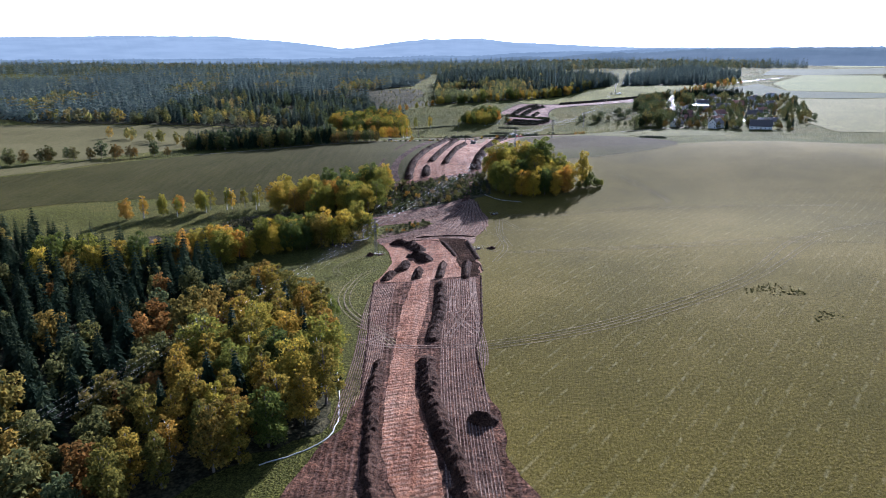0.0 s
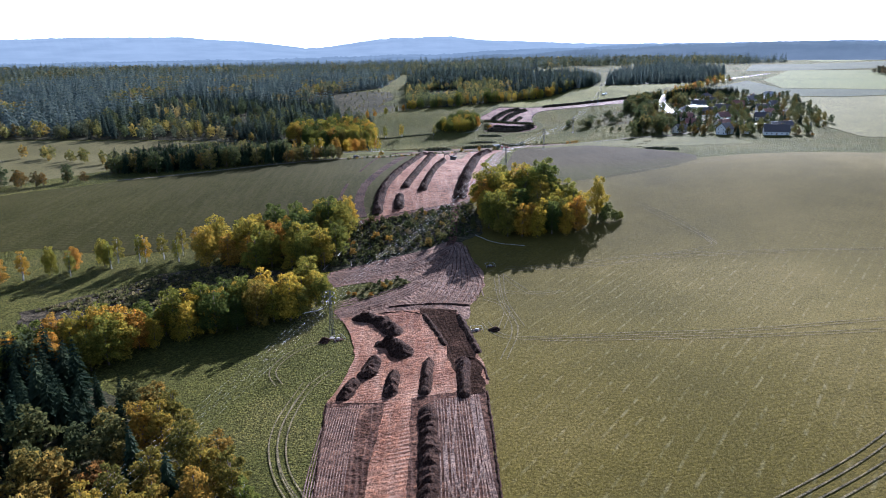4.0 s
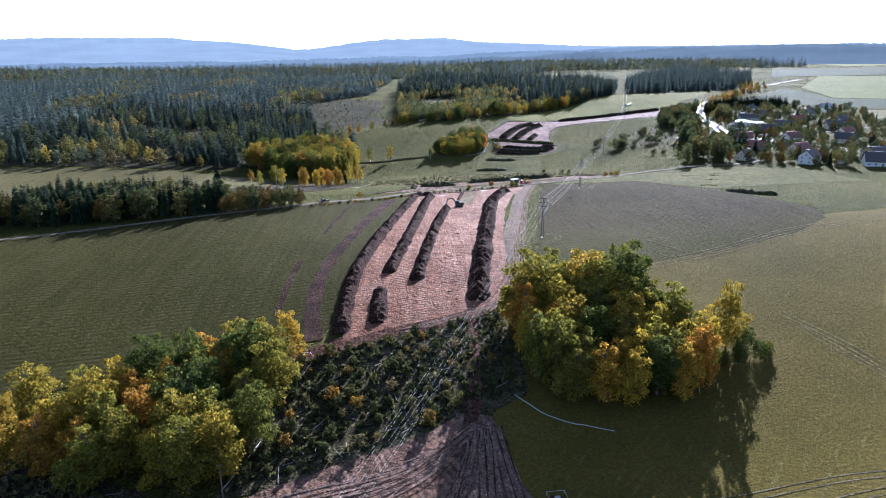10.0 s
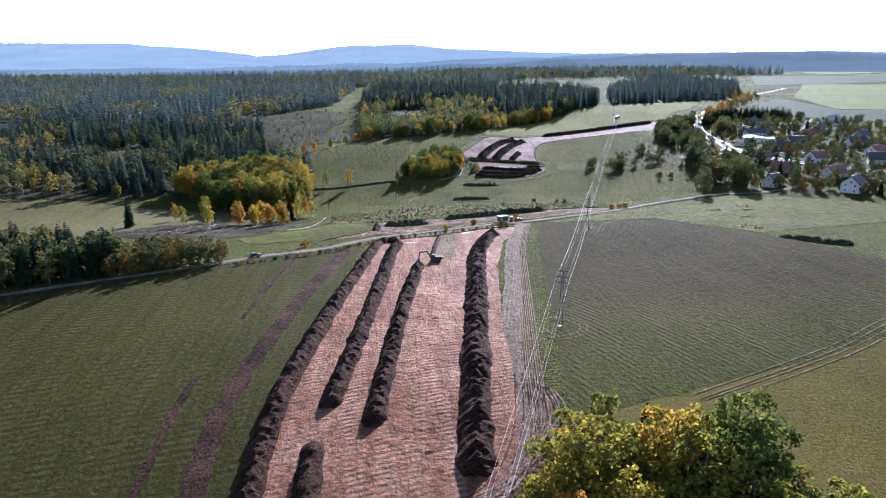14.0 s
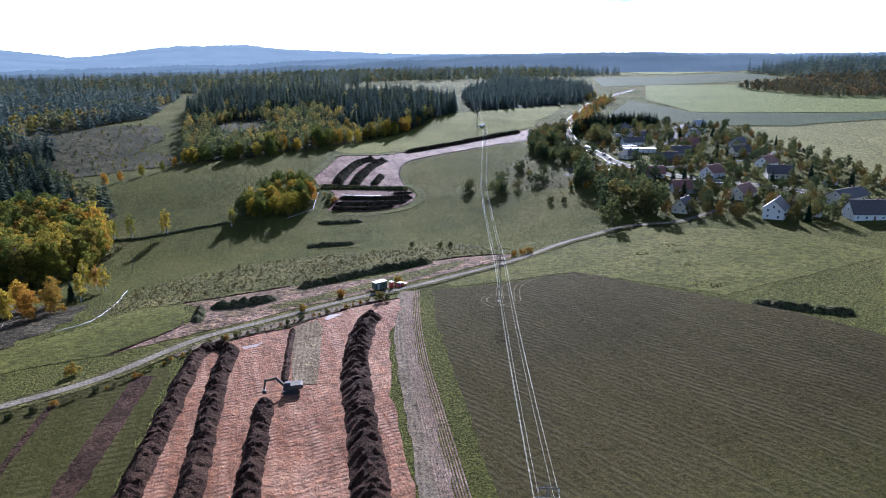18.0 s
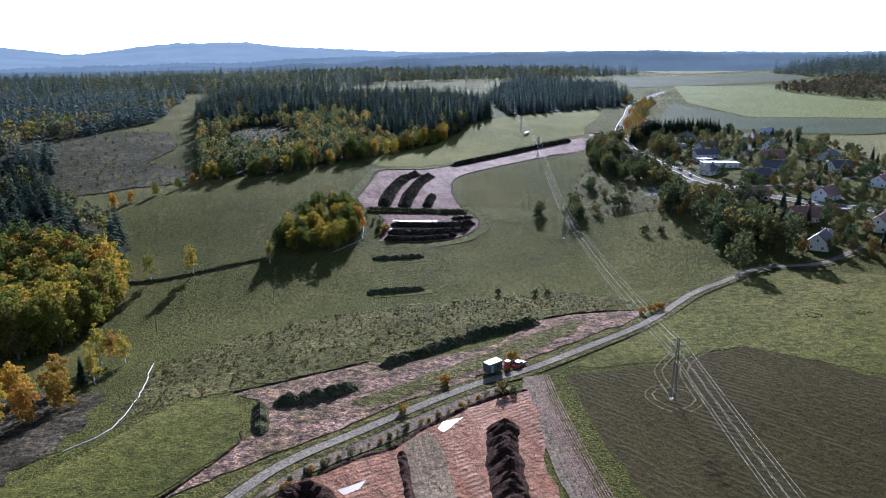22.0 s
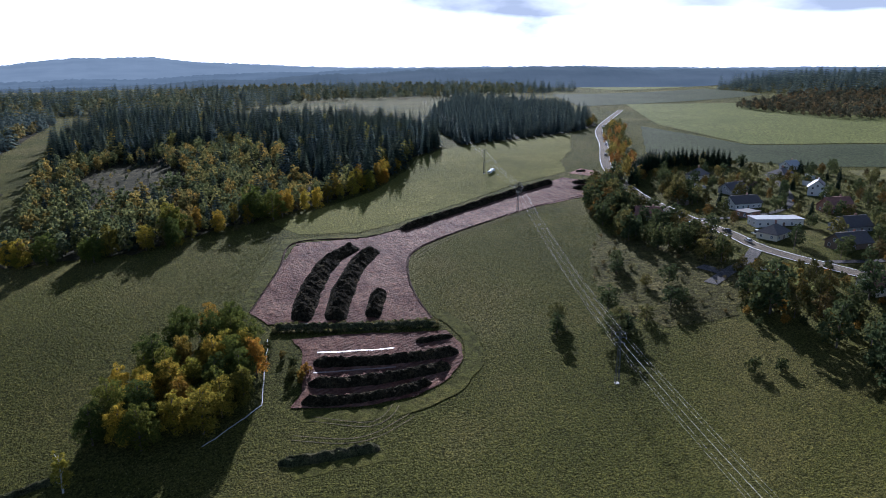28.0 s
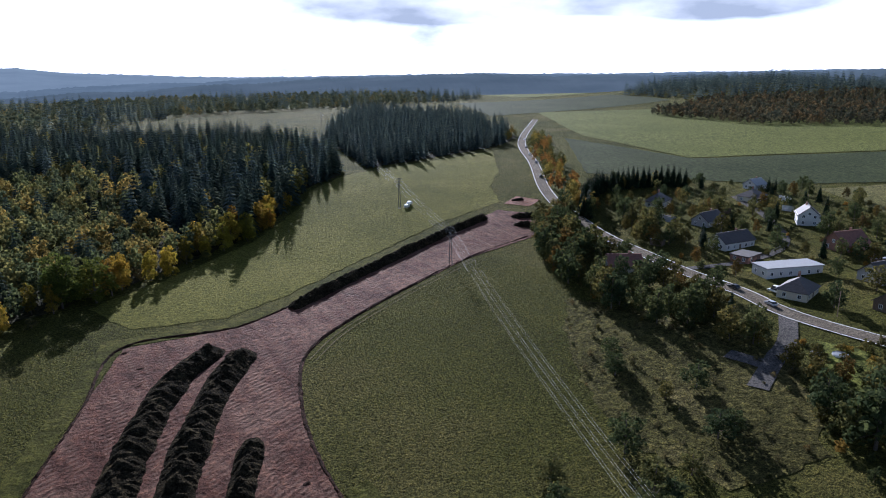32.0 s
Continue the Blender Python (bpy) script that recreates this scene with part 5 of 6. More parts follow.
for x, y in scattered([(-33, 614), (-27, 658), (-2, 672), (30, 680), (62, 677), (100, 667), (110, 648), (87, 643), (56, 640), (30, 634), (-8, 628)], 5.0)[:90]:
    if noise.noise((x * 0.05, y * 0.05, 2.0)) > -0.1:
        plant("weed", x, y, 0.25 + 0.35 * rng.random() ** 3)
for x, y in ((-20, 881), (-28, 876), (-40, 866), (-10, 888), (5, 896), (-52, 858), (-60, 850), (20, 902)):
    plant("maple" if rng.random() < 0.5 else "birch", x, y, 0.55)



def tussocks(name, poly, n, size, hues, label, holes=()):
    """Uncounted clumps of grass and weeds: short tilted blades in bunches."""
    p = np.array(poly, float)
    q = rng.uniform(p.min(0), p.max(0), (n * 3, 2))
    q = q[inside(list(poly), q[:, 0], q[:, 1])][:n]
    a = rng.uniform(0, 6.28, (6, 1))
    blade = []
    for k in range(6):
        c, s = math.cos(a[k, 0]), math.sin(a[k, 0])
        blade.append(np.array([(c * 0.05 - s * 0.35, s * 0.05 + c * 0.35, -0.05), (c * 0.05 + s * 0.35, s * 0.05 - c * 0.35, -0.05), (c * 0.6 + s * 0.2, s * 0.6 - c * 0.2, 0.75), (c * 0.5 - s * 0.2, s * 0.5 + c * 0.2, 0.85)]))
    forest(name, q, (np.vstack(blade), np.arange(24).reshape(-1, 4)), hues, size, label, "grass")


DRY = [(0.105, 0.100, 0.038), (0.140, 0.122, 0.054), (0.175, 0.148, 0.076), (0.086, 0.088, 0.032)]
tussocks("weed_clumps", [(-33, 614), (-27, 658), (-2, 672), (30, 680), (62, 677), (108, 667), (126, 640), (87, 643), (56, 640), (30, 634), (-8, 628), (-21, 626)], 1500, 0.6, DRY, "tangle of dead weeds and tall grass in the hollow")
tussocks("hedge_weeds", [(66, 795), (117, 783), (118, 788), (68, 800)], 700, 1.1, DRY, "tall weeds on the bank between the digs")
tussocks("brush_clumps", [(-36, 376), (20, 394), (22, 358), (6, 348), (-30, 333), (-40, 334)], 1200, 1.0, [(0.055, 0.062, 0.022), (0.075, 0.078, 0.028), (0.100, 0.092, 0.040), (0.048, 0.055, 0.022)], "brambles and cut twigs in the stream hollow")
tussocks("slash_clumps", [(-136, 302), (-105, 334), (-83, 342), (-50, 326), (-60, 314), (-100, 304)], 1500, 1.0, DRY, "dead twigs on the felled strip")

GRASS = [(0.165, 0.162, 0.044), (0.20, 0.188, 0.060), (0.25, 0.220, 0.090), (0.140, 0.144, 0.038)]
tussocks("grass_tufts", [(-60, 690), (10, 690), (44, 700), (52, 752), (14, 752), (-44, 748)], 5000, 0.2, GRASS, "tufts of uncut grass on the slope")
tussocks("grass_tufts", [(-90, 800), (-44, 790), (10, 770), (54, 805), (86, 880), (60, 896), (-20, 880), (-60, 840)], 14000, 0.22, GRASS, "tufts of uncut grass on the pasture")
tussocks("grass_tufts", [(120, 792), (130, 832), (150, 856), (180, 873), (222, 888), (240, 860), (226, 822), (222, 780), (190, 750), (160, 752), (150, 778)], 14000, 0.2, GRASS, "tufts of uncut grass below the village")
tussocks("grass_tufts", [(92, 700), (100, 750), (120, 772), (160, 750), (200, 735), (205, 690), (190, 662), (120, 650), (110, 668)], 10000, 0.2, GRASS, "tufts of uncut grass in the dip")

for x, y, r in ((87, 179, 3), (92, 180, 4), (94, 176, 5), (96, 174, 3), (96, 158, 4), (177, 608, 5), (174, 598, 3), (164, 580, 4), (153, 559, 5), (154, 554, 3), (159, 603, 4)):
    tussocks("weed_patch", [(x - r, y - 0.7 * r), (x + r, y - 0.5 * r), (x + 0.8 * r, y + 0.6 * r), (x - 0.6 * r, y + 0.8 * r)], 34, 0.36, [(0.075, 0.070, 0.026), (0.095, 0.082, 0.034), (0.060, 0.060, 0.022)], "dark weeds standing in the sown field")

for x, y in scattered([(188, 800), (200, 815), (222, 838), (240, 800), (236, 768), (205, 742), (180, 748), (176, 770)], 4.6)[:70]:
    plant("weed" if rng.random() < 0.75 else "bush", x, y, 0.25 + 0.4 * rng.random() ** 2)

# wide woods
CLEARINGS = ([(-96, 915), (-50, 905), (-18, 890), (-26, 950), (-54, 985), (-34, 1029), (-45, 1110), (-80, 1135), (-120, 1110), (-156, 1090), (-150, 1050), (-112, 1010), (-120, 955)], [(-260, 830), (-180, 820), (-170, 900), (-270, 900)], [(-420, 1000), (-300, 980), (-290, 1080), (-420, 1080)])
WOOD_WEST = [(-420, 690), (-300, 690), (-167, 712), (-100, 752), (-56, 748), (-46, 778), (-92, 868), (-92, 950), (-108, 1130), (-60, 1200), (-40, 1560), (-700, 1700), (-900, 1000)]
WOOD_NORTH = [(-16, 890), (30, 880), (65, 903), (115, 935), (156, 966), (191, 1003), (215, 1038), (247, 1062), (292, 1190), (264, 1320), (125, 1400), (20, 1500), (-20, 1250)]
WOOD_EAST = [(270, 1072), (416, 1126), (480, 1172), (600, 1420), (560, 1640), (434, 1460), (340, 1300)]
WOOD_FAR = [(-1500, 1750), (-100, 1650), (120, 1520), (300, 1740), (700, 1760), (1000, 1900), (900, 2300), (-1500, 2400)]
WOOD_SIDE = [(800, 1290), (1046, 1374), (1300, 1250), (1150, 1040), (860, 1030), (770, 1110)]
for name, poly in (("forest_floor_west", WOOD_WEST), ("forest_floor_north", WOOD_NORTH), ("forest_floor_east", WOOD_EAST)):
    patch(name, poly, 0.3, M["floor"], "shaded forest floor", "forest floor", 22, 2.0)
for k, c in enumerate(CLEARINGS):
    patch("forest_clearing", c, 0.5, M["brush"], "felled clearing with stumps and dry grass", "clearing", 14, 3.0)
for c in CLEARINGS:
    forest("clearing_brush", scattered(c, 9.0, 900), ROUND_TINY, AUTUMN[1:4] + MIXED, 0.22, "low brush and saplings on the felled slope", "shrubs")
w = scattered(WOOD_WEST, 6.6, 30000, CLEARINGS)
near = [p for p in w if p[1] < 1000 and p[0] > -330]
far = [p for p in w if not (p[1] < 1000 and p[0] > -330)]


def broad_spot(p):
    return noise.noise((p[0] * 0.011, p[1] * 0.011, 4.0)) > 0.18 or p[1] < 735 + 0.05 * p[0] and rng.random() < 0.5


kinds = [(p, broad_spot(p), rng.random()) for p in near]
forest("west_mixed_wood", [p for p, b, u in kinds if not b and u < 0.36], ROUND_FAR, MIXED[:3], 0.98, "dark green broadleaf trees among the spruces")
forest("west_spruce_wood", [p for p, b, u in kinds if not b and u >= 0.36], FIR_FAR, MID_HAZED_CONIFER, 1.0, "dark spruce forest on the far slope")
forest("west_autumn_wood", [p for p, b, u in kinds if b], ROUND_FAR, AUTUMN[1:4] + FAR_HAZED_MIXED, 0.85, "autumn broadleaf trees in the far forest")
forest("deep_spruce_wood", [p for p in far if not broad_spot(p)], FIR_TINY, FAR_HAZED_CONIFER, 1.05, "distant dark spruce forest")
forest("deep_autumn_wood", [p for p in far if broad_spot(p)], ROUND_TINY, AUTUMN[1:4] + FAR_HAZED_MIXED * 2, 0.9, "distant patches of autumn wood")
GLADE = [(8, 1000), (36, 978), (58, 1000), (66, 1050), (50, 1110), (20, 1120), (4, 1060)]
patch("forest_clearing", GLADE, 0.5, M["brush"], "grassy glade with brush inside the north wood", "clearing", 10, 3.0)
forest("glade_brush", scattered(GLADE, 8.0, 700), ROUND_TINY, AUTUMN[1:4] + MIXED, 0.2, "low brush in the glade", "shrubs")
w = scattered(WOOD_NORTH, 5.4, 14000, [GLADE])


def young_spot(p):
    return p[0] < 130 + 60 * noise.noise((p[0] * 0.02, p[1] * 0.02, 9.0)) and p[1] < 1130 + 0.3 * p[0]


YOUNG = [(0.095, 0.110, 0.050), (0.125, 0.132, 0.054), (0.175, 0.160, 0.056), (0.084, 0.098, 0.052), (0.24, 0.180, 0.054)]
young = [p for p in w if young_spot(p)]
old = [p for p in w if not young_spot(p)]
forest("north_young_wood", [p for k, p in enumerate(young) if k % 6], ROUND_FAR, YOUNG, 0.84, "young yellow-green trees on the slope", "trees")
forest("north_young_spruces", [p for k, p in enumerate(young) if not k % 6], FIR_FAR, MID_HAZED_CONIFER, 0.72, "young spruces among the broadleaf trees", "trees")
forest("north_spruce_wood", [p for k, p in enumerate(old) if k % 9], FIR_FAR, MID_HAZED_CONIFER + FAR_HAZED_CONIFER[:1], 1.1, "tall spruces of the north wood", "trees")
forest("north_autumn_wood", [p for k, p in enumerate(old) if not k % 9], ROUND_FAR, AUTUMN[1:4], 0.9, "turning broadleaf trees among tall spruces", "trees")
for x, y in resampled([(-10, 888), (30, 878), (65, 900), (90, 916), (115, 931), (156, 962), (191, 998)], 5.5):
    u = rng.random()
    x, y = x + rng.uniform(-7, 4), y + rng.uniform(-4, 9)
    plant("maple" if u < 0.22 else "oak" if u < 0.5 else "aspen" if u < 0.66 else "weed" if u < 0.88 else "bush", x, y, rng.uniform(0.55, 1.05) if u < 0.66 else 1.3)
w = scattered(WOOD_EAST, 6.0, 8000)
forest("east_spruce_wood", [p for p in w if p[0] - 0.9 * (p[1] - 1100) < 400], FIR_FAR, FAR_HAZED_CONIFER, 0.95, "dark spruces beside the power line cut")
forest("east_autumn_wood", [p for p in w if p[0] - 0.9 * (p[1] - 1100) >= 400], ROUND_FAR, AUTUMN[:4], 0.75, "orange autumn trees along the main road")
w = scattered(WOOD_FAR, 13, 26000)
forest("far_autumn_wood", [p for p in w if noise.noise((p[0] * 0.006, p[1] * 0.006, 3.0)) > 0.15], ROUND_TINY, FAR_HAZED_MIXED[:3] + FAR_HAZED_MIXED[:2], 1.15, "distant autumn broadleaf wood")
forest("far_wood", [p for p in w if noise.noise((p[0] * 0.006, p[1] * 0.006, 3.0)) <= 0.15], FIR_TINY, FAR_HAZED_CONIFER + FAR_HAZED_MIXED[:2], 1.2, "distant dark forest")
forest("side_conifers", scattered([(1046, 1374), (1300, 1250), (1700, 1200), (1800, 1600), (1400, 1750), (1100, 1600)], 13, 6000), FIR_TINY, FAR_HAZED_CONIFER, 1.25, "dark conifers on the hill crest")
forest("side_wood", scattered(WOOD_SIDE, 8, 9000), ROUND_TINY, [(0.075, 0.070, 0.044), (0.095, 0.080, 0.046), (0.115, 0.085, 0.044), (0.065, 0.068, 0.046)], 0.85, "autumn wood on the hill behind the fields")
row = [tuple(p + rng.uniform(-5, 5, 2)) for p in resampled([(300, 900), (312, 925), (338, 968), (386, 1032), (474, 1146)], 7)] + [tuple(p + rng.uniform(-4, 4, 2)) for p in resampled([(318, 930), (360, 985), (410, 1050), (480, 1135)], 10)]
forest("road_trees", row, ROUND_FAR, AUTUMN, 0.65, "autumn trees lining the main road")
for x, y in resampled([(-345, 432), (-310, 452), (-275, 480), (-240, 492), (-212, 502)], 6.5):
    u = rng.random()
    plant("garden_maple" if u < 0.72 else "garden_oak" if u < 0.9 else "spruce", x + rng.uniform(-4, 4), y + rng.uniform(-5, 5), rng.uniform(0.5, 0.85), wide=1.15)
row = [tuple(p + rng.uniform(-6, 6, 2)) for p in resampled([(-300, 600), (-246, 592), (-215, 575)], 6)]
forest("west_copse", row, ROUND_FAR, AUTUMN[:3], 0.7, "orange copse at the field corner")

# ---- village ----


def box(sx, sy, sz, at=(0, 0, 0), bevel=0.0):
    bm = bmesh.new()
    bmesh.ops.create_cube(bm, size=1.0, matrix=Matrix.Translation(at) @ Matrix.Diagonal((sx, sy, sz, 1)))
    if bevel:
        bmesh.ops.bevel(bm, geom=bm.edges[:], offset=bevel, segments=2, affect="EDGES")
    return bm


def slab(pts, thick):
    """A flat piece with the outline pts (counter-clockwise seen from outside) and some thickness inwards."""
    bm = bmesh.new()
    p = [Vector(q) for q in pts]
    n = (p[1] - p[0]).cross(p[2] - p[0]).normalized() * thick
    top, low = [bm.verts.new(q) for q in p], [bm.verts.new(q - n) for q in p]
    bm.faces.new(top)
    bm.faces.new(low[::-1])
    for k in range(len(p)):
        j = (k + 1) % len(p)
        bm.faces.new((top[j], top[k], low[k], low[j]))
    return bm


def profile(outline, width, bevel=0.03):
    """A side view (x, z) pulled to a width along y."""
    bm = bmesh.new()
    f = bm.faces.new([bm.verts.new((a, -width / 2, b)) for a, b in outline])
    ext = bmesh.ops.extrude_face_region(bm, geom=[f])
    bmesh.ops.translate(bm, verts=[v for v in ext["geom"] if isinstance(v, bmesh.types.BMVert)], vec=(0, width, 0))
    bmesh.ops.recalc_face_normals(bm, faces=bm.faces[:])
    if bevel:
        bmesh.ops.bevel(bm, geom=bm.edges[:], offset=bevel, segments=2, affect="EDGES")
    return bm


def house(x, y, turn, long, wide, eaves, rise, walls, roof, label, hip=False, flat=False):
    """A house: gabled or hipped roof, chimney, door, and windows with frames on all sides."""
    h = thing("house", label, "house", "houses of the village", at=pose(x, y, gz(x, y) - 0.3, 0, 0, turn))
    a, b = long / 2, wide / 2
    bm = bmesh.new()
    foot = [bm.verts.new(p) for p in ((-a, -b, -1.0), (a, -b, -1.0), (a, b, -1.0), (-a, b, -1.0))]
    head = [bm.verts.new(p) for p in ((-a, -b, eaves), (a, -b, eaves), (a, b, eaves), (-a, b, eaves))]
    for k in range(4):
        bm.faces.new((foot[k], foot[(k + 1) % 4], head[(k + 1) % 4], head[k]))
    if not flat and not hip:
        g = [bm.verts.new((s * a, 0, eaves + rise)) for s in (-1, 1)]
        bm.faces.new((head[3], head[0], g[0]))
        bm.faces.new((head[1], head[2], g[1]))
    part("wall", bm, h, "", M[walls])
    o, t = 0.55, 0.25
    if flat:
        part("roof", box(long + 0.8, wide + 0.8, 0.35, (0, 0, eaves + 0.18), 0.03), h, "", M[roof])
    elif hip:
        r, e = max(a - b, 0.3), eaves - 0.15
        top = eaves + rise
        for pts in ([(-a - o, -b - o, e), (a + o, -b - o, e), (r, 0, top), (-r, 0, top)], [(a + o, b + o, e), (-a - o, b + o, e), (-r, 0, top), (r, 0, top)],
                    [(a + o, -b - o, e), (a + o, b + o, e), (r, 0, top)], [(-a - o, b + o, e), (-a - o, -b - o, e), (-r, 0, top)]):
            part("roof", slab(pts, 0.15), h, "", M[roof])
    else:
        k = rise / b
        for s in (-1, 1):
            low, top = eaves - o * k + t, eaves + rise + t
            pts = [(-a - o, s * (b + o), low), (a + o, s * (b + o), low), (a + o, 0, top), (-a - o, 0, top)]
            part("roof", slab(pts if s < 0 else pts[::-1], t), h, "", M[roof])
        part("ridge_cap", box(long + 2 * o, 0.4, 0.2, (0, 0, eaves + rise + t + 0.02)), h, "", M[roof])
    if not flat:
        part("chimney", box(0.7, 0.7, 1.6, (long * 0.18, wide * 0.08, eaves + rise + 0.35), 0.04), h, "", M["brick"])
    n = max(2, int(long / 3.2))
    rows = [1.5] if eaves < 4.2 else [1.5, 4.2]
    for z in rows:
        for s in (-1, 1):
            for k in range(n):
                if s < 0 and z == 1.5 and k == n // 2:
                    continue
                window(h, (-a + (k + 0.5) * long / n, s * b, z), 0 if s < 0 else 180)
            for k in range(2):
                window(h, (s * a, -b + (k + 0.5) * wide / 2, z), 90 if s > 0 else -90)
    if not flat and not hip and rise > 2.6:
        for s in (-1, 1):
            window(h, (s * a, 0, eaves + 0.9), 90 if s > 0 else -90)
    part("door", box(1.0, 0.12, 2.1, (-a + (n // 2 + 0.5) * long / n, -b - 0.02, 1.05), 0.02), h, "", M["wood"])
    return h


PANE = bpy.data.meshes.new("pane")
bm = box(0.96, 0.05, 1.16, (0, 0.0, 0))
bm.to_mesh(PANE)
bm.free()
PANE.materials.append(M["glass"])
CASING = bpy.data.meshes.new("casing")
bm = bmesh.new()
for sx, sz, px, pz in ((1.2, 0.12, 0, 0.64), (1.2, 0.12, 0, -0.64), (0.12, 1.16, 0.54, 0), (0.12, 1.16, -0.54, 0), (0.07, 1.16, 0, 0)):
    bmesh.ops.create_cube(bm, size=1.0, matrix=Matrix.Translation((px, -0.03, pz)) @ Matrix.Diagonal((sx, 0.10, sz, 1)))
bm.to_mesh(CASING)
bm.free()
CASING.materials.append(M["frame"])


def window(h, at, turn):
    f = part("window", CASING, h, at=pose(*at, 0, 0, turn))
    part("pane", PANE, f)


HOUSES = (
    (279, 792, 12, 12, 9, 3.0, 3.2, "cream", "tile_dark", "low cream house with a dark hipped roof by the main road", True, False),
    (297, 806, -22, 22, 8, 3.4, 0.4, "white", "sheet", "long white flat-roofed building with a pale roof", False, True),
    (312, 838, -8, 16, 9, 3.2, 3.0, "white", "tile_dark", "white house with a dark gabled roof", False, False),
    (346, 902, 20, 13, 9, 3.2, 3.6, "cream", "tile_dark", "house with a steep dark roof at the village edge", True, False),
    (392, 880, 10, 13, 10, 3.0, 3.0, "cream", "tile_dark", "detached bungalow with a hipped roof", True, False),
    (368, 838, 35, 11, 9, 4.6, 3.8, "white", "tile_dark", "white two-storey house with a steep gabled roof", False, False),
    (341, 808, -15, 13, 10, 3.0, 4.2, "brick", "tile_red", "brown house with a tall red-brown roof", False, False),
    (314, 782, -10, 15, 9, 3.0, 3.6, "grey", "tile_dark", "grey farm building with a dark roof", False, False),
    (290, 766, -8, 15, 9, 3.0, 3.4, "wood", "tile_dark", "dark wooden barn with a dark roof", False, False),
    (258, 846, -35, 12, 9, 2.8, 3.2, "grey", "tile_red", "old cottage half hidden in shrubs", False, False),
    (300, 824, 5, 9, 7, 2.6, 0.4, "brick", "tile_dark", "low brown brick garage block", False, True),
    (247, 626, 35, 11, 9, 5.0, 4.0, "white", "tile_dark", "white gabled two-storey house at the meadow edge", False, False),
    (222, 658, 30, 10, 8, 3.4, 3.8, "cream", "tile_dark", "cream gabled cottage among garden trees", False, False),
    (279, 606, -20, 18, 10, 3.2, 5.0, "white", "tile_dark", "large house with a tall dark roof and skylights", False, False),
    (296, 632, 10, 20, 10, 3.6, 3.0, "cream", "tile_dark", "long farmhouse with a grey roof", False, False),
    (262, 664, 25, 14, 9, 3.4, 3.8, "cream", "tile_red", "village house with a red-brown roof", False, False),
    (246, 690, -20, 12, 9, 3.2, 3.6, "grey", "tile_red", "village house with a dull red roof", False, False),
    (255, 730, -15, 12, 9, 3.4, 3.6, "cream", "tile_red", "village house with a red roof above the hollow", False, False),
    (283, 712, 15, 11, 9, 3.4, 3.6, "white", "tile_red", "white village house under tall trees", False, False),
    (310, 690, -30, 13, 9, 3.4, 3.8, "cream", "tile_dark", "village house with a dark roof", False, False),
    (330, 720, 20, 12, 9, 3.2, 3.4, "white", "tile_red", "white house with a weathered red roof", False, False),
    (345, 760, -10, 12, 9, 3.4, 3.6, "cream", "tile_dark", "cream house with a dark roof", False, False),
    (372, 792, 20, 11, 9, 3.2, 3.6, "grey", "tile_dark", "grey house with a dark roof", False, False),
    (335, 865, 5, 14, 8, 2.8, 3.0, "grey", "tile_dark", "low outbuilding with a dark roof", False, False),
    (420, 896, 0, 10, 8, 2.8, 2.8, "white", "sheet", "small white shed by the fields", False, False),
    (560, 800, 20, 22, 10, 3.6, 4.0, "white", "tile_red", "lone white farmhouse among trees in the fields", False, False),
    (590, 812, 40, 14, 8, 3.2, 3.6, "grey", "tile_dark", "farm barn beside the lone farmhouse", False, False),
)
for args in HOUSES:
    house(*args)
for k, q in enumerate(HOUSES[:25]):
    a = radians(q[2])
    ca, sa = math.cos(a), math.sin(a)
    for side in (-1, 1) if k % 3 else (1,):
        near, far = side * (q[4] / 2 + 0.6), side * (q[4] / 2 + 7 + k % 4)
        box4 = [(-0.6 * q[3], near), (0.6 * q[3], near), (0.7 * q[3], far), (-0.5 * q[3], far)]
        patch("lawn", [(q[0] + u * ca - v * sa, q[1] + u * sa + v * ca) for u, v in box4], 0.16, M["fresh"], "mown garden lawn beside a house", "lawn", 5, 0.8)
patch("lawn", [(226, 748), (236, 764), (250, 770), (254, 758), (242, 744), (232, 740)], 0.16, M["bright"], "bright garden lawn with a round pool", "lawn", 4, 0.8)


def shed(x, y, turn, long, wide, walls, roof, label):
    """A small garden shed: walls, a lean roof and a plank door."""
    h = thing("garden_shed", label, "shed", "garden sheds of the village", at=pose(x, y, gz(x, y) - 0.1, 0, 0, turn))
    a, b = long / 2, wide / 2
    part("wall", profile([(-b, -0.6), (b, -0.6), (b, 2.1), (-b, 2.7)], long, 0.0), h, "", M[walls])
    part("roof", slab([(-b - 0.3, -a - 0.3, 2.87), (b + 0.3, -a - 0.3, 2.12), (b + 0.3, a + 0.3, 2.12), (-b - 0.3, a + 0.3, 2.87)], 0.1), h, "", M[roof])
    part("door", box(0.06, 0.9, 1.9, (b + 0.03, 0.2 * long, 0.95)), h, "", M["wood"])


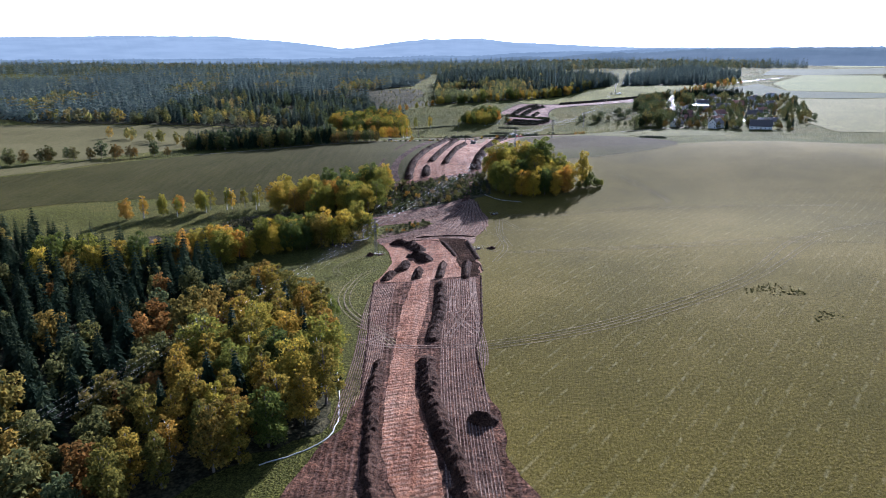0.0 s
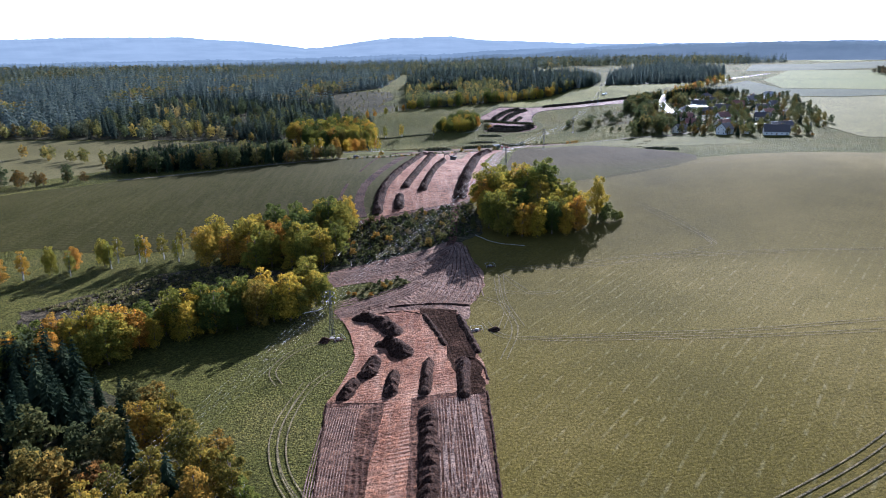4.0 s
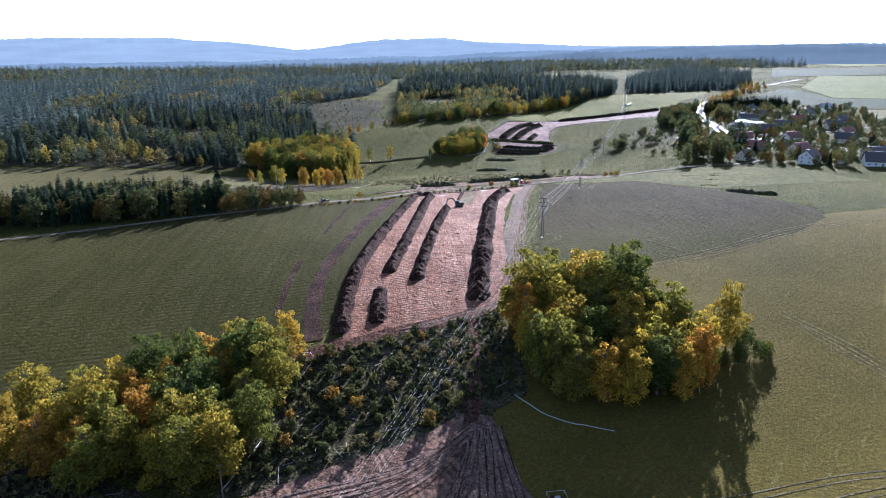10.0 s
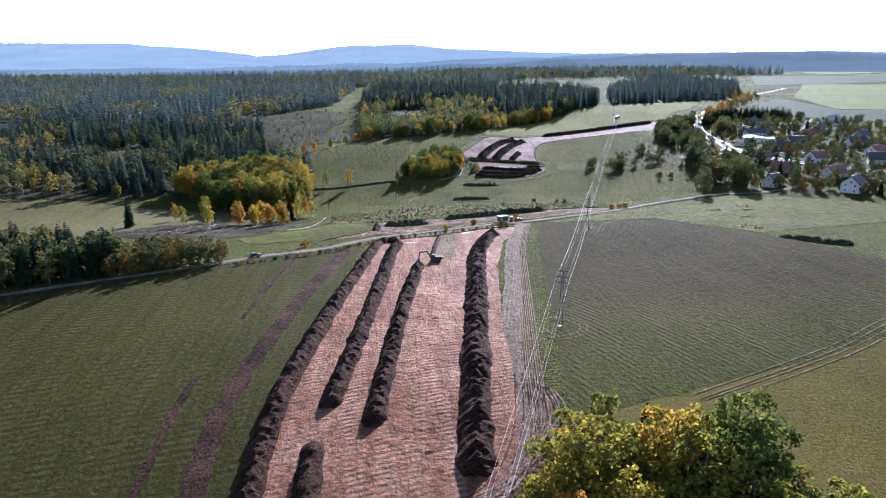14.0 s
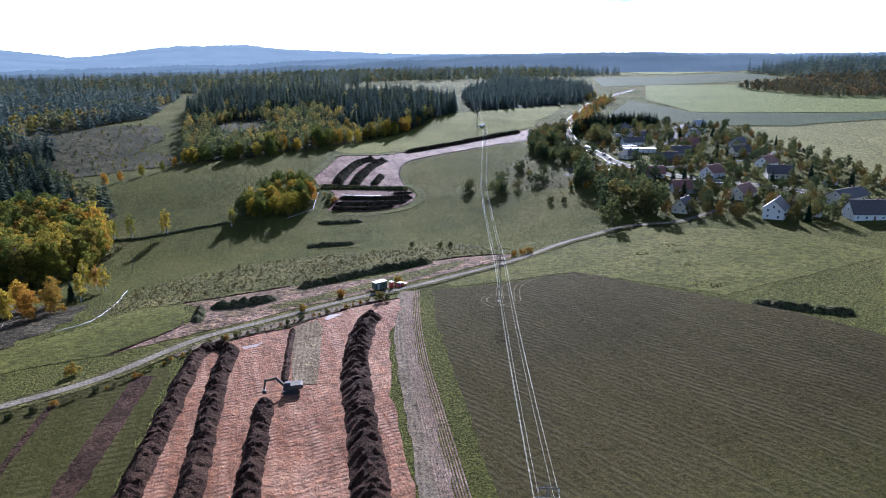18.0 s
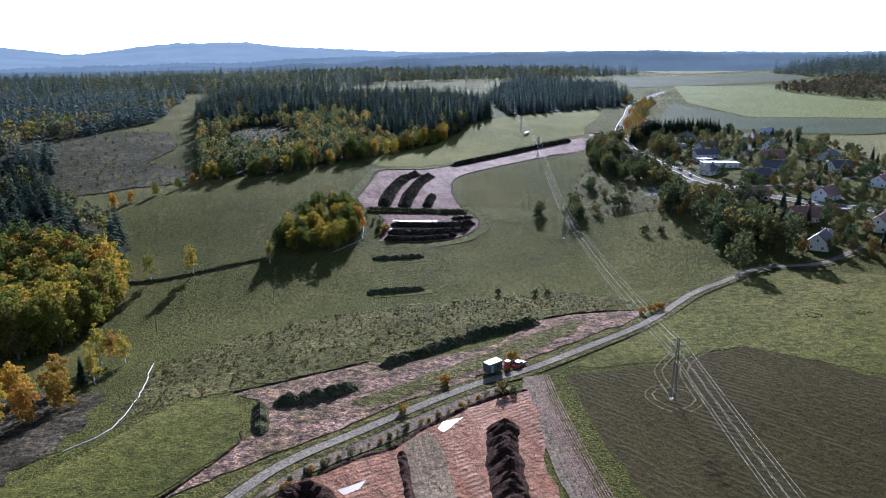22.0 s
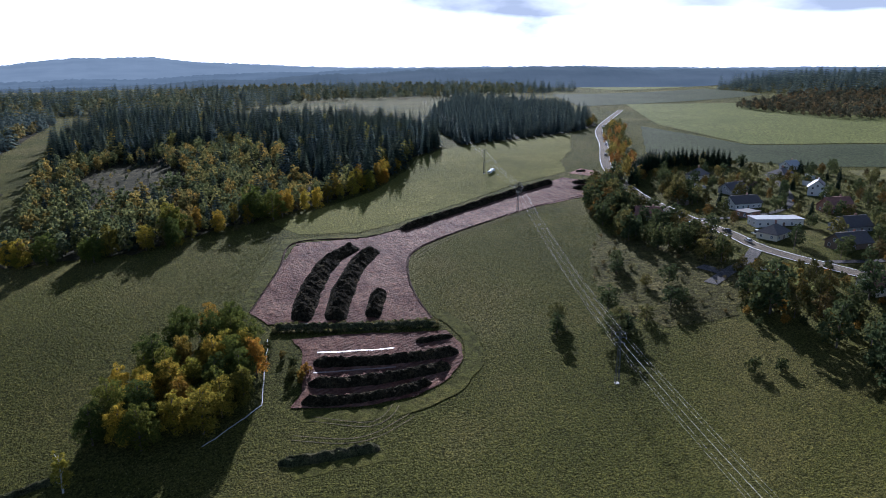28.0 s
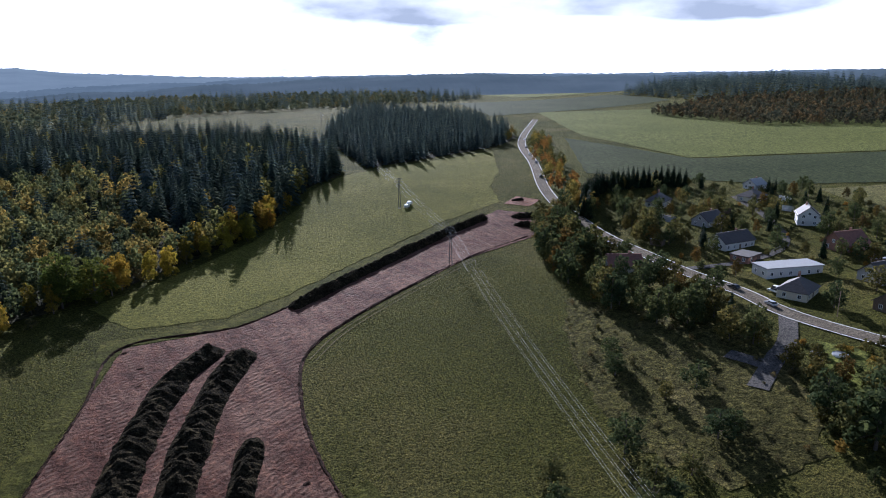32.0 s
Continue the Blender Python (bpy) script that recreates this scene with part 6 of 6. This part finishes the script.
for x, y, turn, long, wide, walls, roof, label in (
        (292, 858, 20, 5, 3.5, "wood", "sheet", "small wooden shed with a pale roof"), (326, 880, -15, 6, 4, "grey", "tile_dark", "low grey garden shed under trees"), (358, 872, 40, 5, 3.5, "wood", "tile_red", "brown shed with a red roof"),
        (384, 856, 10, 4.5, 3, "white", "sheet", "small white garden hut on a lawn"), (330, 790, 60, 6, 4, "wood", "sheet", "wooden shed with a pale roof"), (358, 778, -30, 5, 3.5, "grey", "sheet", "grey shed with a pale roof"),
        (318, 752, 15, 6, 4, "wood", "tile_dark", "dark wooden shed between gardens"), (296, 728, -20, 5, 3.5, "cream", "tile_red", "small cream hut with a red roof"), (268, 690, 30, 5, 4, "wood", "sheet", "wooden shed among garden trees"),
        (240, 668, 50, 4.5, 3, "grey", "sheet", "grey hut with a pale roof"), (270, 642, -10, 6, 4, "wood", "tile_dark", "long weathered wooden shed"), (262, 618, 25, 4.5, 3, "white", "sheet", "white hut at the meadow edge"),
        (318, 662, 70, 6, 4, "grey", "tile_dark", "grey outhouse with a dark roof"), (352, 738, 5, 5, 3.5, "wood", "sheet", "wooden shed with a bright roof"), (402, 868, -25, 5, 3.5, "white", "sheet", "white shed by the field edge")):
    shed(x, y, turn, long, wide, walls, roof, label)
GARDEN = [(236, 858), (233, 822), (235, 792), (222, 758), (208, 735), (216, 690), (202, 655), (225, 642), (242, 612), (300, 592), (345, 640), (390, 740), (418, 815), (436, 872), (415, 920), (366, 958), (306, 915)]
count = 0
for x, y in scattered(GARDEN, 5.0, 9000):
    if count > 470 or any(math.hypot(x - q[0], y - q[1]) < 0.5 * q[3] + 2.5 for q in HOUSES):
        continue
    p = resampled(MAIN_ROAD, 8)
    if np.min(np.hypot(p[:, 0] - x, p[:, 1] - y)) < 7 or (245 < x < 300 and 765 < y < 790 and x > 250):
        continue
    u = rng.random()
    west_side = x < 262
    front = west_side and y < 790
    kind = "garden_oak" if u < (0.16 if front else 0.42 if west_side else 0.24) else "garden_maple" if u < (0.6 if west_side else 0.38) else "spruce" if u < (0.7 if west_side else 0.46) else "bush" if u < 0.72 else "golden_bush" if u > 0.94 else ""
    if not kind:
        continue
    plant(kind, x, y, {"garden_oak": 0.56, "garden_maple": 0.5, "spruce": 0.5, "bush": 0.9, "golden_bush": 0.6}[kind] * (1.1 if west_side else 0.9))
    count += 1
for x, y in resampled([(252, 862), (262, 880), (278, 900), (290, 912)], 5.0):
    for off in (-7, 2, 8):
        plant("garden_oak" if rng.random() < 0.6 else "garden_maple", x + off + rng.uniform(-2, 2) - 6, y + rng.uniform(-3, 3), 0.75)
for x, y in resampled([(300, 905), (322, 925), (345, 938), (372, 934), (392, 921)], 3.4):
    for off in (0, 4):
        plant("spruce", x + rng.uniform(-1, 1), y + off, 0.62)
for x, y in ((190, 678), (193, 680), (236, 780), (228, 806), (234, 835), (212, 742), (216, 750)):
    plant("garden_oak", x, y, 0.75, "dark garden tree at the edge of the meadow")
for x, y, s, kind in ((311, 893, 0.72, "garden_oak"), (304, 882, 0.66, "garden_maple"), (298, 869, 0.8, "garden_oak"), (307, 874, 0.72, "garden_oak"), (301, 857, 0.7, "garden_oak"), (293, 861, 0.62, "garden_maple"),
                      (266, 868, 0.72, "garden_oak"), (263, 857, 0.6, "garden_maple"), (248, 838, 0.6, "garden_oak"), (251, 828, 0.62, "garden_oak"), (255, 812, 0.55, "garden_maple"), (276, 779, 0.5, "garden_oak"), (300, 778, 0.55, "garden_oak"), (328, 792, 0.6, "garden_maple"),
                      (355, 822, 0.6, "garden_oak"), (326, 852, 0.6, "garden_maple"), (352, 872, 0.6, "garden_oak")):
    plant(kind, x, y, s, wide=1.2)
for x, y in ((552, 806), (572, 792), (604, 806), (540, 795)):
    plant("garden_oak", x, y, 0.7)

for x, y in scattered([(232, 850), (226, 822), (228, 796), (238, 790), (246, 800), (244, 850)], 4.2)[:40]:
    plant("garden_oak" if rng.random() < 0.3 else "garden_maple" if rng.random() < 0.2 else "bush", x, y, rng.uniform(0.4, 0.8))
for x, y in scattered([(200, 734), (214, 752), (230, 762), (246, 768), (262, 756), (250, 730), (226, 712)], 4.4)[:60]:
    plant("garden_oak" if rng.random() < 0.08 else "golden_bush" if rng.random() < 0.12 else "bush", x, y, rng.uniform(0.5, 1.1))

for x, y in ((204, 683), (206, 668), (200, 690), (210, 676), (208, 660), (198, 680), (212, 688), (205, 696), (208, 712), (180, 655)):
    plant("garden_oak", x, y, 0.95, "tall dark garden tree above the meadow")

# ---- power line ----
PYLONS = [(-124, 10), (-62, 156), (-30, 270), (46, 459), (89, 575), (146, 731), (211, 890), (236, 972), (305, 1160), (400, 1440)]


def rod(points, r, n=6):
    """One unbroken round bar along the points."""
    p = np.array(points, float)
    along = np.gradient(p, axis=0)
    along /= np.linalg.norm(along, axis=1)[:, None]
    a = np.cross(along, (0.0, 0.0, 1.0))
    a /= np.linalg.norm(a, axis=1)[:, None]
    b, k = np.cross(along, a), np.arange(n + 1) * 2 * np.pi / n
    v = p[:, None] + r * (np.cos(k)[None, :, None] * a[:, None] + np.sin(k)[None, :, None] * b[:, None])
    i, j = np.meshgrid(np.arange(len(p) - 1), np.arange(n), indexing="ij")
    i, j, w = i.ravel() * n, j.ravel(), n
    return v[:, :n].reshape(-1, 3), np.c_[i + j, i + (j + 1) % w, i + w + (j + 1) % w, i + w + j]


def pylon_meshes():
    legs = []
    for sx, sy in ((1, 1), (1, -1), (-1, 1), (-1, -1)):
        legs.append(mesh_from("leg", *tube((sx * 0.55, sy * 0.55, -0.3), (sx * 0.16, sy * 0.16, 15.2), 0.07, 0.05, 5), M["steel"]))
    braces = []
    zs = np.linspace(0.3, 14.6, 15)
    for z0, z1 in zip(zs, zs[1:]):
        r0, r1 = 0.55 - 0.39 * z0 / 15.2, 0.55 - 0.39 * z1 / 15.2
        for (ax, ay), (bx, by) in (((1, 1), (-1, 1)), ((-1, 1), (-1, -1)), ((-1, -1), (1, -1)), ((1, -1), (1, 1))):
            braces.append(tube((ax * r0, ay * r0, z0), (bx * r1, by * r1, z1), 0.022, 0.022, 4))
    return legs, mesh_from("bracing", *joined(braces), M["steel"])


LEGS, BRACING = pylon_meshes()
ARMS = ((14.9, 1.35), (13.4, 1.75), (11.9, 1.35))
ARM_MESH = [mesh_from("crossarm", *joined([tube((-w, 0, z), (w, 0, z), 0.09, 0.09, 5), tube((-w, 0, z), (0, 0, z + 0.5), 0.05, 0.05, 4), tube((w, 0, z), (0, 0, z + 0.5), 0.05, 0.05, 4)]), M["steel"]) for z, w in ARMS]
rings = np.array([(0.05 if k % 2 else 0.11, -0.05 * k) for k in range(13)])
turns = np.arange(8) * np.pi / 4
INSULATOR = mesh_from("insulator", np.vstack([np.c_[r * np.cos(turns), r * np.sin(turns), np.full(8, z)] for r, z in rings]),
                      np.array([(8 * k + j, 8 * k + (j + 1) % 8, 8 * k + 8 + (j + 1) % 8, 8 * k + 8 + j) for k in range(12) for j in range(8)]), M["ceramic"])
FOOT = box(1.3, 1.3, 0.3, (0, 0, 0.0), 0.04)
foot_mesh = bpy.data.meshes.new("foundation")
FOOT.to_mesh(foot_mesh)
FOOT.free()
foot_mesh.materials.append(M["concrete"])
for k, (x, y) in enumerate(PYLONS):
    a, b = PYLONS[max(k - 1, 0)], PYLONS[min(k + 1, len(PYLONS) - 1)]
    turn = math.degrees(math.atan2(b[1] - a[1], b[0] - a[0])) - 90
    t = thing("pylon", "slim steel lattice pylon with three short crossarms", "pylon", "pylons of the power line", at=pose(x, y, gz(x, y), 0, 0, turn))
    for leg in LEGS:
        part("leg", leg, t)
    part("bracing", BRACING, t)
    part("foundation", foot_mesh, t)
    for m, (z, w) in zip(ARM_MESH, ARMS):
        arm = part("crossarm", m, t, "pale crossarm")
        for s in (-1, 1):
            part("insulator", INSULATOR, arm, at=pose(s * w, 0, z))
for z, w in ARMS:
    for s in (-1, 1):
        for k, ((ax, ay), (bx, by)) in enumerate(zip(PYLONS, PYLONS[1:])):
            run = []
            d = Vector((bx - ax, by - ay)).normalized()
            n = Vector((d.y, -d.x)) * w * s
            za, zb, reach = gz(ax, ay) + z - 0.6, gz(bx, by) + z - 0.6, math.hypot(bx - ax, by - ay)
            for u in np.linspace(0, 1, 25):
                run.append((ax + (bx - ax) * u + n.x, ay + (by - ay) * u + n.y, za + (zb - za) * u - 4 * u * (1 - u) * reach * 0.016))
            tagged(new("overhead_cable", mesh_from("overhead_cable", *rod(run, 0.005 if k < 2 else 0.009 if k < 3 else 0.013, 4), M["wire"])), "bright overhead cable sagging between two pylons", "cable", "cables of the power line")
for (x, y), tall in (((-30, 690), 7), ((10, 704), 7), ((-40, 330), 8), ((270, 775), 8), ((240, 790), 8)):
    t = thing("utility_pole", "thin weathered wooden pole with a short crossbar", "pole", "wooden poles", at=pose(x, y, gz(x, y)))
    part("post", mesh_from("post", *tube((0, 0, -0.4), (0, 0, tall), 0.14, 0.09, 7), M["wood"]), t)
    part("crossbar", box(1.2, 0.1, 0.12, (0, 0, tall - 0.4), 0.01), t, "", M["wood"])

# ---- site things ----


def pipe_run(path, r, label, mat="pipe"):
    p = resampled(path, 2.0)
    p = p + 0.5 * np.c_[wobble(p[:, 0], p[:, 1], 0.3, 2.0), wobble(p[:, 0], p[:, 1], 0.3, 5.0)]
    tagged(new("drain_pipe", mesh_from("drain_pipe", *rod([(a, b, gz(a, b) + r * 0.8) for a, b in p], r, 8), M[mat], True)), label, "pipe", "white pipes laid along the stream")


for path in ([(-37, 114), (-28, 119), (-24, 125), (-24, 135), (-26, 146), (-28, 156)], [(-43, 293), (-37, 295), (-35, 301)], [(-41, 332), (-36, 347), (-33, 363), (-29, 379), (-38, 381)],
             [(20, 355), (27, 346), (39, 340)], [(-42, 604), (-34, 613), (-30, 635), (-29, 659)], [(56, 760), (60, 776), (64, 792)], [(40, 748), (56, 760)]):
    pipe_run(path, 0.12, "white plastic drain pipe snaking over the ground")


def barrier_plot(x, y, turn):
    """A fenced square pit with a pale block in it."""
    t = thing("test_pit", "square test pit with a white rail fence and a pale block", "test pit", "fenced test pits", at=pose(x, y, gz(x, y) + 0.12, 0, 0, turn))
    for sx, sy in ((1.7, 1.5), (-1.7, 1.5), (1.7, -1.5), (-1.7, -1.5)):
        part("post", box(0.07, 0.07, 1.0, (sx, sy, 0.45)), t, "", M["concrete"])
    for sy in (1.5, -1.5):
        part("rail", box(3.5, 0.05, 0.06, (0, sy, 0.85)), t, "", M["ceramic"])
    for sx in (1.7, -1.7):
        part("rail", box(0.05, 3.1, 0.06, (sx, 0, 0.85)), t, "", M["ceramic"])
    part("pit_floor", box(2.9, 2.5, 0.12, (0, 0, 0.06), 0.03), t, "dark damp earth", M["spoil"])
    part("block", box(1.0, 0.8, 0.5, (0.1, 0.2, 0.3), 0.05), t, "pale concrete block", M["concrete"])


for args in ((13, 263, 4), (-28, 268, 30), (23, 321, 5), (29, 394, 5)):
    barrier_plot(*args)


def disc(r, width, n=18):
    bm = bmesh.new()
    bmesh.ops.create_cone(bm, cap_ends=True, segments=n, radius1=r, radius2=r, depth=width, matrix=Matrix.Rotation(radians(90), 4, "X"))
    bmesh.ops.bevel(bm, geom=[e for e in bm.edges if len(e.link_faces) == 2 and e.calc_face_angle() > 1.0], offset=width * 0.18, segments=2, affect="EDGES")
    return bm


def excavator(x, y, turn):
    t = thing("excavator", "tracked excavator digging beside the dark ridge", "excavator", at=pose(x, y, gz(x, y) + 0.25, 0, 0, turn))
    for s in (-1, 1):
        part("track", profile([(-1.9, 0.25), (-1.6, 0.0), (1.6, 0.0), (1.9, 0.25), (1.9, 0.65), (1.6, 0.9), (-1.6, 0.9), (-1.9, 0.65)], 0.6), t, "dark steel crawler track", M["iron"]).location.y = s * 1.15
    part("turntable", box(1.6, 1.6, 0.3, (0, 0, 1.0), 0.05), t, "", M["iron"])
    part("body", profile([(-2.3, 1.15), (1.4, 1.15), (1.4, 1.6), (0.2, 2.1), (-2.2, 2.2), (-2.4, 1.9)], 2.5, 0.08), t, "", M["digger"])
    part("counterweight", box(0.5, 2.4, 0.9, (-2.35, 0, 1.65), 0.1), t, "", M["iron"])
    cab = part("cab", profile([(0.1, 1.15), (1.5, 1.15), (1.6, 1.9), (1.2, 2.95), (0.1, 2.95)], 0.95), t, "dark cab", M["darkpaint"])
    cab.location.y = 0.75
    part("windscreen", profile([(1.48, 1.6), (1.62, 1.9), (1.26, 2.85), (1.20, 2.85)], 0.8, 0.0), cab, "", M["glass"])
    part("boom", profile([(0.9, 1.5), (1.3, 1.4), (3.2, 3.6), (5.6, 3.3), (5.6, 3.7), (3.1, 4.2)], 0.45), t, "", M["digger"])
    part("stick", profile([(5.3, 3.9), (5.8, 3.9), (6.2, 1.3), (5.9, 1.2)], 0.35), t, "", M["digger"])
    part("bucket", profile([(5.6, 1.3), (6.3, 1.35), (6.5, 0.8), (6.1, 0.4), (5.5, 0.55)], 1.1), t, "", M["iron"])
    part("ram", mesh_from("ram", *tube((1.5, 0.35, 1.6), (3.0, 0.35, 3.4), 0.09, 0.07, 8), M["iron"]), t)


excavator(20, 535, 175)


def car(x, y, turn, paint, label, long=4.3, tall=1.45, group="cars", lift=0.36):
    t = thing("car", label, "car", group, at=pose(x, y, gz(x, y) + lift, 0, 0, turn))
    h = long / 2
    body = part("body", profile([(-h, 0.35), (h, 0.35), (h, 0.7), (h - 0.9, 0.92), (-h + 0.3, 0.98), (-h, 0.85)], 1.75, 0.06), t, "", M[paint])
    part("cabin", profile([(h - 1.35, 0.9), (h - 1.95, tall), (-h + 0.7, tall), (-h + 0.15, 0.9)], 1.55, 0.05), t, "", M["glass"])
    part("car_roof", box(long - 2.8, 1.45, 0.06, (-0.55, 0, tall), 0.02), t, "", M[paint])
    for sx in (-1, 1):
        part("headlight", box(0.06, 0.35, 0.14, (h, sx * 0.6, 0.66)), body, "", M["ceramic"])
        for sy in (-1, 1):
            w = part("wheel", disc(0.32, 0.2), t, "", M["rubber"])
            w.location = (sx * (h - 0.8), sy * 0.82, 0.32)
            part("rim", disc(0.19, 0.22, 10), w, "", M["silver"])


for x, y, r, water in ((242, 766, 1.6, "concrete"), (246, 762, 1.9, "silver")):
    t = thing("garden_pool", "round garden pool with a pale rim on the lawn", "pool", "round pools on the lawn", at=pose(x, y, gz(x, y) + 0.16))
    part("rim", mesh_from("rim", *tube((0, 0, 0), (0, 0, 0.5), r, r, 18), M["whitepaint"], True), t)
    basin = bmesh.new()
    bmesh.ops.create_cone(basin, cap_ends=True, segments=18, radius1=r * 0.97, radius2=r * 0.97, depth=0.3, matrix=Matrix.Translation((0, 0, 0.25)))
    part("cover", basin, t, "", M[water])
car(275, 797, 80, "whitepaint", "white delivery van on the main road", 5.6, 2.3, "cars on the main road")
cabin = thing("site_cabin", "dark green box trailer with a white roof on the lane side", "trailer", at=pose(58, 608, gz(58, 608) + 0.2, 0, 0, 20))
part("body", box(4.6, 2.4, 2.5, (0, 0, 1.75), 0.05), cabin, "", M["greenpaint"])
part("roof", box(4.75, 2.55, 0.14, (0, 0, 3.06), 0.03), cabin, "white roof", M["sheet"])
part("door", box(0.85, 0.08, 1.95, (-1.2, -1.22, 1.55), 0.02), cabin, "", M["grey"])
part("window", box(0.9, 0.06, 0.7, (0.9, -1.22, 1.95), 0.02), cabin, "", M["glass"])
part("drawbar", box(1.3, 0.14, 0.14, (2.8, 0, 0.6)), cabin, "", M["iron"])
for sx in (-0.5, 0.5):
    for sy in (-1, 1):
        part("wheel", disc(0.36, 0.24), cabin, "", M["rubber"]).location = (sx, sy * 1.0, 0.36)
loo = thing("portable_toilet", "red portable toilet with a pale roof", "toilet", at=pose(62.3, 608.2, gz(62.3, 608.2) + 0.2, 0, 0, 20))
part("body", box(1.15, 1.15, 2.15, (0, 0, 1.1), 0.05), loo, "", M["redpaint"])
part("roof", box(1.22, 1.22, 0.2, (0, 0, 2.26), 0.08), loo, "pale translucent roof", M["whitepaint"])
part("door", box(0.75, 0.05, 1.9, (0, -0.59, 1.05), 0.02), loo, "", M["redpaint"])
car(66, 608.6, 28, "redpaint", "red car parked beside the lane", group="", lift=0.22)
car(-46, 544.8, 28, "darkpaint", "dark car on the lane", group="")
for x, y, turn, paint, label in ((470, 1151, 49, "whitepaint", "white car on the main road"), (432, 1104, 49, "darkpaint", "dark car on the main road"), (405, 1069, 51, "whitepaint", "white car on the main road"), (380, 1033, 53, "silver", "silver car on the main road"),
                                 (345, 989, 53, "darkpaint", "dark car on the main road"), (281, 866, 74, "darkpaint", "dark car in the village street"), (274, 842, 78, "darkpaint", "dark van in the village street"), (269, 808, 80, "darkpaint", "dark car passing the houses"),
                                 (264, 792, 70, "silver", "silver car passing the houses")):
    car(x, y, turn, paint, label, group="cars on the main road")
for k in range(5):
    car(296 + 2.6 * k, 815 - 1.0 * k, 70, ("whitepaint", "silver", "darkpaint", "whitepaint", "bluepaint")[k], "parked car beside the flat-roofed building", group="parked cars", lift=0.12)
for x, y in ((239, 970), (243, 974)):
    t = thing("water_trailer", "small white livestock trailer in the pasture", "trailer", "pasture trailers", at=pose(x, y, gz(x, y), 0, 0, 30))
    part("tank", profile([(-1.6, 0.7), (1.6, 0.7), (1.7, 1.3), (1.3, 2.0), (-1.3, 2.0), (-1.7, 1.3)], 1.7, 0.1), t, "", M["whitepaint"])
    part("drawbar", box(1.2, 0.12, 0.12, (2.1, 0, 0.6)), t, "", M["iron"])
    for s in (-1, 1):
        part("wheel", disc(0.38, 0.22), t, "", M["rubber"]).location = (0, s * 0.9, 0.38)

# felled logs and brushwood
log_mesh = [mesh_from("log", *tube((-half, 0, 0.12), (half, 0, 0.14), 0.11, 0.07, 7), M["log"], True) for half in (1.1, 1.7, 2.4)]
for poly, n in (([(-36, 376), (20, 392), (20, 358), (0, 345), (-30, 334), (-40, 334)], 90), ([(-136, 302), (-105, 334), (-83, 342), (-60, 333), (-50, 322), (-100, 304)], 70), ([(-120, 620), (-70, 650), (-50, 640), (-62, 605), (-100, 600)], 40)):
    for x, y in scattered(poly, 2.4, 1500)[:n]:
        o = new("felled_log", log_mesh[int(rng.integers(3))])
        o.matrix_basis = pose(x, y, gz(x, y) + 0.15, 0, rng.uniform(-12, 12), rng.normal(60, 35))
        tagged(o, "felled grey trunk lying in cut brushwood", "log", "felled logs")
patch("felled_slope", [(-130, 620), (-95, 665), (-60, 650), (-40, 640), (-42, 605), (-62, 582), (-100, 590)], 0.16, M["slash"], "rough felled slope with stumps beside the lane", "brushwood", 6, 3.0)
